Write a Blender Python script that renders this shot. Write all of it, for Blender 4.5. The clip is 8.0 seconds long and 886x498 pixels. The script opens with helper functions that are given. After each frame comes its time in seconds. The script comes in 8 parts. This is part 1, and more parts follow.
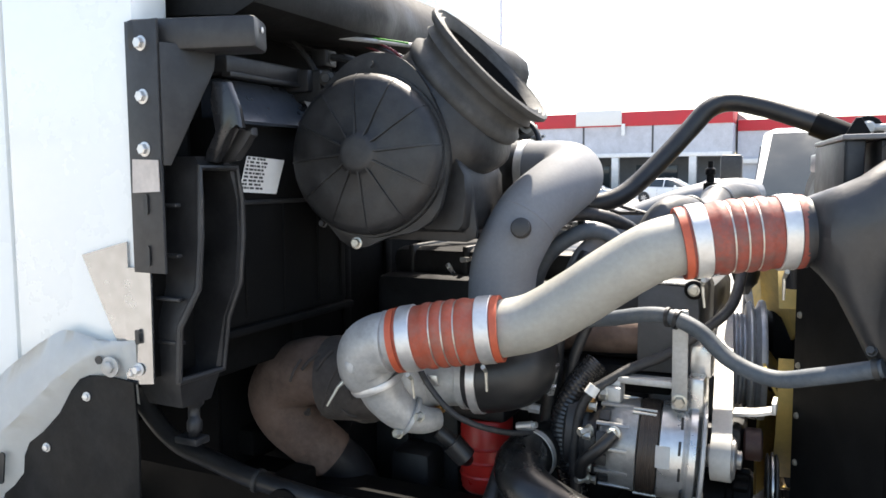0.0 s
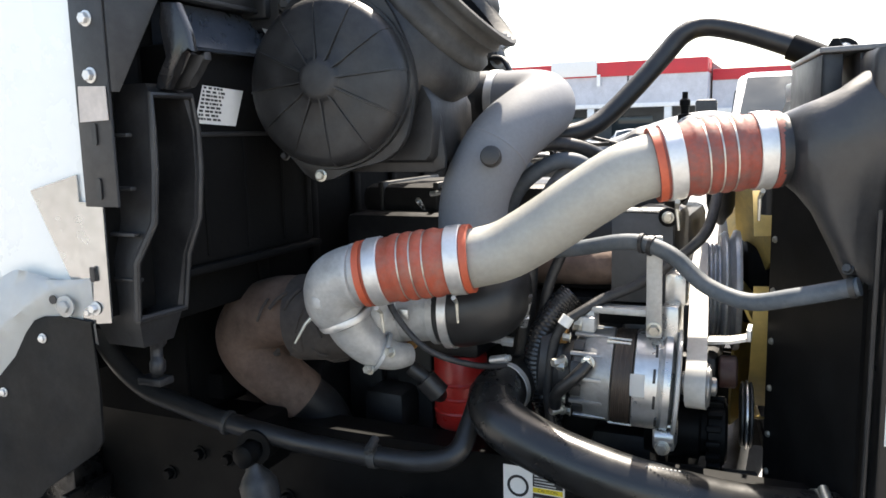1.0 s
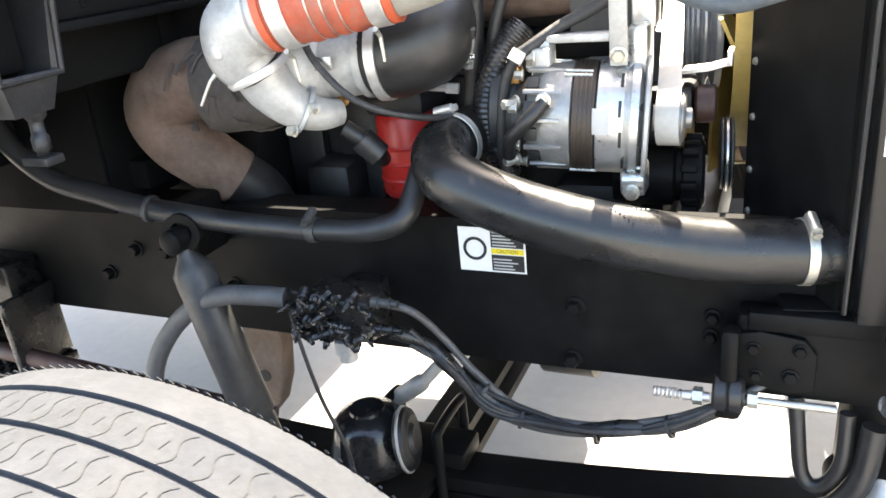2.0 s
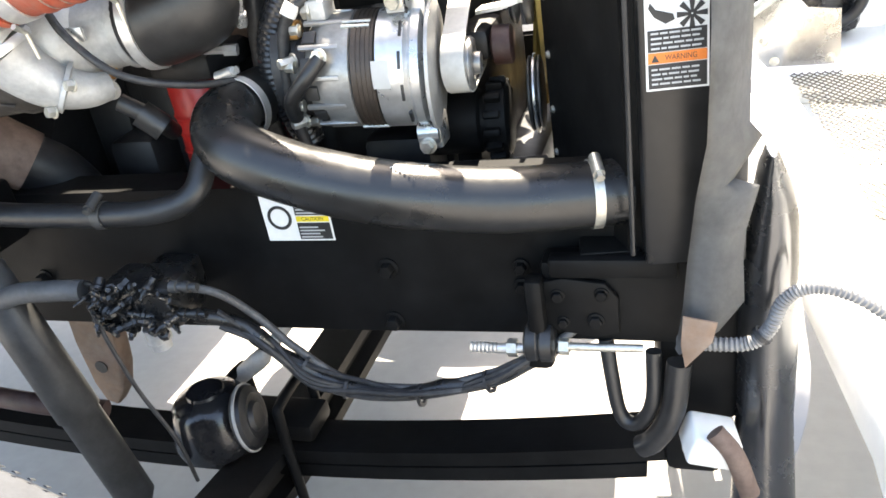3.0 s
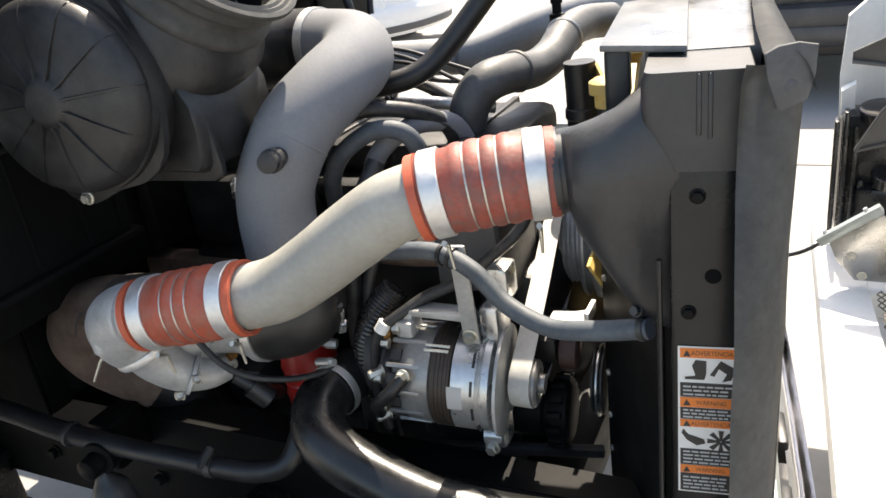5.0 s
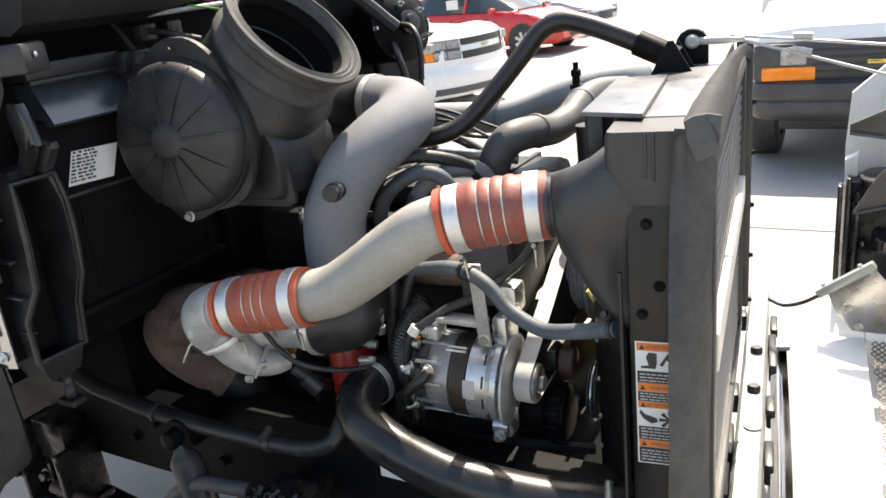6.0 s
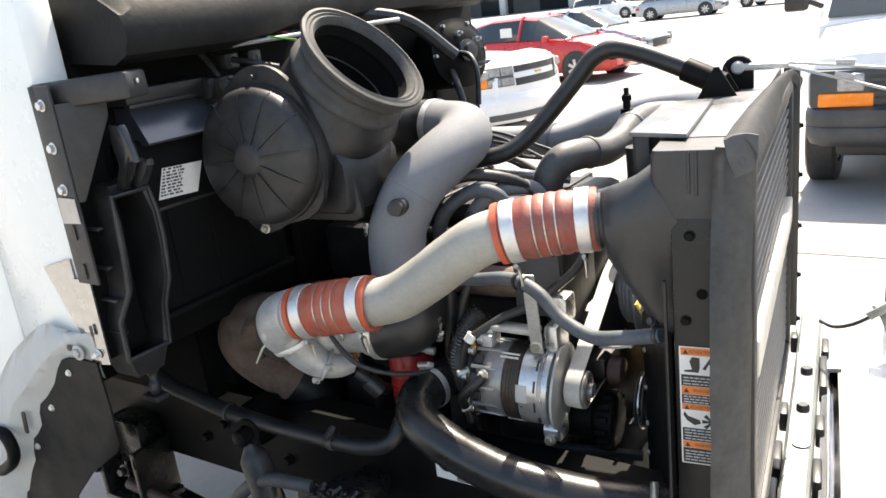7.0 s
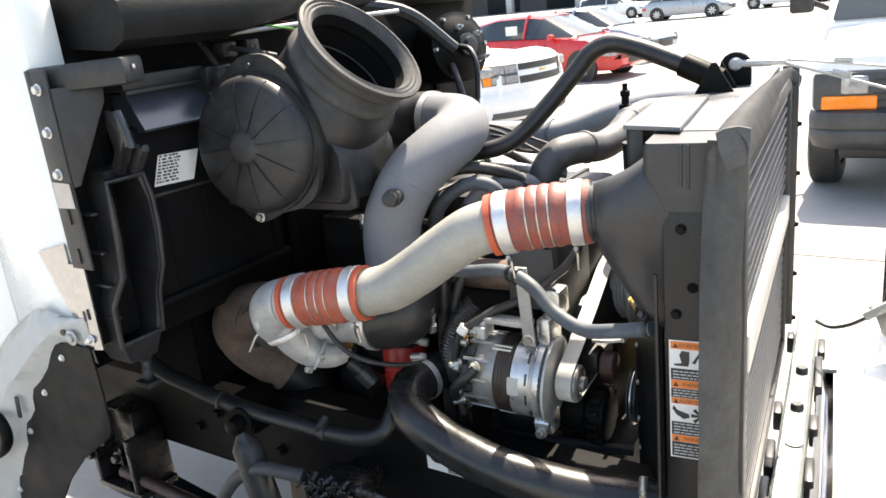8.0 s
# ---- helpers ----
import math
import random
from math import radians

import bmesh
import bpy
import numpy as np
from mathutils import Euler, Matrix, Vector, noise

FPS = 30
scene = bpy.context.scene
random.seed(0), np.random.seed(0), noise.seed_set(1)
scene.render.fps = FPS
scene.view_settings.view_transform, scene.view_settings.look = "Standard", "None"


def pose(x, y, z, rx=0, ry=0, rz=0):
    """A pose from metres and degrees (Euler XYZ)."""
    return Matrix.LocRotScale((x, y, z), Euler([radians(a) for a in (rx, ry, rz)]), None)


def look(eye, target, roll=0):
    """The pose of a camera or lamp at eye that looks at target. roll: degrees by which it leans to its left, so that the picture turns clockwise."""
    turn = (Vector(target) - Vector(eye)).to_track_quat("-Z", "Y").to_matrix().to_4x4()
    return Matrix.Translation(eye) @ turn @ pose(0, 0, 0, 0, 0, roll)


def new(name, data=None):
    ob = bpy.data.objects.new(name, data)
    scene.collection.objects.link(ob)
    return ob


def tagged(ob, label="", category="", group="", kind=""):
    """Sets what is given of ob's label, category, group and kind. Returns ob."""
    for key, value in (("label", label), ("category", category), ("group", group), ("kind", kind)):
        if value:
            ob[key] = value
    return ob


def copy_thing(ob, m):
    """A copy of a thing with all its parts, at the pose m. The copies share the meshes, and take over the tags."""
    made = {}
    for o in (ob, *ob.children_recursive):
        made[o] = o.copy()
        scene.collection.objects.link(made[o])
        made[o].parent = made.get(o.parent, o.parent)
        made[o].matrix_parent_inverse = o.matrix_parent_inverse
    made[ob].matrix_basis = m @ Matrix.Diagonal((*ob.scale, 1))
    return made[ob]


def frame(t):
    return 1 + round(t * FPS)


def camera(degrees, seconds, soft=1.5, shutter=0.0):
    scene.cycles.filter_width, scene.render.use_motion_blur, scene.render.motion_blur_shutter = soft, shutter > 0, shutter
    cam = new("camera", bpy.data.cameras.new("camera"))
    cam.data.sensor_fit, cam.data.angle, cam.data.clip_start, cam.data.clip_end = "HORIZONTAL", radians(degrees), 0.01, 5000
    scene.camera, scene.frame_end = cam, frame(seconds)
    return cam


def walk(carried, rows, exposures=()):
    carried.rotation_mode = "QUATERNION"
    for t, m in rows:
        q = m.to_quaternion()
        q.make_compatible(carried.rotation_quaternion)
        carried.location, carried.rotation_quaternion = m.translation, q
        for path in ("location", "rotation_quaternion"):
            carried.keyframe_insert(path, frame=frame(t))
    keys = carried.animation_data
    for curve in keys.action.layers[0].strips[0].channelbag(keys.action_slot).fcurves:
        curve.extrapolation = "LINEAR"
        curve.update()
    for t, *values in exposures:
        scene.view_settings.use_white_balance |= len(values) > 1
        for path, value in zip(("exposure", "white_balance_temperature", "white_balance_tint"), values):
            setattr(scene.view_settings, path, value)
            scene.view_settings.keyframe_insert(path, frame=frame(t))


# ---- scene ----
cam = camera(59.0, 8.0, soft=1.6)
PATH = [
    (0, (0.654, 0.05, 1.593), (-0.228, 1.836, 1.412), -0.4),
    (0.5, (0.638, 0.053, 1.591), (-0.223, 1.843, 1.36), -0.4),
    (1, (0.651, 0.09, 1.546), (-0.175, 1.887, 1.251), -1.4),
    (1.5, (0.656, 0.172, 1.478), (-0.16, 1.94, 1.021), -3.0),
    (2, (0.656, 0.258, 1.406), (-0.119, 1.936, 0.642), -6.0),
    (2.2, (0.678, 0.284, 1.388), (-0.053, 1.941, 0.54), -7.3),
    (3.3, (0.852, 0.414, 1.391), (0.31, 2.102, 0.464), -8.9),
    (3.5, (0.865, 0.435, 1.429), (0.365, 2.161, 0.551), -7.7),
    (4, (0.881, 0.523, 1.546), (0.363, 2.305, 0.8), -6.2),
    (4.5, (0.87, 0.571, 1.707), (0.069, 2.224, 0.916), -7.4),
    (4.7, (0.874, 0.538, 1.767), (0.038, 2.156, 0.941), -8.0),
    (5.8, (1.053, 0.265, 1.876), (0.156, 1.908, 1.173), -6.3),
    (6, (1.085, 0.216, 1.875), (0.11, 1.833, 1.215), -6.6),
    (6.2, (1.088, 0.174, 1.88), (0.072, 1.78, 1.256), -6.4),
    (6.5, (1.105, 0.126, 1.876), (0.029, 1.713, 1.306), -6.7),
    (7, (1.131, 0.115, 1.884), (0.041, 1.687, 1.301), -7.0),
    (7.5, (1.15, 0.123, 1.871), (0.064, 1.694, 1.277), -6.5),
    (8, (1.147, 0.12, 1.87), (0.052, 1.687, 1.282), -6.1),
]
EXPOSURES = [(0.0, 1.63, 7000, 10), (1.0, 1.68, 7100, 10), (2.0, 3.05, 7500, 10), (2.7, 3.02, 7500, 10), (3.5, 2.80, 7500, 10), (4.0, 1.78, 7500, 10), (4.5, 1.42, 7400, 10), (6.0, 1.35, 7400, 10), (8.0, 1.72, 7400, 10)]
walk(cam, [(t, look(eye, target, roll)) for t, eye, target, roll in PATH], EXPOSURES)

# ---- light ----
world = bpy.data.worlds.new("sky")
scene.world = world
world.use_nodes = True
wn = world.node_tree
sky = wn.nodes.new("ShaderNodeTexSky")
sky.sky_type = 'NISHITA'
sky.sun_disc = False
SUN_ELEV, SUN_AZ = 57.0, 93.0
sky.sun_elevation = radians(SUN_ELEV)
sky.sun_rotation = radians(90 - SUN_AZ)
sky.dust_density = 2.0
bgn = wn.nodes["Background"]
bgn.inputs["Strength"].default_value = 0.15
wn.links.new(sky.outputs[0], bgn.inputs[0])
sun_data = bpy.data.lights.new("sun", 'SUN')
sun_data.energy = 5.0
sun_data.angle = radians(0.5)
sun_data.color = (1.0, 0.95, 0.88)
sun = new("sun", sun_data)
sd = Vector((math.cos(radians(SUN_ELEV)) * math.cos(radians(SUN_AZ)), math.cos(radians(SUN_ELEV)) * math.sin(radians(SUN_AZ)), math.sin(radians(SUN_ELEV))))
sun.matrix_world = look(sd * 30, (0, 0, 0))


# ---- materials ----
def mat(name, color, rough=0.5, metal=0.0, var=0.25, scale=8.0, grain=60.0, bump=0.15, dust=None, dust_amt=0.0, coat=0.0, spec=0.5, stretch=(1, 1, 1)):
    m = bpy.data.materials.new(name)
    m.use_nodes = True
    n, l = m.node_tree.nodes, m.node_tree.links
    b = n["Principled BSDF"]
    tc = n.new("ShaderNodeTexCoord")
    mp = n.new("ShaderNodeMapping")
    mp.inputs["Scale"].default_value = stretch
    l.new(tc.outputs["Object"], mp.inputs[0])
    big = n.new("ShaderNodeTexNoise")
    big.inputs["Scale"].default_value = scale
    big.inputs["Detail"].default_value = 6
    big.inputs["Roughness"].default_value = 0.65
    fine = n.new("ShaderNodeTexNoise")
    fine.inputs["Scale"].default_value = grain
    fine.inputs["Detail"].default_value = 4
    for t in (big, fine):
        l.new(mp.outputs[0], t.inputs[0])
    ramp = n.new("ShaderNodeMapRange")
    ramp.inputs[1].default_value, ramp.inputs[2].default_value = 0.3, 0.7
    ramp.inputs[3].default_value, ramp.inputs[4].default_value = 1 - var, 1 + var
    l.new(big.outputs[0], ramp.inputs[0])
    fr = n.new("ShaderNodeMapRange")
    fr.inputs[1].default_value, fr.inputs[2].default_value = 0.3, 0.7
    fr.inputs[3].default_value, fr.inputs[4].default_value = 1 - var * 0.4, 1 + var * 0.4
    l.new(fine.outputs[0], fr.inputs[0])
    mul = n.new("ShaderNodeMath")
    mul.operation = 'MULTIPLY'
    l.new(ramp.outputs[0], mul.inputs[0])
    l.new(fr.outputs[0], mul.inputs[1])
    mix = n.new("ShaderNodeMix")
    mix.data_type = 'RGBA'
    mix.blend_type = 'MULTIPLY'
    mix.inputs[0].default_value = 1.0
    mix.inputs[6].default_value = (*color, 1)
    l.new(mul.outputs[0], mix.inputs[7])
    out = mix.outputs[2]
    if dust is not None:
        d = n.new("ShaderNodeTexNoise")
        d.inputs["Scale"].default_value = scale * 1.7
        d.inputs["Detail"].default_value = 8
        d.inputs["Roughness"].default_value = 0.7
        l.new(tc.outputs["Object"], d.inputs[0])
        dr = n.new("ShaderNodeMapRange")
        dr.inputs[1].default_value, dr.inputs[2].default_value = 0.42, 0.72
        dr.inputs[3].default_value, dr.inputs[4].default_value = 0.0, dust_amt
        l.new(d.outputs[0], dr.inputs[0])
        dm = n.new("ShaderNodeMix")
        dm.data_type = 'RGBA'
        l.new(dr.outputs[0], dm.inputs[0])
        l.new(out, dm.inputs[6])
        dm.inputs[7].default_value = (*dust, 1)
        out = dm.outputs[2]
    l.new(out, b.inputs["Base Color"])
    rr = n.new("ShaderNodeMapRange")
    rr.inputs[1].default_value, rr.inputs[2].default_value = 0.3, 0.7
    rr.inputs[3].default_value, rr.inputs[4].default_value = max(0.02, rough - 0.12), min(1, rough + 0.12)
    l.new(big.outputs[0], rr.inputs[0])
    l.new(rr.outputs[0], b.inputs["Roughness"])
    b.inputs["Metallic"].default_value = metal
    b.inputs["Specular IOR Level"].default_value = spec
    b.inputs["Coat Weight"].default_value = coat
    if bump:
        bp = n.new("ShaderNodeBump")
        bp.inputs["Strength"].default_value = bump
        bp.inputs["Distance"].default_value = 0.002
        l.new(fine.outputs[0], bp.inputs["Height"])
        l.new(bp.outputs[0], b.inputs["Normal"])
    return m


DUST = (0.30, 0.295, 0.285)
# glossy black plastic; the blue of the reflected sky is put into its colour
M_BLOWER = mat("smooth_black_plastic_with_sky_tint", (0.040, 0.050, 0.068), 0.20, 0, 0.15, 5, 80, 0.03, DUST, 0.04, spec=0.9)
M_ALTCAST = mat("grey_alternator_casting", (0.30, 0.295, 0.285), 0.38, 0.6, 0.2, 18, 140, 0.3, (0.14, 0.13, 0.12), 0.35)
M_TAPE = mat("worn_tan_tape", (0.52, 0.46, 0.41), 0.7, 0, 0.15, 25, 90, 0.1, DUST, 0.2)
M_COWL = mat("black_cowl_plastic", (0.006, 0.006, 0.006), 0.6, 0, 0.3, 8, 90, 0.3, DUST, 0.03, spec=0.2)
M_NECK = mat("weathered_neck_rubber", (0.032, 0.032, 0.031), 0.7, 0, 0.3, 10, 90, 0.3, DUST, 0.12)
M_AIRHOSE = mat("grey_black_air_hose", (0.06, 0.06, 0.06), 0.55, 0, 0.25, 12, 120, 0.2, DUST, 0.15)
M_POST = mat("satin_black_post_paint", (0.007, 0.007, 0.0072), 0.30, 0, 0.3, 6, 60, 0.08, DUST, 0.02, spec=0.35)
M_DUSTBAR = mat("dusty_beige_bar", (0.55, 0.53, 0.48), 0.6, 0, 0.15, 7, 60, 0.1, DUST, 0.3)
M_JOINT = mat("dark_concrete_joint", (0.12, 0.115, 0.11), 0.9, 0, 0.3, 2, 40, 0.1)
# chrome darkened: reflections of the dark truck are put into the base colour
M_DKCHROME = mat("chrome_with_dark_reflections", (0.10, 0.103, 0.108), 0.26, 0.9, 0.1, 6, 40, 0.02)
M_MESH = mat("dull_wire_mesh", (0.13, 0.115, 0.09), 0.6, 0.2, 0.3, 9, 60, 0)
M_GALV = mat("galvanized_steel", (0.30, 0.33, 0.325), 0.4, 0.4, 0.12, 9, 60, 0.08, (0.35, 0.34, 0.31), 0.3)
M_LINER = mat("grey_brown_plastic_liner", (0.060, 0.057, 0.054), 0.5, 0, 0.2, 5, 90, 0.15, DUST, 0.12)
M_GLOSSBLK = mat("glossy_black_plastic", (0.012, 0.012, 0.013), 0.22, 0, 0.2, 9, 90, 0.05, DUST, 0.05)
M_HOSEGLOSS = mat("shiny_black_hose_rubber", (0.009, 0.009, 0.009), 0.30, 0, 0.25, 9, 140, 0.08, DUST, 0.025, spec=0.5)
M_DARKSTEEL = mat("dark_grey_steel", (0.032, 0.032, 0.031), 0.5, 0.1, 0.3, 9, 90, 0.2, DUST, 0.12)
M_REDBROWN = mat("dark_red_brown_steel", (0.045, 0.018, 0.014), 0.6, 0, 0.35, 10, 80, 0.3, DUST, 0.12)
M_TAN = mat("tan_rusted_steel", (0.17, 0.11, 0.075), 0.75, 0, 0.25, 12, 80, 0.3, DUST, 0.25)
M_OILY = mat("oily_black_casting", (0.010, 0.010, 0.010), 0.3, 0, 0.4, 30, 110, 0.5, DUST, 0.03, spec=0.5)
M_AIRLINE = mat("dark_grey_air_line", (0.05, 0.05, 0.05), 0.5, 0, 0.25, 30, 150, 0.3, DUST, 0.2)
M_PULLEY = mat("blue_grey_pulley_steel", (0.42, 0.43, 0.44), 0.4, 0.35, 0.2, 20, 90, 0.1, (0.12, 0.12, 0.12), 0.3)
M_SLAT = mat("dusty_aluminium_slat", (0.20, 0.20, 0.195), 0.5, 0.3, 0.15, 9, 80, 0.1, DUST, 0.35)
M_BLKPL = mat("black_plastic", (0.014, 0.014, 0.015), 0.5, 0, 0.3, 9, 90, 0.2, DUST, 0.06)
M_BLKPLD = mat("dusty_black_plastic", (0.012, 0.012, 0.013), 0.5, 0, 0.35, 7, 120, 0.25, DUST, 0.08)
M_FRAME = mat("black_chassis_paint", (0.005, 0.005, 0.005), 0.5, 0, 0.3, 6, 40, 0.12, DUST, 0.015, spec=0.10)
M_ENGINE = mat("dark_engine_paint", (0.008, 0.008, 0.009), 0.5, 0, 0.4, 10, 60, 0.3, DUST, 0.04, spec=0.4)
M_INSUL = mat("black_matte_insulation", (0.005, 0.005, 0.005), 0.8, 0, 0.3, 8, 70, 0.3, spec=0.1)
M_RUBBER = mat("black_rubber", (0.010, 0.010, 0.0105), 0.42, 0, 0.25, 12, 120, 0.2, DUST, 0.035)
M_RUBGREY = mat("weathered_grey_rubber", (0.098, 0.100, 0.101), 0.75, 0, 0.25, 10, 90, 0.3, DUST, 0.2)
M_BLUEHOSE = mat("blue_grey_rubber", (0.058, 0.072, 0.086), 0.6, 0, 0.25, 14, 120, 0.2, DUST, 0.2)
M_DUSTPIPE = mat("pale_dusty_pipe", (0.26, 0.265, 0.27), 0.5, 0.0, 0.2, 6, 90, 0.12, DUST, 0.3)
M_ENGGREY = mat("blue_grey_engine_paint", (0.055, 0.058, 0.062), 0.55, 0, 0.2, 9, 80, 0.2, DUST, 0.1)
M_FLAP = mat("dark_grey_flap_rubber", (0.052, 0.053, 0.055), 0.7, 0, 0.25, 10, 90, 0.3, DUST, 0.15)
M_GREYPIPE = mat("grey_pipe_coating", (0.17, 0.175, 0.185), 0.75, 0.0, 0.12, 7, 160, 0.1, DUST, 0.12, spec=0.25)
M_CACPIPE = mat("dusty_aluminized_pipe", (0.32, 0.31, 0.275), 0.6, 0.15, 0.15, 9, 120, 0.12, (0.38, 0.34, 0.27), 0.2)
M_CAST = mat("cast_aluminium", (0.42, 0.42, 0.41), 0.5, 0.35, 0.2, 18, 140, 0.35, (0.3, 0.27, 0.22), 0.25)
M_MACH = mat("machined_aluminium", (0.55, 0.55, 0.54), 0.32, 0.8, 0.15, 20, 90, 0.1, (0.25, 0.22, 0.18), 0.2)
M_STEEL = mat("bright_steel_band", (0.66, 0.65, 0.63), 0.46, 0.75, 0.12, 25, 120, 0.08, (0.40, 0.38, 0.35), 0.2)
M_ZINC = mat("zinc_bolt", (0.5, 0.48, 0.42), 0.4, 0.8, 0.2, 40, 160, 0.1)
M_SILI = mat("red_silicone", (0.34, 0.065, 0.032), 0.55, 0, 0.22, 22, 160, 0.25, (0.20, 0.15, 0.12), 0.5)
M_SILI2 = mat("sooty_red_silicone", (0.26, 0.055, 0.035), 0.6, 0, 0.3, 22, 160, 0.25, (0.12, 0.10, 0.09), 0.75)
M_SILIEDGE = mat("clean_red_silicone", (0.44, 0.085, 0.038), 0.55, 0, 0.15, 22, 160, 0.1)
M_WHITE = mat("white_truck_paint", (0.76, 0.78, 0.76), 0.3, 0, 0.02, 3, 50, 0.02, (0.55, 0.53, 0.48), 0.04, 0.3)
M_WHITEIN = mat("white_fibreglass", (0.78, 0.775, 0.74), 0.45, 0, 0.05, 5, 60, 0.08, (0.45, 0.41, 0.34), 0.12)
M_BRUSHED = mat("brushed_stainless_sheet", (0.46, 0.46, 0.455), 0.24, 0.9, 0.18, 8, 70, 0.05, (0.22, 0.21, 0.20), 0.25)
M_AIRBOX = mat("dusty_blotched_black_plastic", (0.0085, 0.0085, 0.009), 0.50, 0, 0.5, 12, 110, 0.3, DUST, 0.06)
M_STAIN = mat("bare_stainless_plate", (0.42, 0.41, 0.39), 0.25, 0.9, 0.15, 8, 60, 0.05, (0.35, 0.3, 0.25), 0.35)
M_RUST = mat("heat_stained_cast_iron", (0.105, 0.068, 0.052), 0.8, 0, 0.35, 14, 80, 0.5, (0.24, 0.17, 0.13), 0.45)
M_WRAP = mat("dirty_exhaust_wrap", (0.055, 0.047, 0.042), 0.9, 0, 0.35, 30, 90, 0.8)
M_RED = mat("red_filter_paint", (0.36, 0.018, 0.015), 0.35, 0, 0.15, 20, 90, 0.05)
M_COPPER = mat("stator_laminations", (0.05, 0.038, 0.030), 0.45, 0.4, 0.4, 60, 200, 0.3, stretch=(1, 14, 1))
M_BRASS = mat("brass_fitting", (0.45, 0.25, 0.09), 0.35, 0.9, 0.2, 40, 120, 0.1)
M_FAN = mat("yellowed_nylon_fan", (0.60, 0.43, 0.13), 0.5, 0, 0.2, 8, 70, 0.1, (0.25, 0.2, 0.1), 0.3)
# belt back raised to a pale tone: sunlight is put into the colour
M_BELT = mat("worn_belt_back_with_sunlight", (0.46, 0.45, 0.42), 0.6, 0, 0.12, 25, 120, 0.1)
# paler than the other dusty plastic: sun glare is put into the base colour
M_TOPGLARE = mat("dusty_plastic_with_sun_glare", (0.095, 0.098, 0.104), 0.35, 0, 0.2, 8, 110, 0.2, DUST, 0.3)
M_TANK = mat("dusty_cast_tank_paint", (0.016, 0.017, 0.019), 0.46, 0, 0.25, 8, 110, 0.25, DUST, 0.045, spec=0.6)
M_CHROME = mat("chrome", (0.75, 0.75, 0.76), 0.1, 1.0, 0.05, 6, 40, 0.02)
M_TYRE = mat("tyre_rubber", (0.034, 0.0365, 0.041), 0.85, 0, 0.2, 14, 120, 0.3, (0.19, 0.2, 0.21), 0.07, spec=0.3)
M_GROOVE = mat("tyre_groove", (0.026, 0.027, 0.028), 0.9, 0, 0.2, 14, 120, 0.3)
M_CONC = mat("pale_concrete", (0.285, 0.275, 0.26), 0.85, 0, 0.12, 0.6, 25, 0.3, (0.22, 0.21, 0.2), 0.35)
M_PAPER = mat("white_label", (0.72, 0.71, 0.68), 0.6, 0, 0.06, 12, 90, 0.03)
M_INK = mat("black_label_print", (0.02, 0.02, 0.02), 0.5, 0, 0.1, 30, 90, 0.0)
M_INKGREY = mat("grey_label_print", (0.45, 0.45, 0.44), 0.6, 0, 0.1, 30, 90, 0.0)
M_ORANGE = mat("orange_label_print", (0.72, 0.19, 0.03), 0.5, 0, 0.1, 30, 90, 0.0)
M_YELLOW = mat("yellow_label_print", (0.75, 0.58, 0.03), 0.5, 0, 0.1, 30, 90, 0.0)
M_GREENW = mat("green_wire", (0.08, 0.35, 0.04), 0.45, 0, 0.1, 30, 90, 0.0)
M_PINKW = mat("red_wire", (0.22, 0.04, 0.05), 0.45, 0, 0.1, 30, 90, 0.0)
M_CABLE = mat("black_cable", (0.014, 0.014, 0.015), 0.5, 0, 0.2, 30, 150, 0.3, DUST, 0.1)
M_LOOM = mat("grey_corrugated_loom", (0.13, 0.13, 0.13), 0.6, 0, 0.2, 30, 150, 0.2, DUST, 0.3)
M_GLASS = mat("car_glass", (0.03, 0.04, 0.045), 0.08, 0, 0.05, 2, 20, 0)
M_CARWHITE = mat("white_car_paint", (0.75, 0.75, 0.74), 0.25, 0, 0.03, 2, 20, 0, coat=0.5)
M_CARRED = mat("red_car_paint", (0.52, 0.022, 0.018), 0.25, 0, 0.05, 2, 20, 0, coat=0.5)
M_CARSILV = mat("silver_car_paint", (0.36, 0.38, 0.40), 0.3, 0.5, 0.04, 2, 20, 0, coat=0.5)
M_VANPL = mat("weathered_van_plastic", (0.035, 0.036, 0.038), 0.5, 0, 0.15, 3, 60, 0.05, DUST, 0.1)
M_CARGREY = mat("dark_grey_car_plastic", (0.07, 0.072, 0.075), 0.55, 0, 0.1, 3, 60, 0.05)
M_RIM = mat("alloy_rim", (0.5, 0.5, 0.51), 0.3, 0.8, 0.05, 6, 40, 0)
M_LENS = mat("headlamp_lens", (0.30, 0.30, 0.30), 0.15, 0.4, 0.35, 14, 40, 0)
M_AMBER = mat("amber_lens", (0.85, 0.22, 0.01), 0.2, 0, 0.08, 20, 60, 0)
M_GOLD = mat("gold_emblem", (0.55, 0.40, 0.12), 0.25, 0.9, 0.05, 20, 60, 0)
M_BANDRED = mat("red_fascia_paint", (0.48, 0.03, 0.04), 0.6, 0, 0.1, 0.5, 8, 0)
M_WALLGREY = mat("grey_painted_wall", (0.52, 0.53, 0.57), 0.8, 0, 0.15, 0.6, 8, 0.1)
# the shade under the porch is put into this darker wall colour
M_SHADEWALL = mat("wall_with_porch_shade", (0.10, 0.105, 0.11), 0.9, 0, 0.2, 0.6, 8, 0.1)


# ---- mesh tools ----
def V(*a):
    return Vector(a)


def finish(bm, smooth=True, angle=40):
    bmesh.ops.recalc_face_normals(bm, faces=bm.faces)
    for f in bm.faces:
        f.smooth = smooth
    if smooth:
        for e in bm.edges:
            if len(e.link_faces) == 2 and e.calc_face_angle(0) > radians(angle):
                e.smooth = False
    return bm


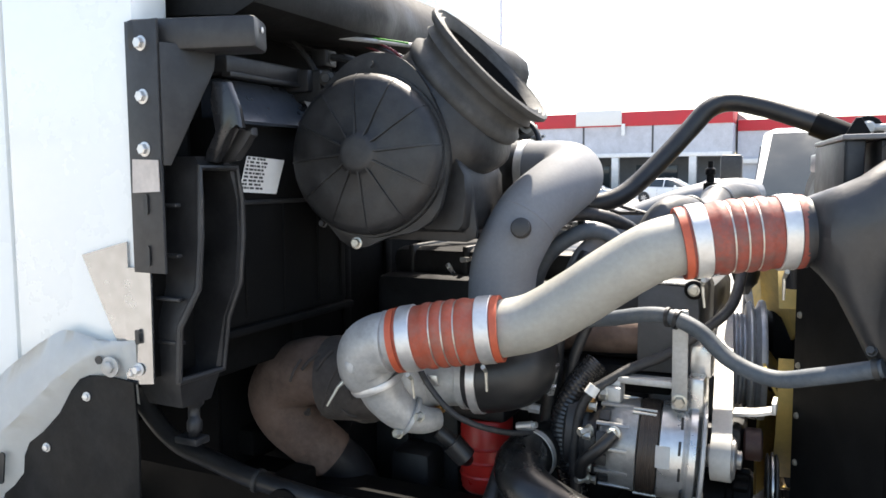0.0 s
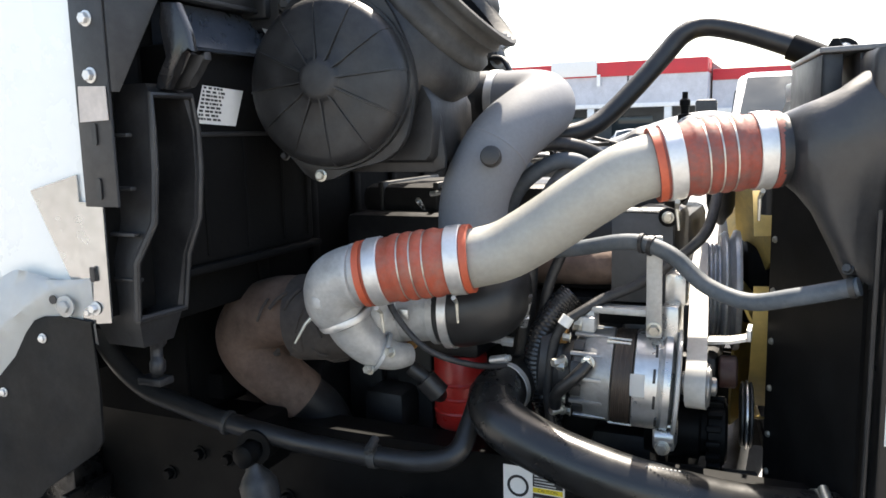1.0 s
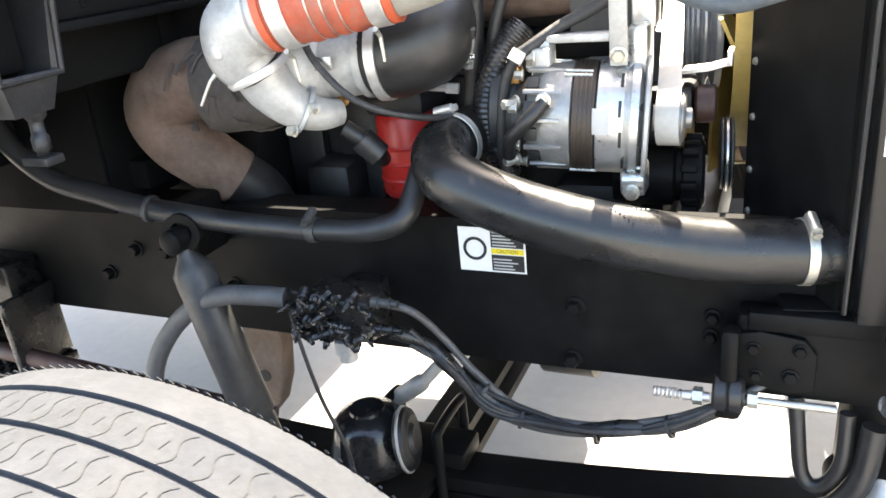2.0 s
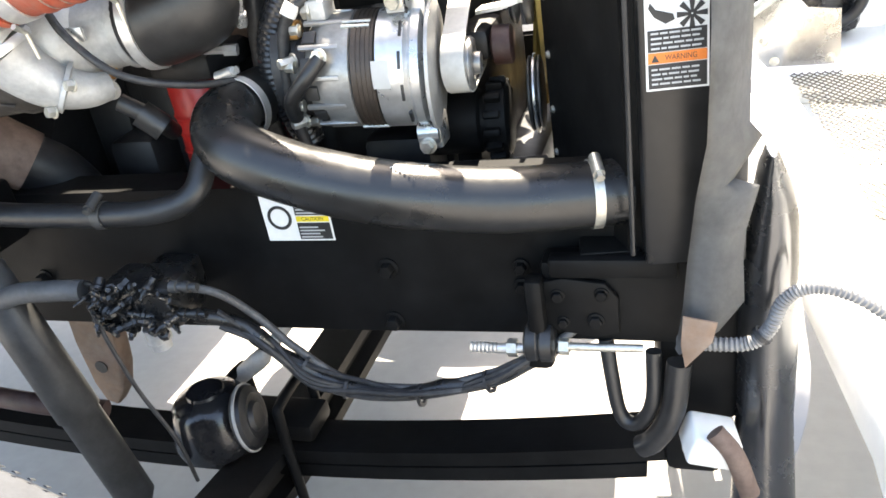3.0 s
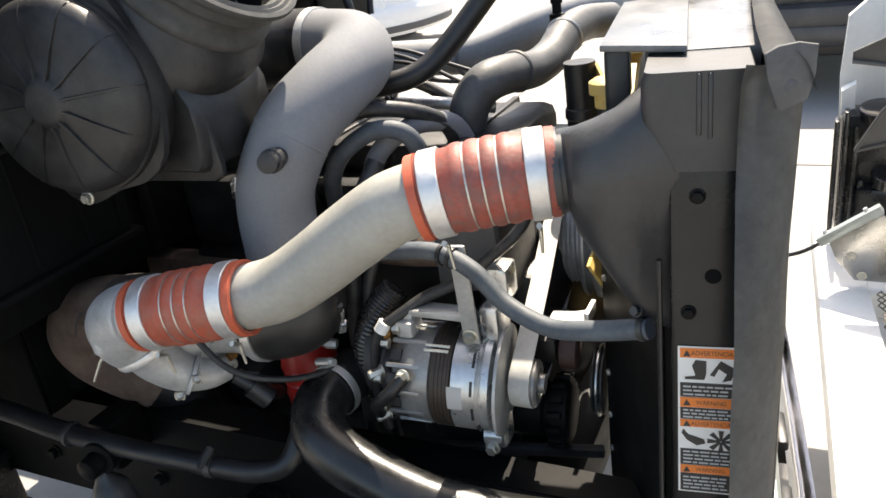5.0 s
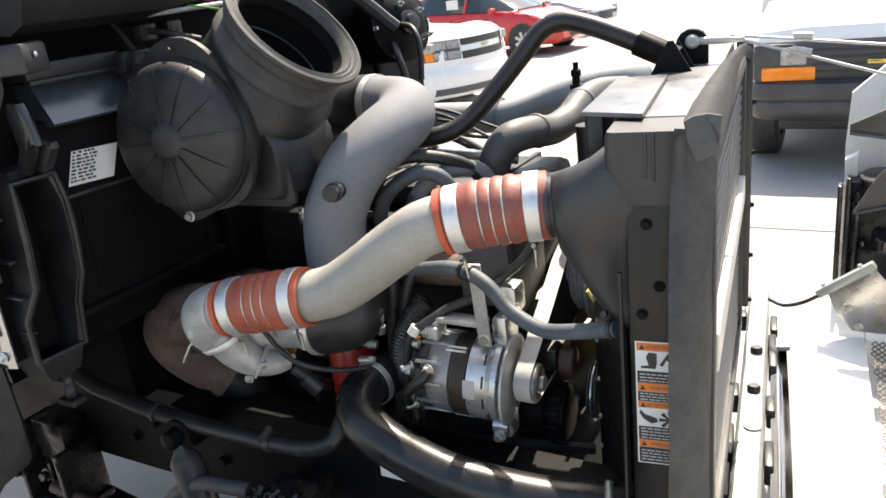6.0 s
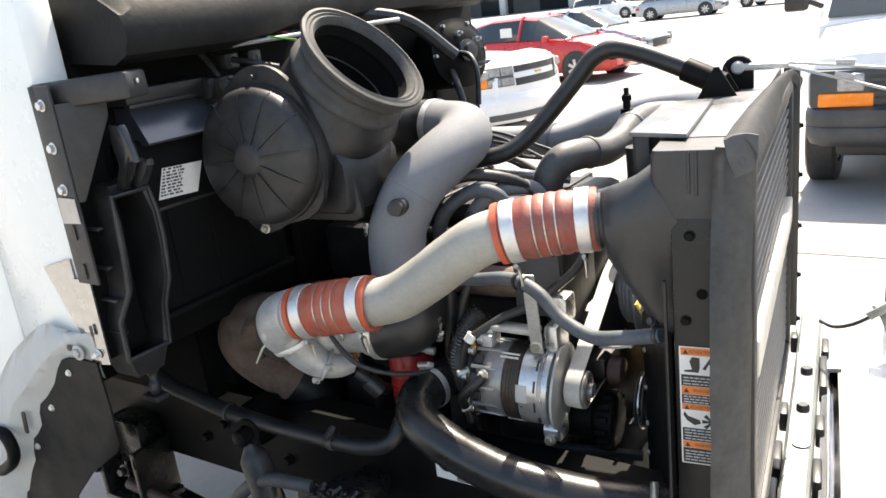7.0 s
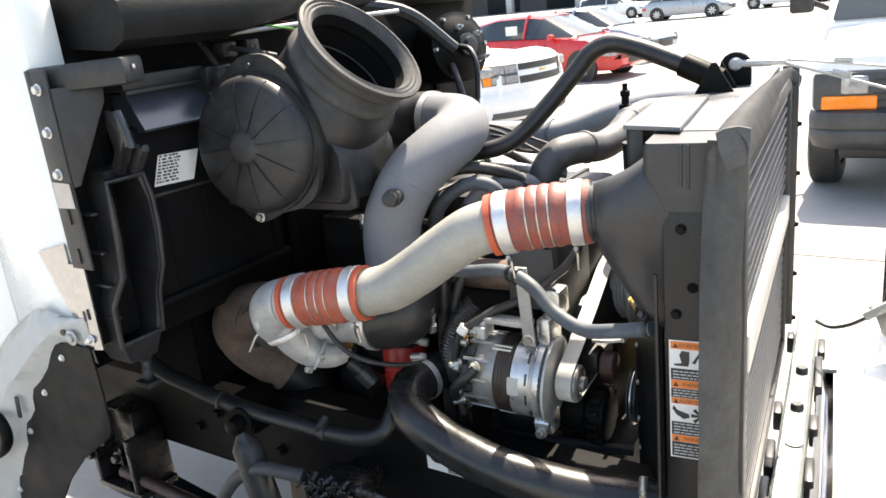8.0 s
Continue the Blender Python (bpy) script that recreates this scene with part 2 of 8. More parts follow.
def part(name, bm, material, parent=None, label="", smooth=True, angle=40):
    finish(bm, smooth, angle)
    me = bpy.data.meshes.new(name)
    bm.to_mesh(me)
    bm.free()
    me.materials.append(material)
    ob = new(name, me)
    if parent is not None:
        ob.parent = parent
    if label:
        ob["label"] = label
    return ob


def thing(name, label, category, group="", kind=""):
    ob = new(name)
    ob.empty_display_size = 0.05
    return tagged(ob, label, category, group, kind)


def seat(ob, p):
    """Moves a thing's Empty to its base without moving its parts."""
    d = Vector(p)
    ob.location = d
    for c in ob.children:
        c.matrix_parent_inverse = Matrix.Translation(-d)
    return ob


def frame_of(axis, up=(0, 0, 1)):
    z = Vector(axis).normalized()
    u = Vector(up)
    if abs(z.dot(u.normalized())) > 0.97:
        u = Vector((1, 0, 0)) if abs(z.x) < 0.9 else Vector((0, 1, 0))
    x = u.cross(z).normalized()
    y = z.cross(x)
    return Matrix((x, y, z)).transposed()


def smooth_path(pts, n=8):
    """Catmull-Rom through the points."""
    p = [Vector(a) for a in pts]
    p = [p[0] * 2 - p[1]] + p + [p[-1] * 2 - p[-2]]
    out = []
    for i in range(1, len(p) - 2):
        a, b, c, d = p[i - 1], p[i], p[i + 1], p[i + 2]
        for k in range(n):
            t = k / n
            out.append(0.5 * ((2 * b) + (c - a) * t + (2 * a - 5 * b + 4 * c - d) * t * t + (3 * b - a - 3 * c + d) * t ** 3))
    out.append(p[-2])
    return out


def tube(bm, pts, r, seg=20, caps=True, flat=1.0):
    """Sweeps a ring along pts; r is a number or a list as long as pts."""
    pts = [Vector(a) for a in pts]
    rs = r if isinstance(r, (list, tuple)) else [r] * len(pts)
    rings, up = [], None
    for i, p in enumerate(pts):
        d = (pts[min(i + 1, len(pts) - 1)] - pts[max(i - 1, 0)]).normalized()
        if up is None:
            up = Vector((0, 0, 1)) if abs(d.z) < 0.9 else Vector((0, 1, 0))
        side = d.cross(up).normalized()
        up = side.cross(d).normalized()
        rings.append([bm.verts.new(p + (side * math.cos(a) + up * math.sin(a) * flat) * rs[i]) for a in (2 * math.pi * k / seg for k in range(seg))])
    for a, b in zip(rings, rings[1:]):
        for k in range(seg):
            bm.faces.new((a[k], a[(k + 1) % seg], b[(k + 1) % seg], b[k]))
    if caps:
        bm.faces.new(rings[0])
        bm.faces.new(rings[-1][::-1])
    return bm


def tube_at(pts, radii, n=8):
    """A smoothed path with radii blended along it."""
    path = smooth_path(pts, n)
    rs = []
    for i in range(len(path)):
        k = min(i // n, len(pts) - 2)
        t = (i - k * n) / n
        rs.append(radii[k] * (1 - t) + radii[k + 1] * t)
    return path, rs


def lathe(bm, origin, axis, profile, seg=32, up=(0, 0, 1), close=False):
    """Turns (along, radius) pairs round an axis."""
    m, o = frame_of(axis, up), Vector(origin)
    rings = []
    for h, r in profile:
        if r < 1e-5:
            rings.append([bm.verts.new(o + m @ Vector((0, 0, h)))])
        else:
            rings.append([bm.verts.new(o + m @ Vector((r * math.cos(a), r * math.sin(a), h))) for a in (2 * math.pi * k / seg for k in range(seg))])
    if close:
        rings.append(rings[0])
    for a, b in zip(rings, rings[1:]):
        for k in range(seg):
            j = (k + 1) % seg
            if len(a) == 1 and len(b) == 1:
                continue
            if len(a) == 1:
                bm.faces.new((a[0], b[j], b[k]))
            elif len(b) == 1:
                bm.faces.new((a[k], a[j], b[0]))
            else:
                bm.faces.new((a[k], a[j], b[j], b[k]))
    return bm


def solid_lathe(bm, origin, axis, profile, seg=32, up=(0, 0, 1)):
    p = [(profile[0][0], 0.0)] + list(profile) + [(profile[-1][0], 0.0)]
    return lathe(bm, origin, axis, p, seg, up)


def box(bm, lo, hi, bevel=0.0, m=None, seg=2):
    r = bmesh.ops.create_cube(bm, size=1.0)
    vs = r["verts"]
    lo, hi = Vector(lo), Vector(hi)
    c, s = (lo + hi) / 2, hi - lo
    for v in vs:
        v.co = Vector((v.co.x * s.x, v.co.y * s.y, v.co.z * s.z)) + c
    if bevel:
        es = list({e for v in vs for e in v.link_edges})
        g = bmesh.ops.bevel(bm, geom=es, offset=bevel, segments=seg, affect='EDGES', profile=0.5)
        vs = list({v for f in g["faces"] for v in f.verts} | {v for v in vs if v.is_valid})
    if m is not None:
        for v in vs:
            v.co = m @ v.co
    return bm


def plate(bm, poly, thick, m, bevel=0.0):
    """A flat polygon (x, y) of that thickness, laid by m; it grows along m's z."""
    a = [bm.verts.new(m @ Vector((x, y, 0))) for x, y in poly]
    b = [bm.verts.new(m @ Vector((x, y, thick))) for x, y in poly]
    fs = [bm.faces.new(a[::-1]), bm.faces.new(b)]
    n = len(poly)
    for k in range(n):
        fs.append(bm.faces.new((a[k], a[(k + 1) % n], b[(k + 1) % n], b[k])))
    if bevel:
        es = list({e for f in fs[:2] for e in f.edges})
        bmesh.ops.bevel(bm, geom=es, offset=bevel, segments=2, affect='EDGES', profile=0.5)
    return bm


def basis(o, x, y):
    """Local x and y axes at o; z is their cross product."""
    x, y = Vector(x).normalized(), Vector(y)
    z = x.cross(y).normalized()
    y = z.cross(x)
    m = Matrix((x, y, z)).transposed().to_4x4()
    m.translation = Vector(o)
    return m


def loft(bm, loops, caps=True):
    rings = [[bm.verts.new(p) for p in lp] for lp in loops]
    n = len(rings[0])
    for a, b in zip(rings, rings[1:]):
        for k in range(n):
            bm.faces.new((a[k], a[(k + 1) % n], b[(k + 1) % n], b[k]))
    if caps:
        bm.faces.new(rings[0][::-1])
        bm.faces.new(rings[-1])
    return bm


def bolt(name, p, axis, r, h, parent, material=None, washer=1.5, label=""):
    bm = bmesh.new()
    a = Vector(axis).normalized()
    if washer:
        solid_lathe(bm, p, a, [(0, r * washer), (r * 0.25, r * washer), (r * 0.3, r * washer * 0.92)], 20)
    solid_lathe(bm, Vector(p) + a * r * 0.28, a, [(0, r), (h * 0.85, r), (h, r * 0.85)], 6)
    return part(name, bm, material or M_ZINC, parent, label)


def rounded_rect(cx, cy, hx, hy, r, n=4):
    out = []
    for sx, sy, a0 in ((1, 1, 0), (-1, 1, 90), (-1, -1, 180), (1, -1, 270)):
        for k in range(n + 1):
            a = radians(a0 + 90 * k / n)
            out.append((cx + sx * (hx - r) + r * math.cos(a), cy + sy * (hy - r) + r * math.sin(a)))
    return out

# ---- ground ----
bm = bmesh.new()
gx = [-400, -120, -40, -14, -6, -2, 0, 2, 6, 14, 40, 120, 400]
gv = [[bm.verts.new((x, y + 20, 0)) for y in gx] for x in gx]
for i in range(len(gx) - 1):
    for j in range(len(gx) - 1):
        bm.faces.new((gv[i][j], gv[i + 1][j], gv[i + 1][j + 1], gv[i][j + 1]))
ground = tagged(part("ground", bm, M_CONC), "pale sunlit concrete yard reaching to the horizon", "ground", kind="structure")

for k in range(10):
    for name_j, lo, hi in (("joint", (-60, 5.65 + k * 4.5, 0.001), (30, 5.665 + k * 4.5, 0.004)), ("joint", (-19.75 + k * 4.5, 3.0, 0.001), (-19.735 + k * 4.5, 60, 0.0035))):
        bm = bmesh.new()
        box(bm, lo, hi, 0)
        part(name_j, bm, M_JOINT, ground, smooth=False)

# ---- truck cab ----
cab = thing("truck_cab", "white truck cab with black cowl and firewall behind engine", "truck cab")
bm = bmesh.new()
box(bm, (-0.628, 0.942, 1.27), (-0.318, 1.02, 2.25), 0.012)
part("cowl_side_panel", bm, M_WHITE, cab, "white painted cowl side panel")
bm = bmesh.new()
box(bm, (-1.75, 0.945, 0.95), (-0.636, 1.03, 2.25), 0.012)
box(bm, (-1.70, 0.938, 1.62), (-0.70, 0.950, 1.66), 0.004)
part("door", bm, M_WHITE, cab, "white painted cab door")
bm = bmesh.new()
box(bm, (-1.75, 1.03, 1.90), (-0.45, 2.64, 2.75), 0.03)
box(bm, (-1.75, 1.03, 1.05), (-0.72, 2.64, 1.94), 0.03)
part("cab_shell", bm, M_WHITE, cab)
bm = bmesh.new()
box(bm, (-0.72, 1.031, 1.06), (-0.705, 2.60, 1.89), 0.004)
part("toe_board", bm, M_INSUL, cab, "black toe board")
bm = bmesh.new()
box(bm, (-0.706, 1.022, 1.225), (-0.345, 2.60, 1.895), 0.015)
firewall = part("firewall", bm, M_INSUL, cab, "black painted firewall")
# dark panels added to stop light reaching the space below the firewall
bm = bmesh.new()
box(bm, (-0.512, 1.310, 0.956), (-0.500, 2.60, 1.228), 0.003)
box(bm, (-1.60, 1.300, 0.956), (-0.501, 1.309, 1.228), 0.003)
part("tunnel_shield", bm, M_INSUL, cab, "black panels added to keep light out below the firewall")
for k in range(6):
    bm = bmesh.new()
    box(bm, (-0.344, 1.35 + k * 0.19, 1.24), (-0.333, 1.38 + k * 0.19, 1.80), 0.005)
    part("stiffener", bm, M_INSUL, firewall)
# cowl cover over the firewall
bm = bmesh.new()
loops = []
for y in (1.045, 1.055, 1.08, 1.20, 1.335, 1.42, 1.55, 1.80, 2.10, 2.45, 2.55):
    e = 1.0 if 1.07 < y < 2.4 else 0.72
    prof = [(-0.46, 1.905), (-0.17, 1.884), (-0.125, 1.90), (-0.108, 1.935), (-0.12, 1.935 + 0.05 * e), (-0.20, 1.935 + 0.11 * e), (-0.46, 1.935 + 0.16 * e)]
    k = 0.88 - 0.30 * min(1.0, max(0.0, (y - 1.42) / 0.3))
    dz = -0.030 * min(1.0, max(0.0, (1.62 - y) / 0.25))
    loops.append([V(-0.46 + (x + 0.46) * k, y, z + dz) for x, z in prof])
loft(bm, loops)
part("cowl_cover", bm, M_COWL, cab, "dusty black plastic cowl cover")
bm = bmesh.new()
tube(bm, smooth_path([(-0.24, 1.20, 1.862), (-0.20, 1.32, 1.862), (-0.12, 1.55, 1.868), (-0.05, 1.75, 1.872)], 6), 0.005, 8)
part("wiper_rod", bm, M_CAST, cab, "thin grey metal rod")
# dark plate added to hide the lit white end of the side panel
bm = bmesh.new()
box(bm, (-0.3175, 0.946, 1.275), (-0.312, 1.045, 1.80), 0.001)
part("edge_trim", bm, M_INSUL, cab, "dark plate added over the cowl panel's bright end")
# black corner bracket with its arm
brk = part("corner_bracket", plate(bmesh.new(), [(0, 1.448), (0.066, 1.448), (0.066, 1.835), (0, 1.835)], 0.006, basis((-0.327, 0.941, 0), (1, 0, 0), (0, 0, 1)), 0.0015), M_BLKPL, cab, "black steel corner bracket with slots")
bm = bmesh.new()
plate(bm, [(0, 1.615), (0.012, 1.615), (0.088, 1.765), (0.092, 1.80), (0, 1.80)], 0.006, basis((-0.263, 0.94, 0), (0.35, 0.93, 0), (0, 0, 1)), 0.0015)
part("gusset", bm, M_BLKPL, brk)
bm = bmesh.new()
am = basis((-0.318, 0.93, 1.788), (0.90, 0.43, 0.03), (-0.43, 0.90, 0))
box(bm, (0, 0, 0), (0.20, 0.075, 0.05), 0.008, am)
part("arm", bm, M_BLKPL, brk)
for z in (1.80, 1.72, 1.64):
    bolt("bolt", (-0.293, 0.936, z), (0, -1, 0), 0.0085, 0.008, brk, M_STEEL, 1.35)
bolt("bolt", am @ V(0.201, 0.03, 0.03), (0.9, 0.43, 0), 0.005, 0.002, brk, M_STEEL, 0)
for z in (1.555, 1.475):
    part("slot", plate(bmesh.new(), rounded_rect(0, 0, 0.0045, 0.016, 0.004), 0.002, basis((-0.293, 0.9335, z), (1, 0, 0), (0, 0, 1))), M_INK, brk)
part("patch", plate(bmesh.new(), [(0, 0), (0.056, 0.002), (0.055, 0.05), (0.002, 0.052)], 0.002, basis((-0.319, 0.9335, 1.573), (1, 0, 0), (0, 0, 1))), M_TAPE, brk, "pale tan tape patch")
# stainless corner plate, folded
bm = bmesh.new()
plate(bm, [(-0.446, 1.471), (-0.365, 1.318), (-0.342, 1.30), (-0.342, 1.496)], 0.0025, basis((0, 0.9385, 0), (1, 0, 0), (0, 0, 1)))
pl = part("corner_plate", bm, M_BRUSHED, cab, "bent bare stainless steel corner plate")
bm = bmesh.new()
plate(bm, [(0, 0.165), (0.05, 0.165), (0.048, -0.02), (-0.004, -0.025)], 0.004, basis((-0.347, 0.937, 1.29), (1, 0.12, 0), (0, 0, 1)))
part("fold", bm, M_BRUSHED, pl)
bolt("bolt", (-0.325, 0.935, 1.292), (0, -1, 0), 0.007, 0.008, pl, M_STEEL)
bolt("bolt", (-0.338, 0.935, 1.285), (0, -1, 0), 0.005, 0.006, pl, M_STEEL)
part("slot", plate(bmesh.new(), rounded_rect(0, 0, 0.004, 0.012, 0.0035), 0.002, basis((-0.322, 0.932, 1.345), (1, 0, 0), (0, 0, 1))), M_INK, pl)

# quarter fender behind the wheel; its frame: x back along the cab, y up, z inwards
FD = Vector((-1, -0.11, 0)).normalized()
fm = basis((0.0, 0.971, 0), FD, (0, 0, 1))
fender = thing("quarter_fender", "white fibreglass quarter fender with black splash panel riveted on", "fender")
crest = [(0.340, 1.333), (0.36, 1.332), (0.403, 1.334), (0.437, 1.340), (0.473, 1.346), (0.497, 1.341), (0.555, 1.309), (0.63, 1.258), (0.70, 1.19), (0.76, 1.10), (0.80, 1.0), (0.82, 0.85), (0.83, 0.70)]
fold = [(0.330, 1.332), (0.350, 1.329), (0.385, 1.324), (0.410, 1.313), (0.45, 1.290), (0.49, 1.262), (0.545, 1.213), (0.61, 1.160), (0.66, 1.10), (0.705, 1.03), (0.745, 0.95), (0.785, 0.85), (0.80, 0.70)]
edge = [(0.333, 1.262), (0.35, 1.268), (0.385, 1.272), (0.415, 1.272), (0.44, 1.262), (0.462, 1.238), (0.49, 1.198), (0.53, 1.160), (0.56, 1.10), (0.60, 1.05), (0.635, 0.97), (0.70, 0.87), (0.74, 0.70)]
out = [0.002, 0.006, 0.012, 0.016, 0.021, 0.026, 0.032, 0.036, 0.038, 0.040, 0.040, 0.040, 0.040]
bm = bmesh.new()
rows = []
for c, f, e, o in zip(smooth_path([V(*c, 0) for c in crest], 4), smooth_path([V(*c, 0) for c in fold], 4), smooth_path([V(*c, 0) for c in edge], 4), [a for a in out for _ in range(4)][:49]):
    row = [V(c.x, c.y, 0.004), V(c.x * 0.55 + f.x * 0.45, c.y * 0.5 + f.y * 0.5 + 0.006, -o * 0.62), V(f.x, f.y + 0.004, -o * 0.96), V(f.x * 0.94 + e.x * 0.06, f.y * 0.94 + e.y * 0.06, -o), V(f.x * 0.6 + e.x * 0.4, f.y * 0.6 + e.y * 0.4, -o * 0.35), V(e.x, e.y, 0.002), V(e.x * 0.9 + 0.033, e.y - 0.03, 0.005)]
    rows.append([bm.verts.new(fm @ p) for p in row])
for a, b in zip(rows, rows[1:]):
    for k in range(len(a) - 1):
        bm.faces.new((a[k], a[k + 1], b[k + 1], b[k]))
bmesh.ops.solidify(bm, geom=bm.faces[:], thickness=0.004)
part("fender_flange", bm, M_WHITEIN, fender, angle=60)
black = [(0.334, 1.272), (0.389, 1.277), (0.426, 1.275), (0.445, 1.268), (0.464, 1.247), (0.490, 1.206), (0.528, 1.170), (0.562, 1.148), (0.575, 1.123), (0.577, 1.092), (0.601, 1.066), (0.625, 1.050), (0.639, 1.015), (0.641, 0.990), (0.672, 0.951), (0.703, 0.895), (0.743, 0.869), (0.767, 0.81), (0.775, 0.74), (0.63, 0.74), (0.566, 0.856), (0.523, 0.916), (0.452, 0.986), (0.345, 1.060), (0.332, 1.080), (0.330, 1.165)]
splash = part("splash_panel", plate(bmesh.new(), black[::-1], 0.005, fm @ Matrix.Translation((0, 0, -0.006)), 0.001), M_COWL, fender, "black rubber splash panel")
fnz = fm.to_3x3() @ V(0, 0, -1)
for x, z in ((0.431, 1.240), (0.523, 1.144), (0.616, 1.031), (0.728, 0.849)):
    bolt("rivet", fm @ V(x, z, -0.006), fnz, 0.006, 0.004, splash, M_STEEL, 1.3)
bolt("bolt", fm @ V(0.375, 1.295, -0.010), fnz, 0.010, 0.006, fender, M_CAST, 1.7)
bm = bmesh.new()
solid_lathe(bm, fm @ V(0.396, 1.305, -0.012), fnz, [(0, 0.007), (0.002, 0.007)], 16)
part("hole", bm, M_INK, fender)
part("slot", plate(bmesh.new(), rounded_rect(0, 0, 0.006, 0.028, 0.005), 0.003, fm @ Matrix.Translation((0.607, 1.104, -0.026)) @ pose(0, 0, 0, 0, 0, 8)), M_INK, fender)
bm = bmesh.new()
tube(bm, smooth_path([fm @ V(0.70, 1.085, -0.05), fm @ V(0.655, 1.080, -0.05), fm @ V(0.640, 1.045, -0.05), fm @ V(0.655, 1.01, -0.05), fm @ V(0.72, 0.97, -0.04), fm @ V(0.78, 0.95, -0.02)], 5), 0.014, 10)
part("hook", bm, M_FRAME, fender, "black bent support hook")

# ---- heater box and air duct on the firewall ----
hvac = thing("heater_box", "black plastic heater housing with paper label on the firewall", "heater box")
bm = bmesh.new()
box(bm, (-0.40, 1.085, 1.33), (-0.272, 1.46, 1.70), 0.012)
hh = part("housing", bm, M_INSUL, hvac)
for y in (1.13, 1.24, 1.35, 1.43):
    bm = bmesh.new()
    box(bm, (-0.274, y, 1.345), (-0.2685, y + 0.008, 1.55 if y < 1.3 else 1.68), 0.003)
    part("rib", bm, M_INSUL, hh)
bm = bmesh.new()
box(bm, (-0.274, 1.09, 1.548), (-0.2672, 1.455, 1.556), 0.002)
part("seam", bm, M_BLKPL, hh)
bm = bmesh.new()
box(bm, (-0.30, 1.075, 1.318), (-0.262, 1.47, 1.332), 0.004)
part("seam_flange", bm, M_INSUL, hh)
bm = bmesh.new()
loft(bm, [[V(-0.34, y, 1.685), V(-0.252, y, 1.688), V(-0.248, y, 1.693), V(-0.252, y, 1.700), V(-0.292, y, 1.766), V(-0.34, y, 1.768)] for y in (1.11, 1.116, 1.33, 1.336)])
part("blower_barrel", bm, M_BLOWER, hvac, "smooth black blower housing, sky reflection put into its blue tint")
bm = bmesh.new()
box(bm, (-0.34, 1.09, 1.772), (-0.262, 1.30, 1.803), 0.004)
box(bm, (-0.275, 1.09, 1.766), (-0.255, 1.30, 1.774), 0.002)
box(bm, (-0.33, 1.30, 1.74), (-0.22, 1.345, 1.80), 0.006)
part("cross_bar", bm, M_BLKPL, hvac)
tm = basis((-0.2705, 1.119, 1.571), (0.0, 1, -0.055), (0.0, 0, 1))
label = part("paper_label", plate(bmesh.new(), [(0, 0), (0.103, 0), (0.126, 0.064), (0.021, 0.064)], 0.001, tm), M_PAPER, hvac, "creased white paper label")
rnd = random.Random(4)
bm = bmesh.new()
for k in range(9):
    y0 = 0.006 + k * 0.0066
    x = 0.006 + k * 0.0021
    while x < 0.058 + k * 0.002:
        w = rnd.uniform(0.003, 0.011)
        plate(bm, [(x, y0), (x + w, y0), (x + w, y0 + 0.0038), (x, y0 + 0.0038)], 0.0006, tm @ Matrix.Translation((0, 0, 0.0011)))
        x += w + rnd.uniform(0.0015, 0.006)
part("print", bm, M_INK, label)

duct = thing("air_duct", "open black plastic air duct hanging beside the cowl", "air duct")
def quad(x0, x1, y0, y1, z, sk=0.0):
    return [V(x0, y0, z), V(x0 + sk, y1, z), V(x1 + sk, y1, z), V(x1, y0, z)]
bm = bmesh.new()
# hollow casing: outer and inner walls along z
sect = [(1.22, -0.36, -0.285, 0.985, 1.05), (1.27, -0.37, -0.272, 0.968, 1.062), (1.36, -0.37, -0.262, 0.965, 1.068), (1.42, -0.37, -0.240, 0.985, 1.075), (1.50, -0.37, -0.236, 0.990, 1.080), (1.56, -0.37, -0.236, 0.992, 1.080), (1.612, -0.37, -0.237, 0.993, 1.070), (1.630, -0.36, -0.255, 1.00, 1.066)]
o = []
for z, x0, x1, y0, y1 in sect:
    o.append([bm.verts.new(p) for p in (V(x0, y0, z), V(x1, y0, z), V(x1, y1, z), V(x0, y1, z))])
for a, b in zip(o, o[1:]):
    for k in (0, 2, 3):
        bm.faces.new((a[k], a[(k + 1) % 4], b[(k + 1) % 4], b[k]))
bm.faces.new((o[0][1], o[0][2], o[1][2], o[1][1]))
bm.faces.new((o[-2][1], o[-2][2], o[-1][2], o[-1][1]))
bm.faces.new(o[0][::-1])
bm.faces.new(o[-1])
bmesh.ops.recalc_face_normals(bm, faces=bm.faces)
bmesh.ops.solidify(bm, geom=bm.faces[:], thickness=0.006)
casing = part("casing", bm, M_BLKPLD, duct)
bm = bmesh.new()
rim = [V(z[2] + 0.001, z[3] - 0.004, z[0]) for z in sect[1:-1]] + [V(z[2] + 0.001, z[4] + 0.004, z[0]) for z in sect[1:-1]][::-1]
tube(bm, rim + [rim[0]], 0.006, 8)
part("rim", bm, M_BLKPLD, casing)
for z in (1.33, 1.40, 1.47, 1.55):
    bm = bmesh.new()
    box(bm, (-0.37, 0.962, z), (-0.262, 0.975, z + 0.006), 0.002)
    part("rib", bm, M_BLKPLD, casing)
bm = bmesh.new()
plate(bm, [(-0.234, 1.715), (-0.231, 1.678), (-0.22, 1.668), (-0.245, 1.638), (-0.256, 1.62), (-0.23, 1.62), (-0.215, 1.641), (-0.196, 1.676), (-0.177, 1.674), (-0.183, 1.704), (-0.201, 1.746), (-0.232, 1.749)], 0.018, basis((0, 1.035, 0), (1, 0, 0), (0, 0, 1)), 0.004)
part("mount_lug", bm, M_GLOSSBLK, duct, "glossy black forked mount arm")
bm = bmesh.new()
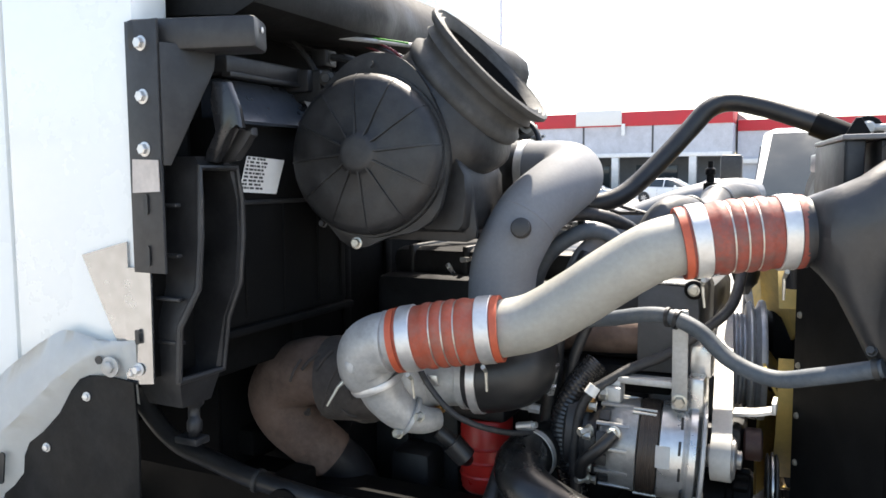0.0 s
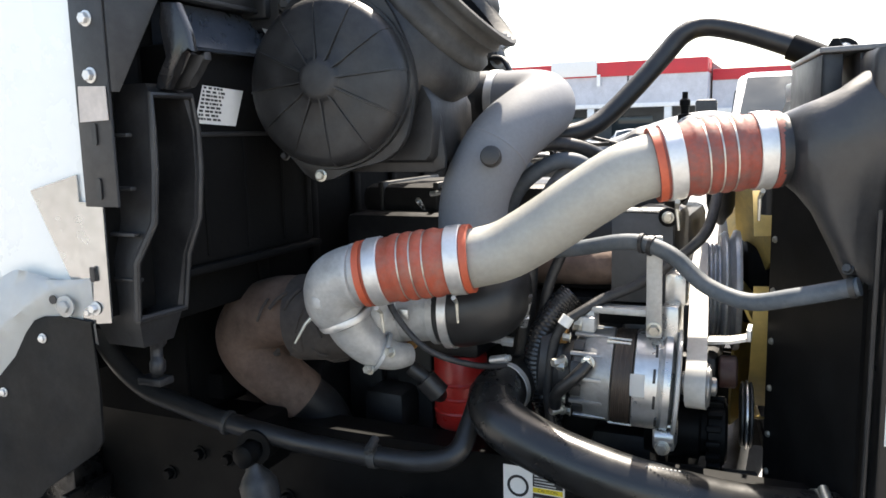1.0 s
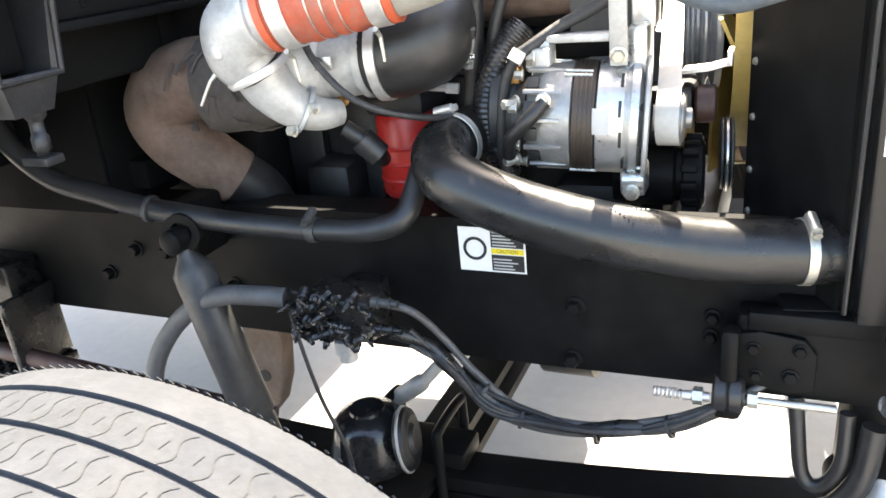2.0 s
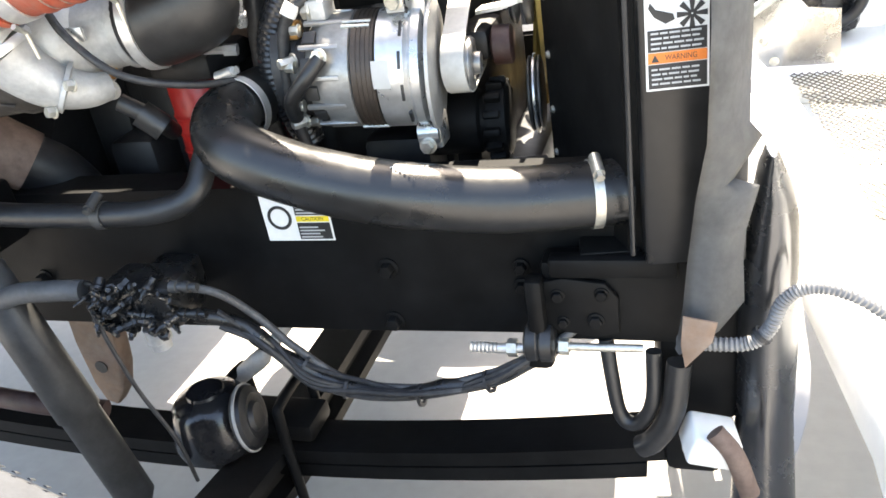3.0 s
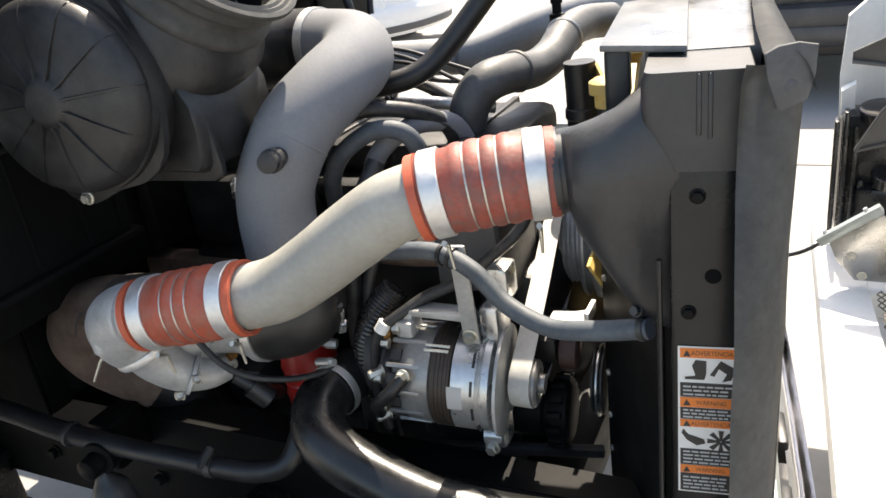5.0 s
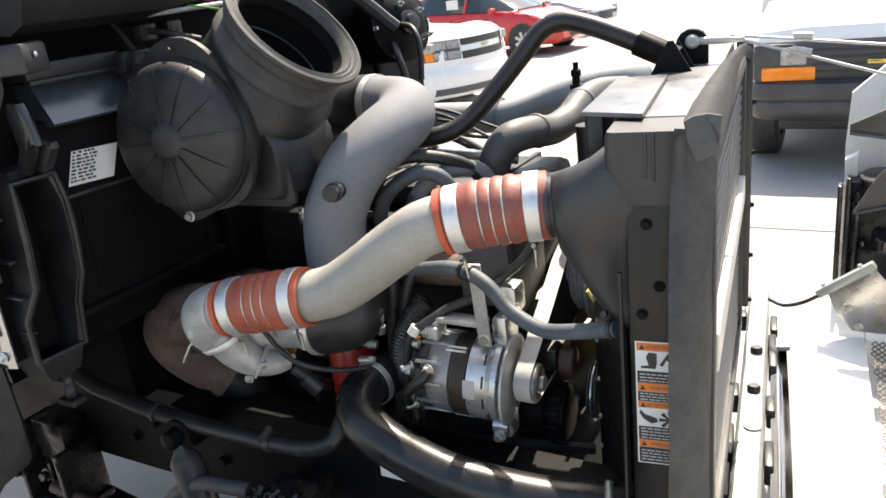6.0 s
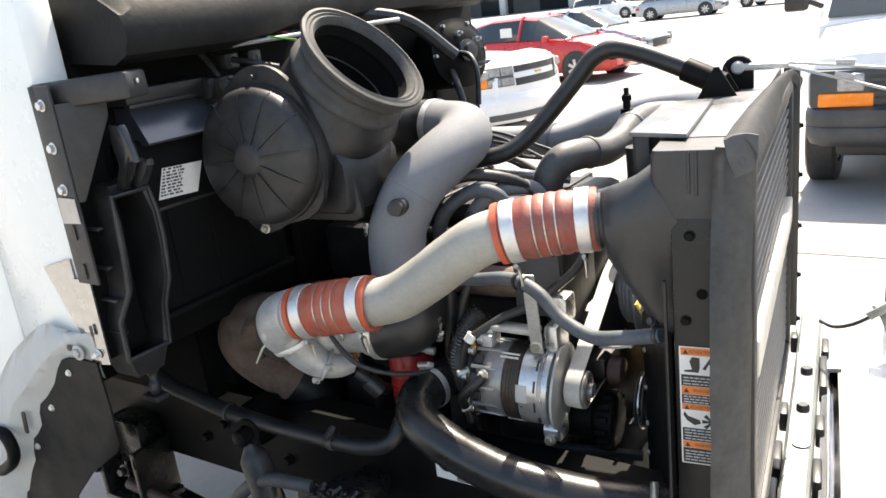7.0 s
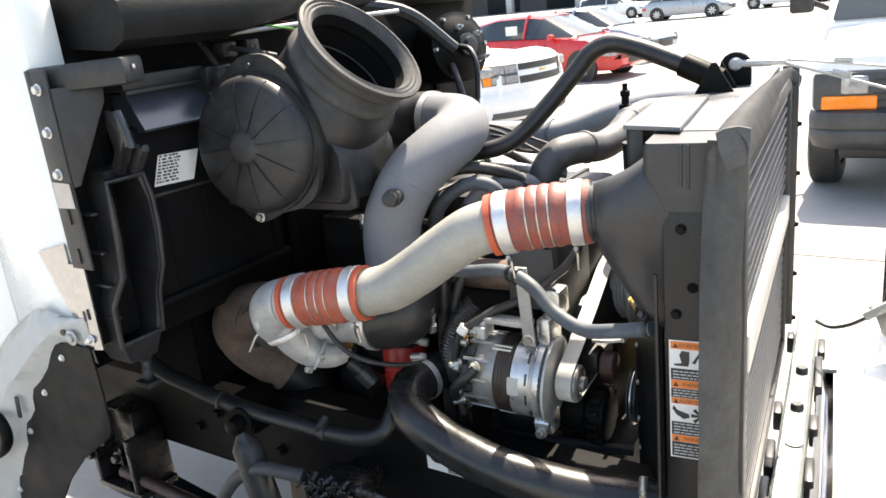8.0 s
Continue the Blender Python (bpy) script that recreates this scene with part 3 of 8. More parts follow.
plate(bm, [(-0.236, 1.65), (-0.248, 1.623), (-0.234, 1.62), (-0.208, 1.624), (-0.193, 1.651), (-0.174, 1.663), (-0.175, 1.675), (-0.192, 1.667), (-0.206, 1.676), (-0.231, 1.671)], 0.016, basis((0, 1.06, 0), (1, 0, 0), (0, 0, 1)), 0.004)
part("mount_lug", bm, M_BLKPLD, duct)
bm = bmesh.new()
tube(bm, smooth_path([(-0.30, 1.03, 1.24), (-0.305, 1.03, 1.20), (-0.30, 1.025, 1.175), (-0.31, 1.03, 1.15)], 5), [0.016] * 4 + [0.010] * 4 + [0.013] * 4 + [0.009] * 4, 10)
box(bm, (-0.335, 1.012, 1.145), (-0.285, 1.045, 1.158), 0.003)
part("drain_spout", bm, M_BLKPLD, duct)
seat(duct, (-0.30, 1.03, 1.15))
# ---- chassis ----
RY, RB, RT = 1.355, 0.705, 0.964
rail = thing("frame_rail", "black painted steel channel frame rail with bolts", "frame rail")
bm = bmesh.new()
prof = [(0, RB), (0.075, RB), (0.075, RB + 0.009), (0.009, RB + 0.012), (0.009, RT - 0.012), (0.075, RT - 0.009), (0.075, RT), (0, RT)]
loft(bm, [[V(x, RY + y, z) for y, z in prof] for x in (-5.2, -2.6, -1.2, -0.4, 0.3, 0.80)])
bmesh.ops.bevel(bm, geom=[e for e in bm.edges if abs(e.verts[0].co.x - e.verts[1].co.x) > 0.1 and e.verts[0].co.y < RY + 0.001], offset=0.012, segments=3, affect='EDGES')
part("channel", bm, M_FRAME, rail)
for x, z in ((0.371, 0.823), (0.364, 0.726), (-0.53, 0.86), (-0.45, 0.86), (-0.62, 0.80), (-0.3, 0.80)):
    bolt("bolt", (x, RY, z), (0, -1, 0), 0.012, 0.014, rail, M_FRAME, 1.4)
far_rail = copy_thing(rail, Matrix.Translation((-0.18, 0.86, 0)))
far_rail["label"] = "far black painted steel channel frame rail"

st = thing("safety_sticker", "white and black caution sticker with a ring on the frame rail", "sticker")
sm = basis((0.180, RY - 0.0015, 0.873), (1, 0, 0.0), (0, 0, 1))
def S(name, poly, z, m, material, parent):
    return part(name, plate(bmesh.new(), poly, 0.0007, m @ Matrix.Translation((0, 0, z))), material, parent)
def rect(x0, y0, x1, y1):
    return [(x0, y0), (x1, y0), (x1, y1), (x0, y1)]
S("sheet", rect(0, 0, 0.114, 0.077), 0, sm, M_PAPER, st)
S("dark_field", rect(0.056, 0.003, 0.111, 0.031), 0.0009, sm, M_INK, st)
S("caution_band", rect(0.056, 0.033, 0.111, 0.042), 0.0009, sm, M_YELLOW, st)
S("dark_field", rect(0.056, 0.044, 0.111, 0.074), 0.0009, sm, M_INK, st)
bm = bmesh.new()
lathe(bm, sm @ V(0.028, 0.040, 0.0009), sm.to_3x3() @ V(0, 0, 1), [(0, 0.0155), (0.0008, 0.0155), (0.0008, 0.0205), (0, 0.0205)], 36, close=True)
part("ring", bm, M_INK, st)
rnd = random.Random(7)
for y in (0.006, 0.0115, 0.017, 0.0225, 0.047, 0.0525, 0.058, 0.0635, 0.069):
    S("print_line", rect(0.059, y, 0.059 + rnd.uniform(0.030, 0.048), y + 0.0022), 0.0018, sm, M_INKGREY, st)

def text_mesh(name, body, size, m, material, parent, width=None):
    cu = bpy.data.curves.new(name, 'FONT')
    cu.body = body
    cu.size = size
    cu.align_x, cu.align_y = 'CENTER', 'CENTER'
    tmp = new(name + "_tmp", cu)
    me = bpy.data.meshes.new_from_object(tmp.evaluated_get(bpy.context.evaluated_depsgraph_get()))
    bpy.data.objects.remove(tmp)
    if width:
        xs = [v.co.x for v in me.vertices]
        k = width / (max(xs) - min(xs))
        for v in me.vertices:
            v.co.x *= k
    me.transform(m)
    me.materials.append(material)
    ob = new(name, me)
    ob.parent = parent
    return ob

text_mesh("caution_word", "CAUTION", 0.0085, sm @ Matrix.Translation((0.0835, 0.0375, 0.0018)), M_INK, st, 0.036)

# leaf spring
spring = thing("leaf_spring", "black steel leaf spring under the frame rail", "leaf spring")
def leaf(x0, x1, drop, th, name):
    bm = bmesh.new()
    n = 18
    loops = []
    for k in range(n + 1):
        x = x0 + (x1 - x0) * k / n
        z = 0.380 - drop + 0.085 * ((x + 0.13) / 0.93) ** 2
        loops.append([V(x, 1.365, z), V(x, 1.455, z), V(x, 1.455, z + th), V(x, 1.365, z + th)])
    loft(bm, loops)
    part(name, bm, M_FRAME, spring)
leaf(-1.05, 0.79, 0.0, 0.030, "top_leaf")
leaf(-0.98, 0.745, 0.034, 0.030, "lower_leaf")
bm = bmesh.new()
lathe(bm, (0.80, 1.36, 0.505), (0, 1, 0), [(0, 0.018), (0, 0.045), (0.1, 0.045), (0.1, 0.018)], 24, close=True)
part("spring_eye", bm, M_FRAME, spring)
for x in (-0.04, 0.10):
    bm = bmesh.new()
    tube(bm, smooth_path([(x, 1.345, 0.30), (x, 1.345, 0.50), (x, 1.36, 0.53), (x, 1.46, 0.53), (x, 1.475, 0.50), (x, 1.475, 0.30)], 5), 0.010, 10)
    part("u_bolt", bm, M_FRAME, spring)
bm = bmesh.new()
box(bm, (-0.08, 1.37, 0.43), (0.14, 1.46, 0.47), 0.01)
part("clamp_plate", bm, M_FRAME, spring)
seat(spring, (-0.12, 1.41, 0.30))

bs = thing("bump_stop", "black rubber bump stop on the spring seat", "bump stop")
bm = bmesh.new()
solid_lathe(bm, (-0.048, 1.355, 0.442), (0, 0, 1), [(0, 0.080), (0.02, 0.084), (0.05, 0.078), (0.09, 0.070), (0.105, 0.058), (0.112, 0.036), (0.118, 0.034)], 28)
part("rubber_block", bm, M_GLOSSBLK, bs)
bm = bmesh.new()
solid_lathe(bm, (0.026, 1.345, 0.505), (0.93, 0.22, 0.16), [(0, 0.058), (0.010, 0.062), (0.020, 0.058), (0.022, 0.050), (0.026, 0.044), (0.022, 0.030), (0.030, 0.024)], 32)
part("cap_plate", bm, M_RUBBER, bs, "black rubber end cap with worn rim")
bm = bmesh.new()
lathe(bm, (0.026, 1.345, 0.505), (0.93, 0.22, 0.16), [(0.007, 0.0615), (0.008, 0.0645), (0.012, 0.0645), (0.013, 0.0615)], 32, close=True)
part("clamp_ring", bm, M_CAST, bs, "worn steel clamp ring")

axle = thing("front_axle", "dark steel front axle beam with stub", "axle")
bm = bmesh.new()
loft(bm, [[V(0.03 + dx, y, z + dz) for dx, dz in ((-0.05, 0), (0.05, 0), (0.05, 0.025), (0.02, 0.035), (0.02, 0.075), (0.05, 0.085), (0.05, 0.11), (-0.05, 0.11), (-0.05, 0.085), (-0.02, 0.075), (-0.02, 0.035), (-0.05, 0.025))] for y, z in ((0.98, 0.42), (1.2, 0.33), (1.40, 0.30), (2.18, 0.30), (2.40, 0.33), (2.6, 0.42))])
part("beam", bm, M_FRAME, axle)
bm = bmesh.new()
solid_lathe(bm, (0.16, 1.86, 0.52), (1, 0, 0), [(0, 0.10), (0.02, 0.13), (0.14, 0.13), (0.16, 0.10)], 36)
part("drum", bm, M_ENGINE, axle, "dark round drum")
bm = bmesh.new()
tube(bm, smooth_path([(-0.90, 1.25, 0.635), (-0.72, 1.25, 0.624), (-0.53, 1.25, 0.612), (-0.43, 1.25, 0.604), (-0.31, 1.25, 0.592), (-0.2, 1.27, 0.57)], 5), 0.019, 14)
part("drag_link", bm, M_REDBROWN, axle, "dark red-brown drag link")
bm = bmesh.new()
plate(bm, [(-0.345, 0.76), (-0.255, 0.76), (-0.255, 0.64), (-0.262, 0.56), (-0.285, 0.50), (-0.315, 0.465), (-0.34, 0.475), (-0.352, 0.52), (-0.350, 0.62)], 0.04, basis((0, 1.44, 0), (1, 0, 0), (0, 0, 1)), 0.010)
sa = part("steering_arm", bm, M_TAN, axle, "tan rusty steering arm")
bm = bmesh.new()
solid_lathe(bm, (-0.312, 1.3985, 0.565), (0, -1, 0), [(0, 0.014), (0.001, 0.014)], 16)
part("hole", bm, M_INK, sa)
bm = bmesh.new()
tube(bm, [(-0.06, 1.45, 0.50), (0.015, 1.45, 0.558), (0.03, 1.45, 0.570), (0.036, 1.45, 0.575), (0.10, 1.47, 0.645), (0.19, 1.50, 0.74)], [0.016, 0.019, 0.018, 0.013, 0.013, 0.013], 14)
part("track_rod", bm, M_CAST, axle, "worn grey track rod")

# steering gear on the far rail, added to throw shade on the ground
sg = thing("steering_gear", "dark cast steering gear added on the far frame rail to shade the ground", "steering gear")
bm = bmesh.new()
loft(bm, [[V(x, 2.46 + r * math.cos(a), 0.74 + r * 1.15 * math.sin(a)) for a in (2 * math.pi * k / 24 for k in range(24))] for x, r in ((-0.46, 0.10), (-0.44, 0.15), (-0.20, 0.175), (-0.02, 0.17), (0.06, 0.13), (0.17, 0.10), (0.19, 0.06))])
part("body", bm, M_ENGINE, sg)
bm = bmesh.new()
box(bm, (-0.35, 2.292, 0.66), (-0.05, 2.34, 0.90), 0.01)
part("mount_pad", bm, M_ENGINE, sg)
seat(sg, (-0.2, 2.3, 0.74))

# shock absorber
shock = thing("shock_absorber", "dark grey steel shock absorber", "shock absorber")
top, bot = V(-0.277, 1.215, 0.955), V(-0.150, 1.215, 0.40)
d = (bot - top).normalized()
bm = bmesh.new()
solid_lathe(bm, top + d * 0.020, d, [(0, 0.014), (0.012, 0.017), (0.024, 0.027), (0.040, 0.036), (0.33, 0.038), (0.335, 0.034), (0.53, 0.034), (0.55, 0.02)], 28)
part("dust_tube", bm, M_DARKSTEEL, shock)
bm = bmesh.new()
solid_lathe(bm, top + V(0, 0.06, 0), (0, -1, 0), [(0, 0.022), (0.085, 0.022), (0.09, 0.015)], 20)
part("eye_bolt", bm, M_FRAME, shock)
bm = bmesh.new()
lathe(bm, top + V(0.0, 0.045, 0.012), (0.2, -1, 0), [(0, 0.020), (0, 0.034), (0.05, 0.034), (0.05, 0.020)], 24, close=True)
part("eye", bm, M_FRAME, shock)
bm = bmesh.new()
box(bm, (-0.345, 1.262, 0.89), (-0.285, 1.356, 1.0), 0.012)
part("tower", bm, M_FRAME, shock)
seat(shock, (-0.275, 1.3, 0.85))

# wheels on the front axle
def road_wheel(parent, WC, detail=True):
    wax = V(0, -1, 0)
    k0 = 1.043
    bm = bmesh.new()
    prof = [(-0.11, 0.29), (-0.135, 0.31), (-0.15, 0.38), (-0.148, 0.44), (-0.140, 0.478)]
    grooves = (-0.082, -0.028, 0.028, 0.082)
    crown = [(-0.132, 0.489)]
    for g in grooves:
        crown += [(g - 0.0048, 0.497), (g - 0.0036, 0.4925), (g + 0.0036, 0.4925), (g + 0.0048, 0.497)]
    crown += [(0.132, 0.489)]
    prof = prof + crown + [(-a, r) for a, r in prof[::-1]]
    lathe(bm, WC, wax, [(a, r * k0) for a, r in prof], 96, close=True)
    tyre = part("tyre", bm, M_TYRE, parent, "dusty grey ribbed truck tyre", angle=30)
    bm = bmesh.new()
    wm = frame_of(wax)
    for k in range(92 if detail else 0):
        a = 2 * math.pi * k / 92
        for j, (x0, x1) in enumerate(((-0.077, -0.033), (-0.023, 0.023), (0.033, 0.077))):
            ph = a + (0.025 if j % 2 else 0)
            pts = [(x0 + (x1 - x0) * i / 8, ph + 0.011 * math.sin(i / 8 * math.pi * 2) + 0.0025 * i) for i in range(9)]
            for (xa, aa), (xb, ab) in zip(pts, pts[1:]):
                bm.faces.new([bm.verts.new(WC + wm @ V(0.4976 * k0 * math.cos(an), 0.4976 * k0 * math.sin(an), x)) for x, an in ((xa, aa - 0.0016), (xb, ab - 0.0016), (xb, ab + 0.0016), (xa, aa + 0.0016))])
            bm.faces.new([bm.verts.new(WC + wm @ V(0.4976 * k0 * math.cos(an), 0.4976 * k0 * math.sin(an), x)) for x, an in ((x0 + 0.016, ph + 0.034), (x0 + 0.029, ph + 0.037), (x0 + 0.029, ph + 0.039), (x0 + 0.016, ph + 0.036))])
    if detail:
        tagged(part("sipe", bm, M_GROOVE, tyre), kind="stuff")
        bm = bmesh.new()
        for k in range(220):
            a = 2 * math.pi * k / 220
            c = WC + wm @ V(0.4895 * k0 * math.cos(a), 0.4895 * k0 * math.sin(a), -0.133)
            d = wm @ V(math.cos(a), math.sin(a), -0.5)
            loft(bm, [[c + wm @ V(dx * math.cos(a) - dy * math.sin(a), dx * math.sin(a) + dy * math.cos(a), dz) for dx, dy, dz in ((0.002, -0.0022, 0), (0.002, 0.0022, 0), (-0.006, 0.0022, -0.006), (-0.006, -0.0022, -0.006))], [c + d * 0.0012 + wm @ V(dx * math.cos(a) - dy * math.sin(a), dx * math.sin(a) + dy * math.cos(a), dz) for dx, dy, dz in ((0.002, -0.0012, 0), (0.002, 0.0012, 0), (-0.006, 0.0012, -0.006), (-0.006, -0.0012, -0.006))]])
        tagged(part("shoulder_rib", bm, M_TYRE, tyre), kind="stuff")
    else:
        bm.free()
    bm = bmesh.new()
    lathe(bm, WC, wax, [(a, r * k0) for a, r in [(-0.11, 0.29), (-0.10, 0.285), (0.0, 0.27), (0.10, 0.285), (0.11, 0.29), (0.10, 0.27), (0.05, 0.24), (0.03, 0.12), (0.10, 0.09), (0.10, 0.0)]], 48)
    part("wheel_rim", bm, M_RIM, parent, "steel wheel rim")

road_wheel(axle, V(0.072, 0.605, 0.52))
road_wheel(axle, V(0.072, 2.975, 0.52), False)
seat(axle, (-0.15, 1.79, 0.0))
rear = thing("rear_axle", "rear axle with dusty truck wheels", "axle")
bm = bmesh.new()
tube(bm, [(-4.2, 0.85, 0.52), (-4.2, 1.5, 0.52), (-4.2, 1.79, 0.52), (-4.2, 2.1, 0.52), (-4.2, 2.75, 0.52)], [0.07, 0.08, 0.16, 0.08, 0.07], 20)
part("axle_housing", bm, M_FRAME, rear)
road_wheel(rear, V(-4.2, 0.80, 0.52), False)
road_wheel(rear, V(-4.2, 2.78, 0.52), False)
seat(rear, (-4.2, 1.79, 0))

# rear under-cab bracket seen below the fender
mb = thing("cab_mount", "black steel cab mount bracket", "bracket")
bm = bmesh.new()
box(bm, (-0.84, 1.22, 0.60), (-0.63, 1.354, 0.625), 0.006)
part("base_plate", bm, M_OILY, mb)
for lo, hi, nm in (((-0.84, 1.22, 0.625), (-0.815, 1.354, 0.85), "side_web"), ((-0.66, 1.22, 0.625), (-0.64, 1.354, 0.80), "side_web"), ((-0.80, 1.27, 0.74), (-0.67, 1.354, 0.86), "body"), ((-0.75, 1.25, 0.625), (-0.735, 1.354, 0.74), "rib")):
    bm = bmesh.new()
    box(bm, lo, hi, 0.006)
    part(nm, bm, M_OILY, mb)
for x, z in ((-0.78, 0.83), (-0.73, 0.80), (-0.66, 0.76), (-0.79, 0.74)):
    bolt("bolt", (x, 1.20, z), (0.1, -1, 0.1), 0.013, 0.016, mb, M_OILY, 1.4)
bm = bmesh.new()
solid_lathe(bm, (-0.75, 1.19, 0.86), (0, 0.2, 1), [(-0.05, 0.05), (0.0, 0.055), (0.02, 0.045)], 20)
part("rubber_mount", bm, M_RUBBER, mb)
for ob in mb.children:
    ob.data.transform(Matrix.Translation((-0.16, 0, -0.03)))
seat(mb, (-0.90, 1.35, 0.67))

# unseen fuel tank on the far rail, added to shade the ground
tank_f = thing("fuel_tank", "unseen round aluminium fuel tank added to shade the ground by the far rail", "fuel tank")
bm = bmesh.new()
solid_lathe(bm, (-2.4, 2.66, 0.66), (1, 0, 0), [(0, 0.24), (0.02, 0.29), (1.63, 0.29), (1.65, 0.24)], 36)
part("barrel", bm, M_CAST, tank_f)
for x in (-2.1, -1.1):
    bm = bmesh.new()
    lathe(bm, (x, 2.66, 0.66), (1, 0, 0), [(-0.03, 0.290), (-0.03, 0.297), (0.03, 0.297), (0.03, 0.290)], 36, close=True)
    part("strap", bm, M_FRAME, tank_f)
seat(tank_f, (-1.6, 2.5, 0.66))
# ---- engine ----
engine = thing("engine_block", "dark painted diesel engine block with rocker cover", "engine")
bm = bmesh.new()
box(bm, (-0.30, 1.60, 0.72), (0.48, 2.05, 1.22), 0.03)
blk = part("block", bm, M_ENGINE, engine)
for k in range(6):
    bm = bmesh.new()
    box(bm, (-0.28 + k * 0.125, 1.575, 0.85), (-0.19 + k * 0.125, 1.602, 1.15), 0.012)
    part("side_cover", bm, M_ENGINE, blk)
bm = bmesh.new()
box(bm, (-0.30, 1.62, 1.22), (0.45, 2.02, 1.37), 0.02)
part("cylinder_head", bm, M_ENGINE, engine)
bm = bmesh.new()
box(bm, (-0.29, 1.68, 1.36), (0.42, 1.98, 1.43), 0.025)
rc = part("rocker_cover", bm, M_ENGINE, engine)
for k in range(5):
    bm = bmesh.new()
    box(bm, (-0.24 + k * 0.14, 1.675, 1.37), (-0.225 + k * 0.14, 1.985, 1.436), 0.004)
    part("rib", bm, M_ENGINE, rc)
bm = bmesh.new()
box(bm, (0.36, 1.53, 1.19), (0.452, 1.70, 1.395), 0.015)
box(bm, (0.36, 1.50, 1.02), (0.44, 1.60, 1.20), 0.012)
part("front_cover", bm, M_DARKSTEEL, engine, "grey front cover casting")
bm = bmesh.new()
tube(bm, smooth_path([(0.14, 1.56, 1.28), (0.28, 1.55, 1.285), (0.38, 1.56, 1.29)], 6), 0.035, 18)
part("exhaust_manifold", bm, M_RUST, engine, "rust-coloured exhaust manifold")
bm = bmesh.new()
box(bm, (-0.42, 1.58, 1.14), (0.1, 1.64, 1.20), 0.01)
part("manifold_log", bm, M_RUST, engine)
bm = bmesh.new()
box(bm, (-0.20, 1.50, 0.90), (-0.1, 1.60, 1.0), 0.02)
part("engine_mount", bm, M_ENGINE, engine)
bm = bmesh.new()
box(bm, (0.30, 1.50, 0.86), (0.42, 1.60, 0.98), 0.02)
part("engine_mount", bm, M_ENGINE, engine)
bm = bmesh.new()
box(bm, (-0.28, 1.62, 0.60), (0.42, 2.02, 0.735), 0.03)
part("oil_pan", bm, M_ENGINE, engine)
bm = bmesh.new()
box(bm, (0.44, 1.52, 0.74), (0.56, 2.10, 0.86), 0.02)
part("front_support", bm, M_ENGINE, engine)
seat(engine, (0.1, 1.8, 0.72))

gear = thing("transmission", "black cast transmission bell housing behind the engine", "transmission")
bm = bmesh.new()
loft(bm, [[V(x, 1.80 + hy * math.cos(a), 0.86 + hz * math.sin(a)) for a in (2 * math.pi * k / 24 for k in range(24))] for x, hy, hz in ((-0.30, 0.36, 0.31), (-0.36, 0.37, 0.32), (-0.55, 0.33, 0.28), (-0.70, 0.24, 0.24), (-1.6, 0.22, 0.22))])
part("bell_housing", bm, M_ENGINE, gear)
for k in range(8):
    a = radians(110 + k * 18)
    bolt("bolt", V(-0.37, 1.80 + 0.355 * math.cos(a), 0.86 + 0.305 * math.sin(a)), (-1, -0.2, 0), 0.010, 0.012, gear, M_ENGINE, 1.3)
bm = bmesh.new()
box(bm, (-1.6, 1.36, 0.985), (-0.46, 2.25, 1.045), 0.01)
part("floor_shield", bm, M_INSUL, gear, "black floor heat shield")
seat(gear, (-0.9, 1.8, 0.64))

# red oil filter
filt = thing("oil_filter", "red painted spin-on oil filter", "oil filter")
bm = bmesh.new()
solid_lathe(bm, (0.036, 1.50, 0.955), (0.0, 0.0, 1), [(0, 0.048), (0.008, 0.054), (0.145, 0.054), (0.152, 0.05)], 32)
part("canister", bm, M_RED, filt)
for k in range(3):
    bm = bmesh.new()
    lathe(bm, (0.036, 1.50, 0.985 + 0.030 * k), (0, 0, 1), [(0, 0.0545), (0.004, 0.0565), (0.008, 0.0545)], 32)
    part("bead", bm, M_RED, filt)
bm = bmesh.new()
box(bm, (-0.02, 1.45, 1.107), (0.095, 1.62, 1.15), 0.012)
part("filter_head", bm, M_ENGINE, filt)

# ---- alternator ----
alt = thing("alternator", "heavy-duty alternator with cast aluminium end frames", "alternator")
A0, A1 = V(0.292, 1.424, 1.118), V(0.478, 1.450, 1.106)
ax = (A1 - A0).normalized()
def ring_part(name, prof, material, label="", seg=48):
    bm = bmesh.new()
    solid_lathe(bm, A0, ax, prof, seg)
    return part(name, bm, material, alt, label)
ring_part("rear_frame", [(0.0, 0.055), (0.004, 0.066), (0.02, 0.074), (0.03, 0.080), (0.068, 0.083), (0.070, 0.080)], M_ALTCAST)
ring_part("stator", [(0.0705, 0.0805), (0.072, 0.083), (0.103, 0.083), (0.1045, 0.0805)], M_COPPER, "brown laminated stator ring")
ring_part("front_frame", [(0.105, 0.080), (0.107, 0.085), (0.145, 0.085), (0.150, 0.080), (0.155, 0.086), (0.166, 0.086), (0.170, 0.07), (0.180, 0.05)], M_MACH, "machined aluminium drive end frame")
ring_part("drive_disc", [(0.173, 0.080), (0.175, 0.092), (0.180, 0.092), (0.182, 0.080)], M_CAST, "pale cast disc")
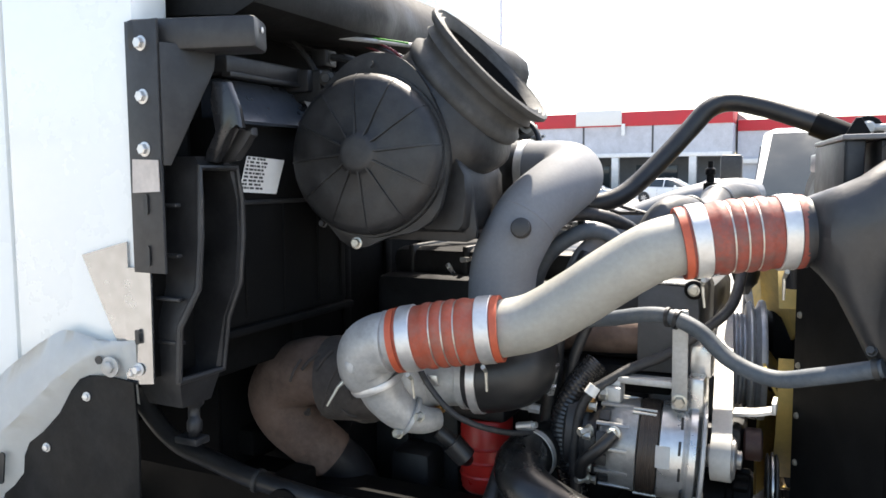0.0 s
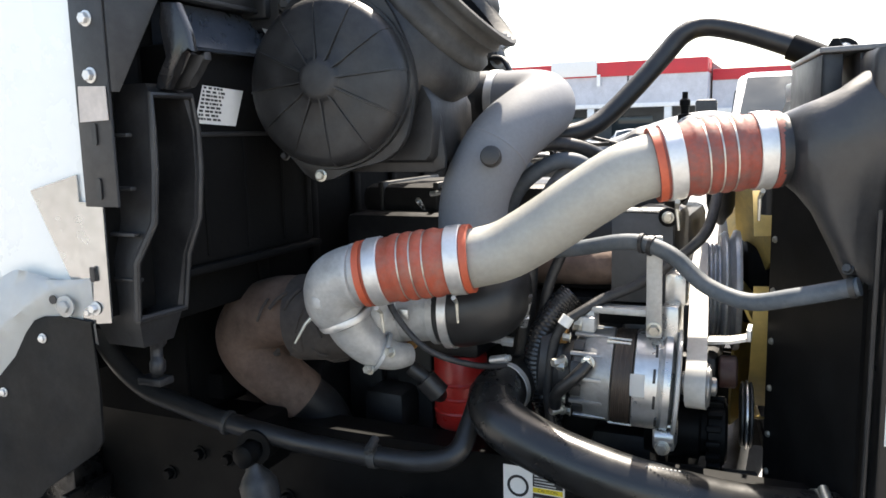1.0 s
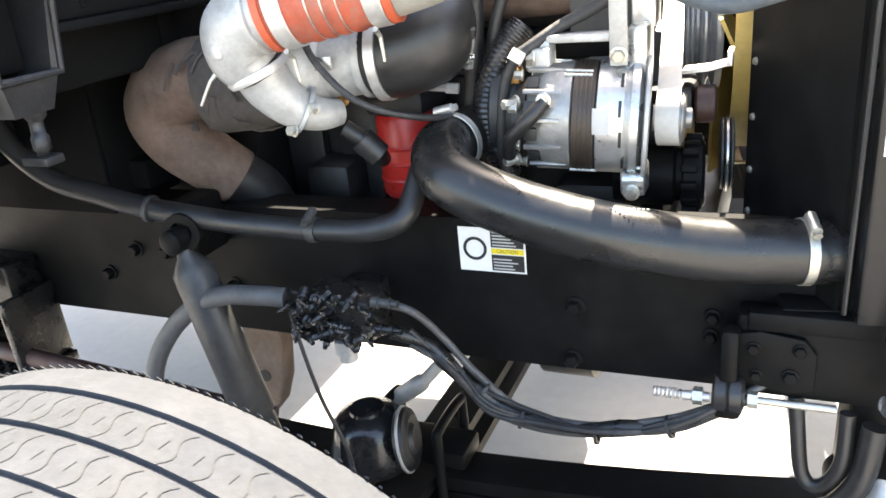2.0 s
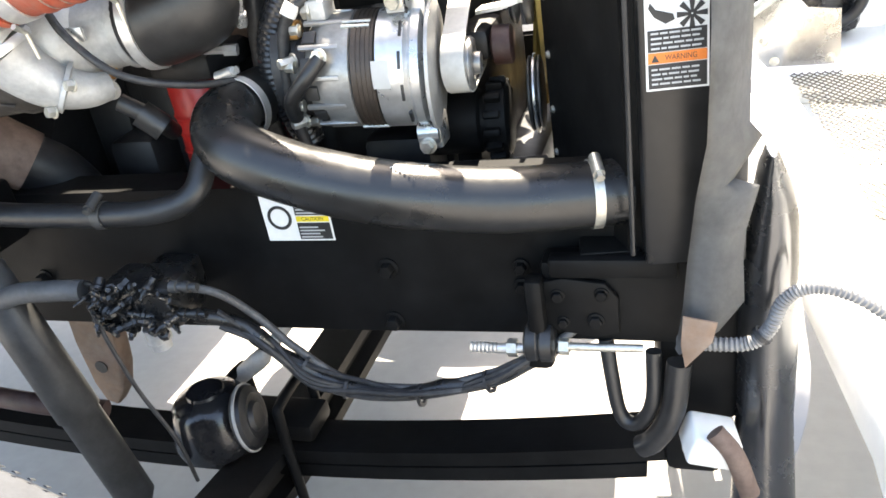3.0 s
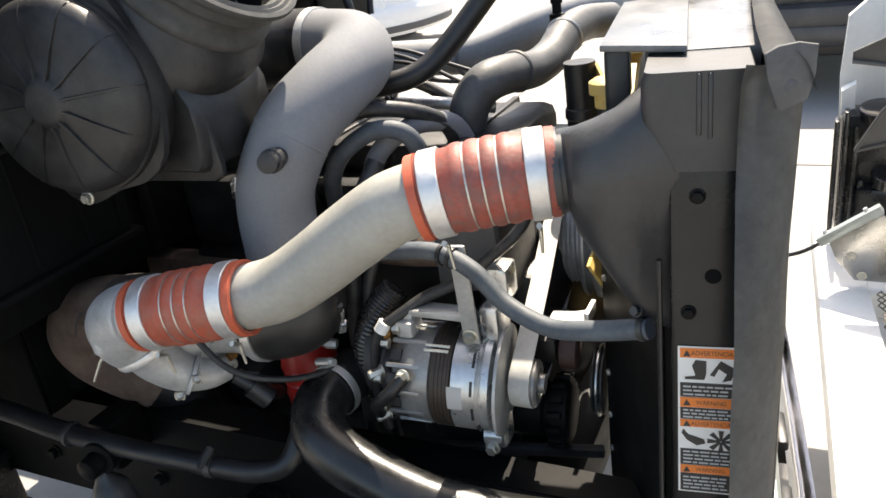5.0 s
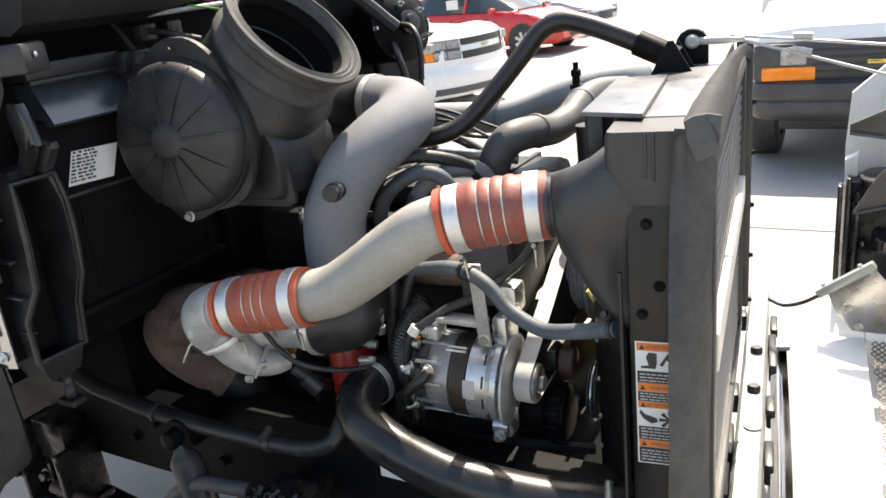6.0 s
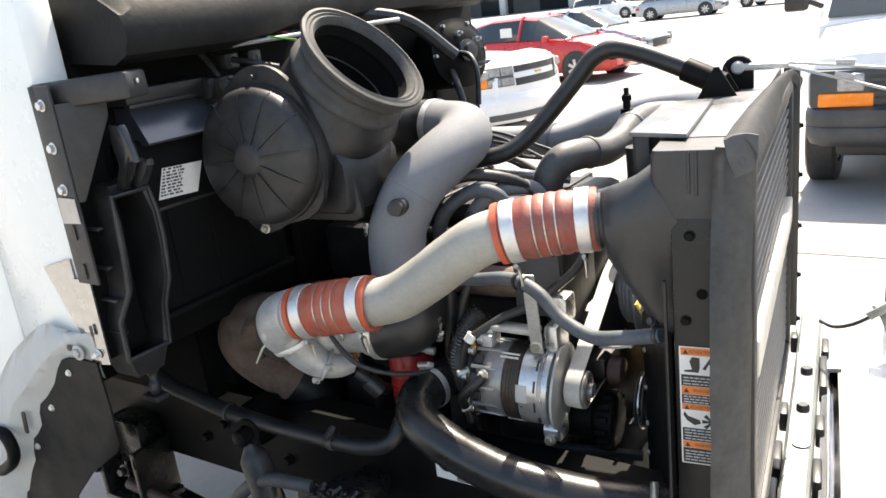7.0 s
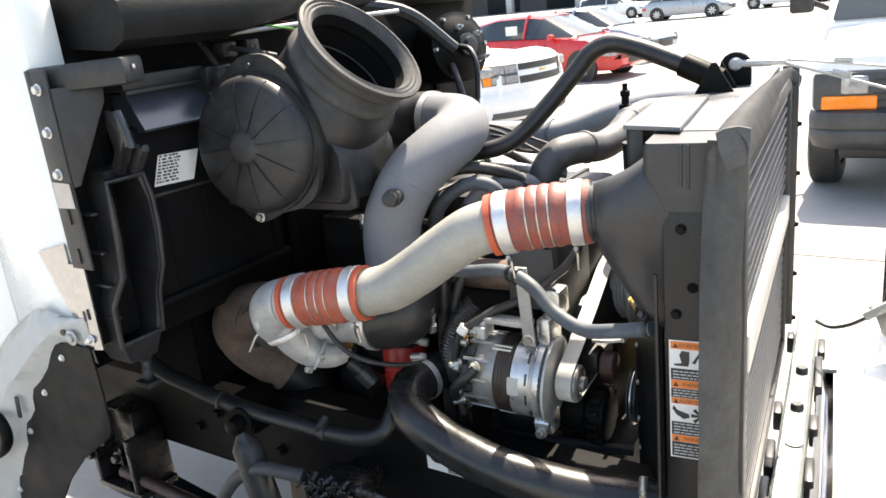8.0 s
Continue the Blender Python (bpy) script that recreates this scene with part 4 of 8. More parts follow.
for k in range(12):
    a = radians(k * 30 + 8)
    d = V(0, -math.cos(a), math.sin(a))
    bm = bmesh.new()
    box(bm, (0.010, -0.004, -0.003), (0.066, 0.003, 0.0030), 0.0012, basis(A0 + d * 0.0810, ax, d.cross(ax)))
    part("cooling_rib", bm, M_ALTCAST, alt)
    bm = bmesh.new()
    a += radians(13)
    d = V(0, -math.cos(a), math.sin(a))
    box(bm, (0.012, -0.010, -0.006), (0.030, 0.010, 0.0012), 0.001, basis(A0 + d * 0.0775, ax, d.cross(ax)))
    part("vent_slot", bm, M_INK, alt, "dark cooling vent")
    bm = bmesh.new()
    box(bm, (0.150, -0.012, -0.006), (0.1545, 0.012, 0.004), 0.001, basis(A0 + d * 0.083, ax, d.cross(ax)))
    part("vent_slot", bm, M_INK, alt, "dark cooling vent")
for h in (0.078, 0.0845, 0.091, 0.0975):
    bm = bmesh.new()
    lathe(bm, A0, ax, [(h - 0.002, 0.0828), (h - 0.0015, 0.0842), (h + 0.0015, 0.0842), (h + 0.002, 0.0828)], 48)
    part("lamination", bm, M_COPPER, alt)
bm = bmesh.new()
box(bm, (0.304, 1.40, 1.192), (0.335, 1.43, 1.222), 0.006)
part("ear_block", bm, M_CAST, alt)
def on_alt(h, ang, r):
    a = radians(ang)
    side = ax.cross(V(0, 0, 1)).normalized()
    up = side.cross(ax).normalized()
    return A0 + ax * h + side * (-r * math.cos(a)) * -1 * -1 + up * r * math.sin(a)
pulley = ring_part("pulley", [(0.186, 0.020), (0.196, 0.020), (0.197, 0.034), (0.200, 0.037), (0.230, 0.037), (0.233, 0.034), (0.2335, 0.026), (0.226, 0.023), (0.226, 0.016), (0.242, 0.016), (0.244, 0.011)], M_ALTCAST, "grey ribbed pulley")
for k in range(6):
    bm = bmesh.new()
    lathe(bm, A0 + ax * (0.2015 + k * 0.0048), ax, [(0, 0.0370), (0.0012, 0.0383), (0.0030, 0.0383), (0.0042, 0.0370)], 40)
    part("pulley_rib", bm, M_ALTCAST, pulley)
# through bolts
for ang in (20, 65, 115, -25, -65):
    a = radians(ang)
    off = V(0, -math.cos(a), math.sin(a)) * 0.074
    bolt("through_bolt", A0 + off + ax * 0.002, -ax, 0.007, 0.012, alt, M_ZINC, 1.3)
# upper ear and lower foot
bm = bmesh.new()
box(bm, (0.312, 1.415, 1.226), (0.43, 1.45, 1.238), 0.003)
box(bm, (0.31, 1.412, 1.165), (0.332, 1.448, 1.232), 0.006)
part("upper_ear", bm, M_CAST, alt)
bolt("ear_bolt", (0.311, 1.412, 1.207), (-1, -0.12, 0), 0.0125, 0.012, alt, M_ZINC, 1.25)
bm = bmesh.new()
tube(bm, [A0 + V(0.145, -0.01, -0.10), A0 + V(0.175, -0.006, -0.10)], 0.017, 18)
box(bm, (0.432, 1.415, 0.99), (0.470, 1.46, 1.04), 0.006)
part("lower_foot", bm, M_MACH, alt)
bolt("foot_bolt", (0.452, 1.402, 1.002), (0, -1, 0), 0.010, 0.01, alt, M_ZINC, 1.3)
bm = bmesh.new()
box(bm, (0.275, 1.41, 1.05), (0.30, 1.46, 1.17), 0.01)
tube(bm, [A0 + V(-0.015, 0.0, 0.0), A0 + V(0.004, 0.0, 0.0)], 0.05, 28)
part("rear_cover", bm, M_BLKPL, alt, "black plastic rear cover")
bm = bmesh.new()
solid_lathe(bm, A0 - ax * 0.075 + V(0, 0.06, 0), ax, [(0, 0.070), (0.006, 0.084), (0.05, 0.084), (0.056, 0.074)], 32)
part("rear_fan_cover", bm, M_BLKPL, alt, "round black rear cover")
for p in ((0.283, 1.375, 1.06), (0.29, 1.365, 1.15)):
    bolt("terminal", p, (-0.6, -0.8, 0), 0.008, 0.022, alt, M_ZINC, 1.4)
bm = bmesh.new()
box(bm, (0.268, 1.40, 1.17), (0.285, 1.425, 1.195), 0.003)
part("brass_tab", bm, M_BRASS, alt, "brass terminal tab")
bm = bmesh.new()
tube(bm, smooth_path([(0.337, 1.349, 1.155), (0.315, 1.335, 1.13), (0.285, 1.34, 1.10), (0.275, 1.36, 1.07)], 6), 0.011, 12)
part("terminal_boot", bm, M_RUBBER, alt, "black rubber terminal boot")
bolt("bolt", (0.335, 1.352, 1.155), (0, -1, 0.2), 0.009, 0.01, alt, M_ZINC, 1.3)
# rating plate on the front frame
bm = bmesh.new()
rows = []
for k in range(7):
    a = radians(-4 + k * 4.2)
    rows.append([bm.verts.new(A0 + ax * h + V(0.0, -math.cos(a), math.sin(a)) * 0.0864) for h in (0.114, 0.138)])
for p, q in zip(rows, rows[1:]):
    bm.faces.new((p[0], p[1], q[1], q[0]))
bmesh.ops.solidify(bm, geom=bm.faces[:], thickness=0.0006)
part("rating_plate", bm, M_PAPER, alt, "pale rating plate")
for ang, w in ((64, 0.01), (58, 0.008), (-64, 0.009)):
    a = radians(ang)
    bm = bmesh.new()
    tube(bm, [A0 + ax * 0.068 + V(0, -math.cos(a), math.sin(a)) * 0.084, A0 + ax * 0.108 + V(0, -math.cos(a), math.sin(a)) * 0.084], 0.0028, 8)
    part("tie_bar", bm, M_ZINC, alt)
seat(alt, (0.43, 1.42, 0.99))

# strap from alternator up to the hose clip
strap = thing("alternator_strap", "flat grey steel strap bracket", "bracket")
bm = bmesh.new()
sx = basis((0.433, 1.416, 1.208), (1, 0.1, 0), (-0.055, -0.115, 1))
box(bm, (-0.013, -0.016, 0), (0.013, 0.162, 0.006), 0.002, sx)
part("strap", bm, M_CAST, strap)
bolt("bolt", sx @ V(0, 0, 0.006), sx.to_3x3() @ V(0, 0, 1), 0.010, 0.01, strap, M_ZINC, 1.3)
bm = bmesh.new()
box(bm, (0.44, 1.43, 1.16), (0.472, 1.49, 1.245), 0.008)
box(bm, (0.440, 1.47, 1.235), (0.478, 1.52, 1.295), 0.008)
part("cast_bracket", bm, M_MACH, strap, "cast aluminium bracket arm")
seat(strap, (0.433, 1.416, 1.208))

# belt and pulleys
belt = thing("drive_belt", "worn serpentine belt over the alternator pulley, sunlight put into its pale colour", "belt")
PX = A1.x + 0.035
def belt_run(pts, w=0.030, th=0.004):
    bm = bmesh.new()
    p = [Vector(a) for a in pts]
    loops = []
    for i, a in enumerate(p):
        d = (p[min(i + 1, len(p) - 1)] - p[max(i - 1, 0)]).normalized()
        nrm = V(1, 0, 0).cross(d).normalized() * th * 0.5
        loops.append([a + V(-w / 2, 0, 0) + nrm, a + V(w / 2, 0, 0) + nrm, a + V(w / 2, 0, 0) - nrm, a + V(-w / 2, 0, 0) - nrm])
    return loft(bm, loops)
PC = V(PX - 0.012, 1.455, 1.105)
def bpt(y, z):
    return V(PC.x - 0.115 * (y - PC.y), y, z)
belt_line = ([bpt(1.93, 1.258), bpt(1.88, 1.292), bpt(1.83, 1.297), bpt(1.78, 1.280), bpt(1.60, 1.206), PC + V(0.0, -0.016, 0.038)] + [PC + V(0, -0.041 * math.cos(radians(a)), -0.041 * math.sin(radians(a))) for a in (-45, -20, 0, 25, 50, 75, 95)] + [bpt(1.60, 1.06), bpt(1.80, 1.10)])
part("belt_back", belt_run(belt_line, 0.034, 0.003), M_BELT, belt)
for dx in (-0.0125, -0.0075, -0.0025, 0.0025, 0.0075, 0.0125):
    inner = [p + (PC - p).normalized() * 0.003 + V(dx, 0, 0) for p in belt_line[4:14]]
    part("belt_rib", belt_run(inner, 0.0034, 0.003), M_RUBBER, belt, "black rubber belt rib")
seat(belt, PC)

lbk = thing("sensor_bracket", "bright bent sheet bracket beside the fan", "bracket")
bm = bmesh.new()
loft(bm, [[V(x, 1.56, z), V(x, 1.60, z), V(x, 1.60, z + 0.006), V(x, 1.56, z + 0.006)] for x, z in ((0.505, 1.148), (0.545, 1.152), (0.575, 1.160))])
box(bm, (0.572, 1.555, 1.160), (0.580, 1.605, 1.182), 0.001)
part("sheet", bm, M_STEEL, lbk)

idler = thing("idler_pulley", "small ribbed belt tensioner pulley", "pulley")
bm = bmesh.new()
solid_lathe(bm, (0.525, 1.56, 1.10), (1, 0.1, 0), [(0, 0.024), (0.004, 0.030), (0.03, 0.030), (0.034, 0.024)], 32)
part("wheel", bm, M_REDBROWN, idler)
bm = bmesh.new()
box(bm, (0.45, 1.54, 1.08), (0.525, 1.66, 1.13), 0.012)
part("arm", bm, M_ENGINE, idler)

comp = thing("ac_compressor", "black ribbed compressor clutch below the alternator", "compressor")
cc = V(0.50, 1.55, 0.985)
bm = bmesh.new()
solid_lathe(bm, cc, (1, 0.1, 0), [(-0.10, 0.05), (-0.005, 0.052), (0.0, 0.045), (0.01, 0.045), (0.012, 0.058), (0.04, 0.058), (0.045, 0.05)], 40)
part("clutch", bm, M_FRAME, comp)
for k in range(14):
    a = 2 * math.pi * k / 14
    bm = bmesh.new()
    c = cc + V(0.026, 0, 0) + V(0, math.cos(a), math.sin(a)) * 0.060
    box(bm, (-0.013, -0.006, -0.007), (0.013, 0.006, 0.009), 0.003, basis(c, (1, 0.1, 0), V(1, 0, 0).cross(V(0, math.cos(a), math.sin(a)))))
    part("lug", bm, M_FRAME, comp)
for k, (dx, r) in enumerate(((0.060, 0.062), (0.068, 0.066), (0.076, 0.062))):
    bm = bmesh.new()
    solid_lathe(bm, cc + V(dx, 0.09, 0.01), (1, 0.1, 0), [(0, r - 0.006), (0.002, r), (0.005, r), (0.007, r - 0.006)], 36)
    part("crank_pulley_rim", bm, M_MACH if k == 1 else M_DARKSTEEL, comp, "worn steel pulley rim")

# fan hub pulley and fan
fan = thing("cooling_fan", "yellowed nylon engine cooling fan on its hub", "fan")
FC = V(0.550, 1.99, 1.195)
fdir = V(1, 0.14, 0).normalized()
bm = bmesh.new()
solid_lathe(bm, FC - fdir * 0.03, fdir, [(0, 0.08), (0.02, 0.10), (0.06, 0.10), (0.08, 0.07)], 40)
part("fan_hub", bm, M_FRAME, fan)
for k in range(5):
    a = 2 * math.pi * k / 5 + radians(199)
    rad = V(-fdir.y * math.cos(a), fdir.x * math.cos(a), math.sin(a)).normalized()
    tan = fdir.cross(rad).normalized()
    bm = bmesh.new()
    loops = []
    for i in range(7):
        r = 0.09 + 0.215 * i / 6
        w, tw = 0.06 + 0.075 * i / 6, radians(28 - 10 * i / 6)
        u = (tan * math.cos(tw) + fdir * math.sin(tw)) * w
        nn = (fdir * math.cos(tw) - tan * math.sin(tw)) * 0.003
        c = FC + rad * r
        mid = (fdir * math.cos(tw) - tan * math.sin(tw)) * 0.012
        loops.append([c - u + nn, c + mid + nn, c + u + nn, c + u - nn, c + mid - nn, c - u - nn])
    loft(bm, loops)
    bl = part("blade", bm, M_FAN, fan)
    bm = bmesh.new()
    loops = []
    for i in range(9):
        b = a + radians(-27 + 54 * i / 8)
        rr = V(-fdir.y * math.cos(b), fdir.x * math.cos(b), math.sin(b)).normalized()
        c = FC + rr * 0.310
        loops.append([c - fdir * 0.018, c + fdir * 0.03, c + fdir * 0.03 + rr * 0.004, c - fdir * 0.018 + rr * 0.004])
    loft(bm, loops)
    part("tip_band", bm, M_FAN, bl)
seat(fan, FC)
fp = thing("fan_pulley", "large steel ribbed fan drive pulley", "pulley")
bm = bmesh.new()
prof = [(-0.045, 0.06), (-0.045, 0.100)]
for k in range(4):
    prof += [(-0.042 + k * 0.008, 0.096), (-0.039 + k * 0.008, 0.100), (-0.036 + k * 0.008, 0.096)]
prof += [(-0.008, 0.096), (-0.006, 0.120), (0.0, 0.126), (0.004, 0.126), (0.012, 0.106), (0.020, 0.128), (0.026, 0.130), (0.032, 0.128), (0.034, 0.10)]
solid_lathe(bm, (0.505, 1.85, 1.195), fdir, prof, 56)
part("grooved_rim", bm, M_PULLEY, fp)
bm = bmesh.new()
solid_lathe(bm, (0.33, 1.83, 1.195), fdir, [(0, 0.05), (0.14, 0.05)], 32)
part("shaft_housing", bm, M_ENGINE, fp)

# ---- charge air plumbing ----
cac = thing("charge_air_pipe", "dusty grey bent charge air pipe", "pipe")
path, rs = tube_at([(0.155, 1.229, 1.342), (0.185, 1.234, 1.347), (0.235, 1.243, 1.362), (0.30, 1.252, 1.402), (0.345, 1.257, 1.434), (0.40, 1.264, 1.470), (0.43, 1.270, 1.484), (0.48, 1.286, 1.497)], [0.0475] * 8, 6)
bm = bmesh.new()
tube(bm, path, rs, 36)
part("bent_tube", bm, M_CACPIPE, cac)
seat(cac, (0.3, 1.254, 1.36))

link_part = part
def hump_hose(name, label, a, b, r, material, bend=0.002):
    """A silicone sleeve with humps, wire rings, edge lips and two steel T-bolt bands."""
    a, b = Vector(a), Vector(b)
    d = (b - a).normalized()
    L = (b - a).length
    hose = thing(name, label, "hose")
    def part(name, bm, *rest, **more):
        """Bow the sleeve slightly, then link the piece."""
        for v in bm.verts:
            s = (v.co - a).dot(d) / L
            lift = -4 * bend * s * (1 - s)
            tilt = 4 * bend * (1 - 2 * s) / L
            h = (v.co - a - d * s * L).z
            v.co += V(0, 0, -lift) - d * h * tilt
        return link_part(name, bm, *rest, **more)
    prof = [(0, r * 0.97), (0.002, r * 1.0), (L * 0.29, r * 1.0)]
    n = 4
    x0, x1 = L * 0.29, L * 0.73
    for k in range(n):
        for i in range(1, 7):
            t = i / 6
            prof.append((x0 + (x1 - x0) * (k + t) / n, r * (1.0 + 0.055 * math.sin(t * math.pi) ** 0.7)))
    prof += [(L - 0.002, r * 1.0), (L, r * 0.97)]
    bm = bmesh.new()
    lathe(bm, a, d, [(0, r * 0.9)] + prof + [(L, r * 0.9)], 48)
    sl = part("sleeve", bm, material, hose, angle=50)
    for x in (0.0, L):
        bm = bmesh.new()
        e = 0.011 if x == 0 else -0.011
        lathe(bm, a + d * x, d, [(0, r * 0.985), (0, r * 1.03), (e, r * 1.035), (e, r * 0.99)], 48, close=True)
        part("lip", bm, M_SILIEDGE if x == 0 or material is M_SILI else material, sl, "red hose lip")
    for k in range(1, n):
        bm = bmesh.new()
        x = x0 + (x1 - x0) * k / n
        pts = []
        m = frame_of(d)
        lathe(bm, a + d * (x - 0.0011), d, [(0, r * 0.995), (0.0, r * 1.018), (0.0022, r * 1.018), (0.0022, r * 0.995)], 48, close=True)
        part("wire_ring", bm, M_ZINC, sl, "thin bright wire ring")
    for x in (L * 0.155, L * 0.865):
        bm = bmesh.new()
        w = 0.012
        lathe(bm, a + d * x, d, [(-w, r * 0.99), (-w, r * 1.045), (-w * 0.9, r * 1.06), (w * 0.9, r * 1.06), (w, r * 1.045), (w, r * 0.99)], 44, close=True)
        band = part("steel_band", bm, M_STEEL, hose, "bright steel clamp band", angle=30)
        side = d.cross(V(0, 0, 1)).normalized()
        base = a + d * x - V(0, 0, r * 1.03) + side * 0.012
        bm = bmesh.new()
        tube(bm, [base + side * 0.02 + V(0, 0, 0.0), base + side * 0.002 + V(0.002, 0, -0.012), base + V(0.004, 0, -0.045)], [0.004, 0.0032, 0.0022], 10)
        part("t_bolt", bm, M_ZINC, band)
    seat(hose, a)
    return hose

hump_hose("hump_hose", "orange-red silicone hump hose with steel bands at the turbocharger", (0.000, 1.190, 1.318), (0.179, 1.229, 1.346), 0.0535, M_SILI)
hump_hose("hump_hose", "sooty red silicone hump hose with steel bands at the cooler", (0.450, 1.276, 1.490), (0.616, 1.335, 1.509), 0.0540, M_SILI2, 0.0035)

# ---- turbocharger ----
turbo = thing("turbocharger", "cast aluminium turbocharger with heat-stained exhaust elbow", "turbocharger")
bm = bmesh.new()
path, rs = tube_at([(0.012, 1.193, 1.320), (-0.030, 1.194, 1.312), (-0.060, 1.197, 1.293), (-0.068, 1.206, 1.262), (-0.058, 1.217, 1.238)], [0.049, 0.051, 0.052, 0.050, 0.044], 6)
tube(bm, path, rs, 32)
lathe(bm, (-0.014, 1.192, 1.315), (1, 0.1, 0.15), [(-0.004, 0.049), (-0.002, 0.0535), (0.004, 0.0535), (0.006, 0.049)], 32)
part("outlet_elbow", bm, M_CAST, turbo)
bm = bmesh.new()
box(bm, (-0.078, 1.146, 1.262), (-0.058, 1.162, 1.285), 0.005)
part("casting_boss", bm, M_CAST, turbo)
bm = bmesh.new()
vd = V(0.30, 0.25, -1).normalized()
lathe(bm, (-0.056, 1.219, 1.234), vd, [(-0.006, 0.042), (-0.006, 0.0475), (0.0, 0.0495), (0.006, 0.0475), (0.006, 0.042)], 36, close=True)
part("v_band", bm, M_STEEL, turbo, "steel v-band clamp")
bm = bmesh.new()
tube(bm, [(-0.096, 1.188, 1.245), (-0.110, 1.176, 1.228), (-0.126, 1.165, 1.195)], [0.005, 0.003, 0.002], 8)
part("v_band_bolt", bm, M_ZINC, turbo)
bm = bmesh.new()
path, rs = tube_at([(-0.054, 1.222, 1.230), (-0.046, 1.232, 1.205), (-0.026, 1.250, 1.175), (0.000, 1.280, 1.155), (0.018, 1.31, 1.150)], [0.040, 0.038, 0.033, 0.026, 0.020], 6)
tube(bm, path, rs, 28)
part("volute_leg", bm, M_CAST, turbo)
bm = bmesh.new()
lathe(bm, (-0.012, 1.263, 1.165), (0.65, 0.45, -0.45), [(-0.005, 0.028), (-0.004, 0.036), (0.002, 0.037), (0.004, 0.028)], 28, close=True)
part("volute_flange", bm, M_CAST, turbo)
for p in ((0.018, 1.245, 1.172), (-0.02, 1.235, 1.140)):
    bolt("flange_nut", p, (-0.3, -0.9, 0.2), 0.008, 0.010, turbo, M_ZINC, 1.2)
bm = bmesh.new()
box(bm, (-0.014, -0.003, -0.010), (0.014, 0.003, 0.010), 0.001, basis((0.022, 1.275, 1.232), (1, 0.1, 0), (0, 1, 0)))
part("rating_tag", bm, M_MACH, turbo, "small worn metal tag")
bm = bmesh.new()
solid_lathe(bm, (-0.10, 1.34, 1.215), (1, 0.05, 0.05), [(0, 0.05), (0.02, 0.085), (0.06, 0.09), (0.09, 0.075), (0.10, 0.055), (0.155, 0.052), (0.158, 0.058), (0.17, 0.058), (0.172, 0.05)], 36)
part("compressor_housing", bm, M_CAST, turbo)
bolt("bolt", (-0.01, 1.345, 1.135), (0.2, -1, 0), 0.010, 0.014, turbo, M_STEEL, 1.5)
bolt("bolt", (0.015, 1.33, 1.165), (0.2, -1, 0), 0.008, 0.012, turbo, M_BRASS, 1.3)
bm = bmesh.new()
path, rs = tube_at([(-0.10, 1.36, 1.20), (-0.17, 1.36, 1.195), (-0.24, 1.355, 1.19)], [0.075, 0.085, 0.085], 6)
tube(bm, path, rs, 28)
part("turbine_housing", bm, M_WRAP, turbo, "dirty wrapped turbine housing")
bm = bmesh.new()
path, rs = tube_at([(-0.20, 1.36, 1.202), (-0.285, 1.356, 1.200), (-0.350, 1.353, 1.178), (-0.378, 1.354, 1.138), (-0.364, 1.364, 1.090), (-0.328, 1.385, 1.045), (-0.29, 1.415, 1.00)], [0.068, 0.070, 0.069, 0.066, 0.062, 0.058, 0.055], 6)
tube(bm, path, rs, 28)
part("exhaust_elbow", bm, M_RUST, turbo, "brown heat-stained exhaust elbow")
# pipe takes the dark engine colour so the elbow fades into shade
bm = bmesh.new()
tube(bm, smooth_path([(-0.295, 1.41, 1.008), (-0.265, 1.44, 0.965), (-0.25, 1.46, 0.90), (-0.25, 1.47, 0.78)], 6), 0.05, 24)
part("down_pipe", bm, M_ENGINE, turbo, "exhaust down pipe, blackened to fade into shade")
rnd = random.Random(5)
for k in range(26):
    a = rnd.uniform(2.2, 5.4)
    x = rnd.uniform(-0.27, -0.14)
    c = V(x, 1.357, 1.197)
    d1 = V(0, math.cos(a), math.sin(a)) * 0.083
    a2 = a + rnd.uniform(0.2, 0.6)
    d2 = V(rnd.uniform(-0.03, 0.03), math.cos(a2) * 0.086, math.sin(a2) * 0.086)
    bm = bmesh.new()
    tube(bm, [c + d1, c + (d1 + d2) * 0.53, c + d2], rnd.uniform(0.002, 0.0045), 6)
    part("wrap_strand", bm, M_WRAP, turbo, "frayed exhaust wrap strand")
bm = bmesh.new()
path, rs = tube_at([(0.01, 1.33, 1.12), (0.05, 1.345, 1.085), (0.04, 1.39, 1.05)], [0.014, 0.014, 0.014], 6)
tube(bm, path, rs, 14)
tube(bm, [(0.035, 1.335, 1.10), (0.06, 1.345, 1.07)], 0.021, 14)
part("oil_drain", bm, M_RUBBER, turbo)
seat(turbo, (-0.1, 1.35, 1.1))

inlet = thing("turbo_inlet_elbow", "black rubber turbo inlet elbow", "hose")
bm = bmesh.new()
path, rs = tube_at([(0.065, 1.347, 1.225), (0.10, 1.352, 1.228), (0.15, 1.37, 1.245), (0.150, 1.395, 1.272), (0.122, 1.412, 1.290), (0.110, 1.417, 1.300)], [0.056, 0.066, 0.07, 0.069, 0.068, 0.067], 6)
tube(bm, path, rs, 32)
part("rubber_elbow", bm, M_RUBBER, inlet)
bm = bmesh.new()
lathe(bm, (0.088, 1.350, 1.227), (1, 0.1, 0.05), [(-0.008, 0.063), (-0.008, 0.0675), (0.008, 0.0675), (0.008, 0.063)], 36, close=True)
part("hose_clamp", bm, M_STEEL, inlet, "steel worm clamp")
seat(inlet, (0.1, 1.38, 1.2))

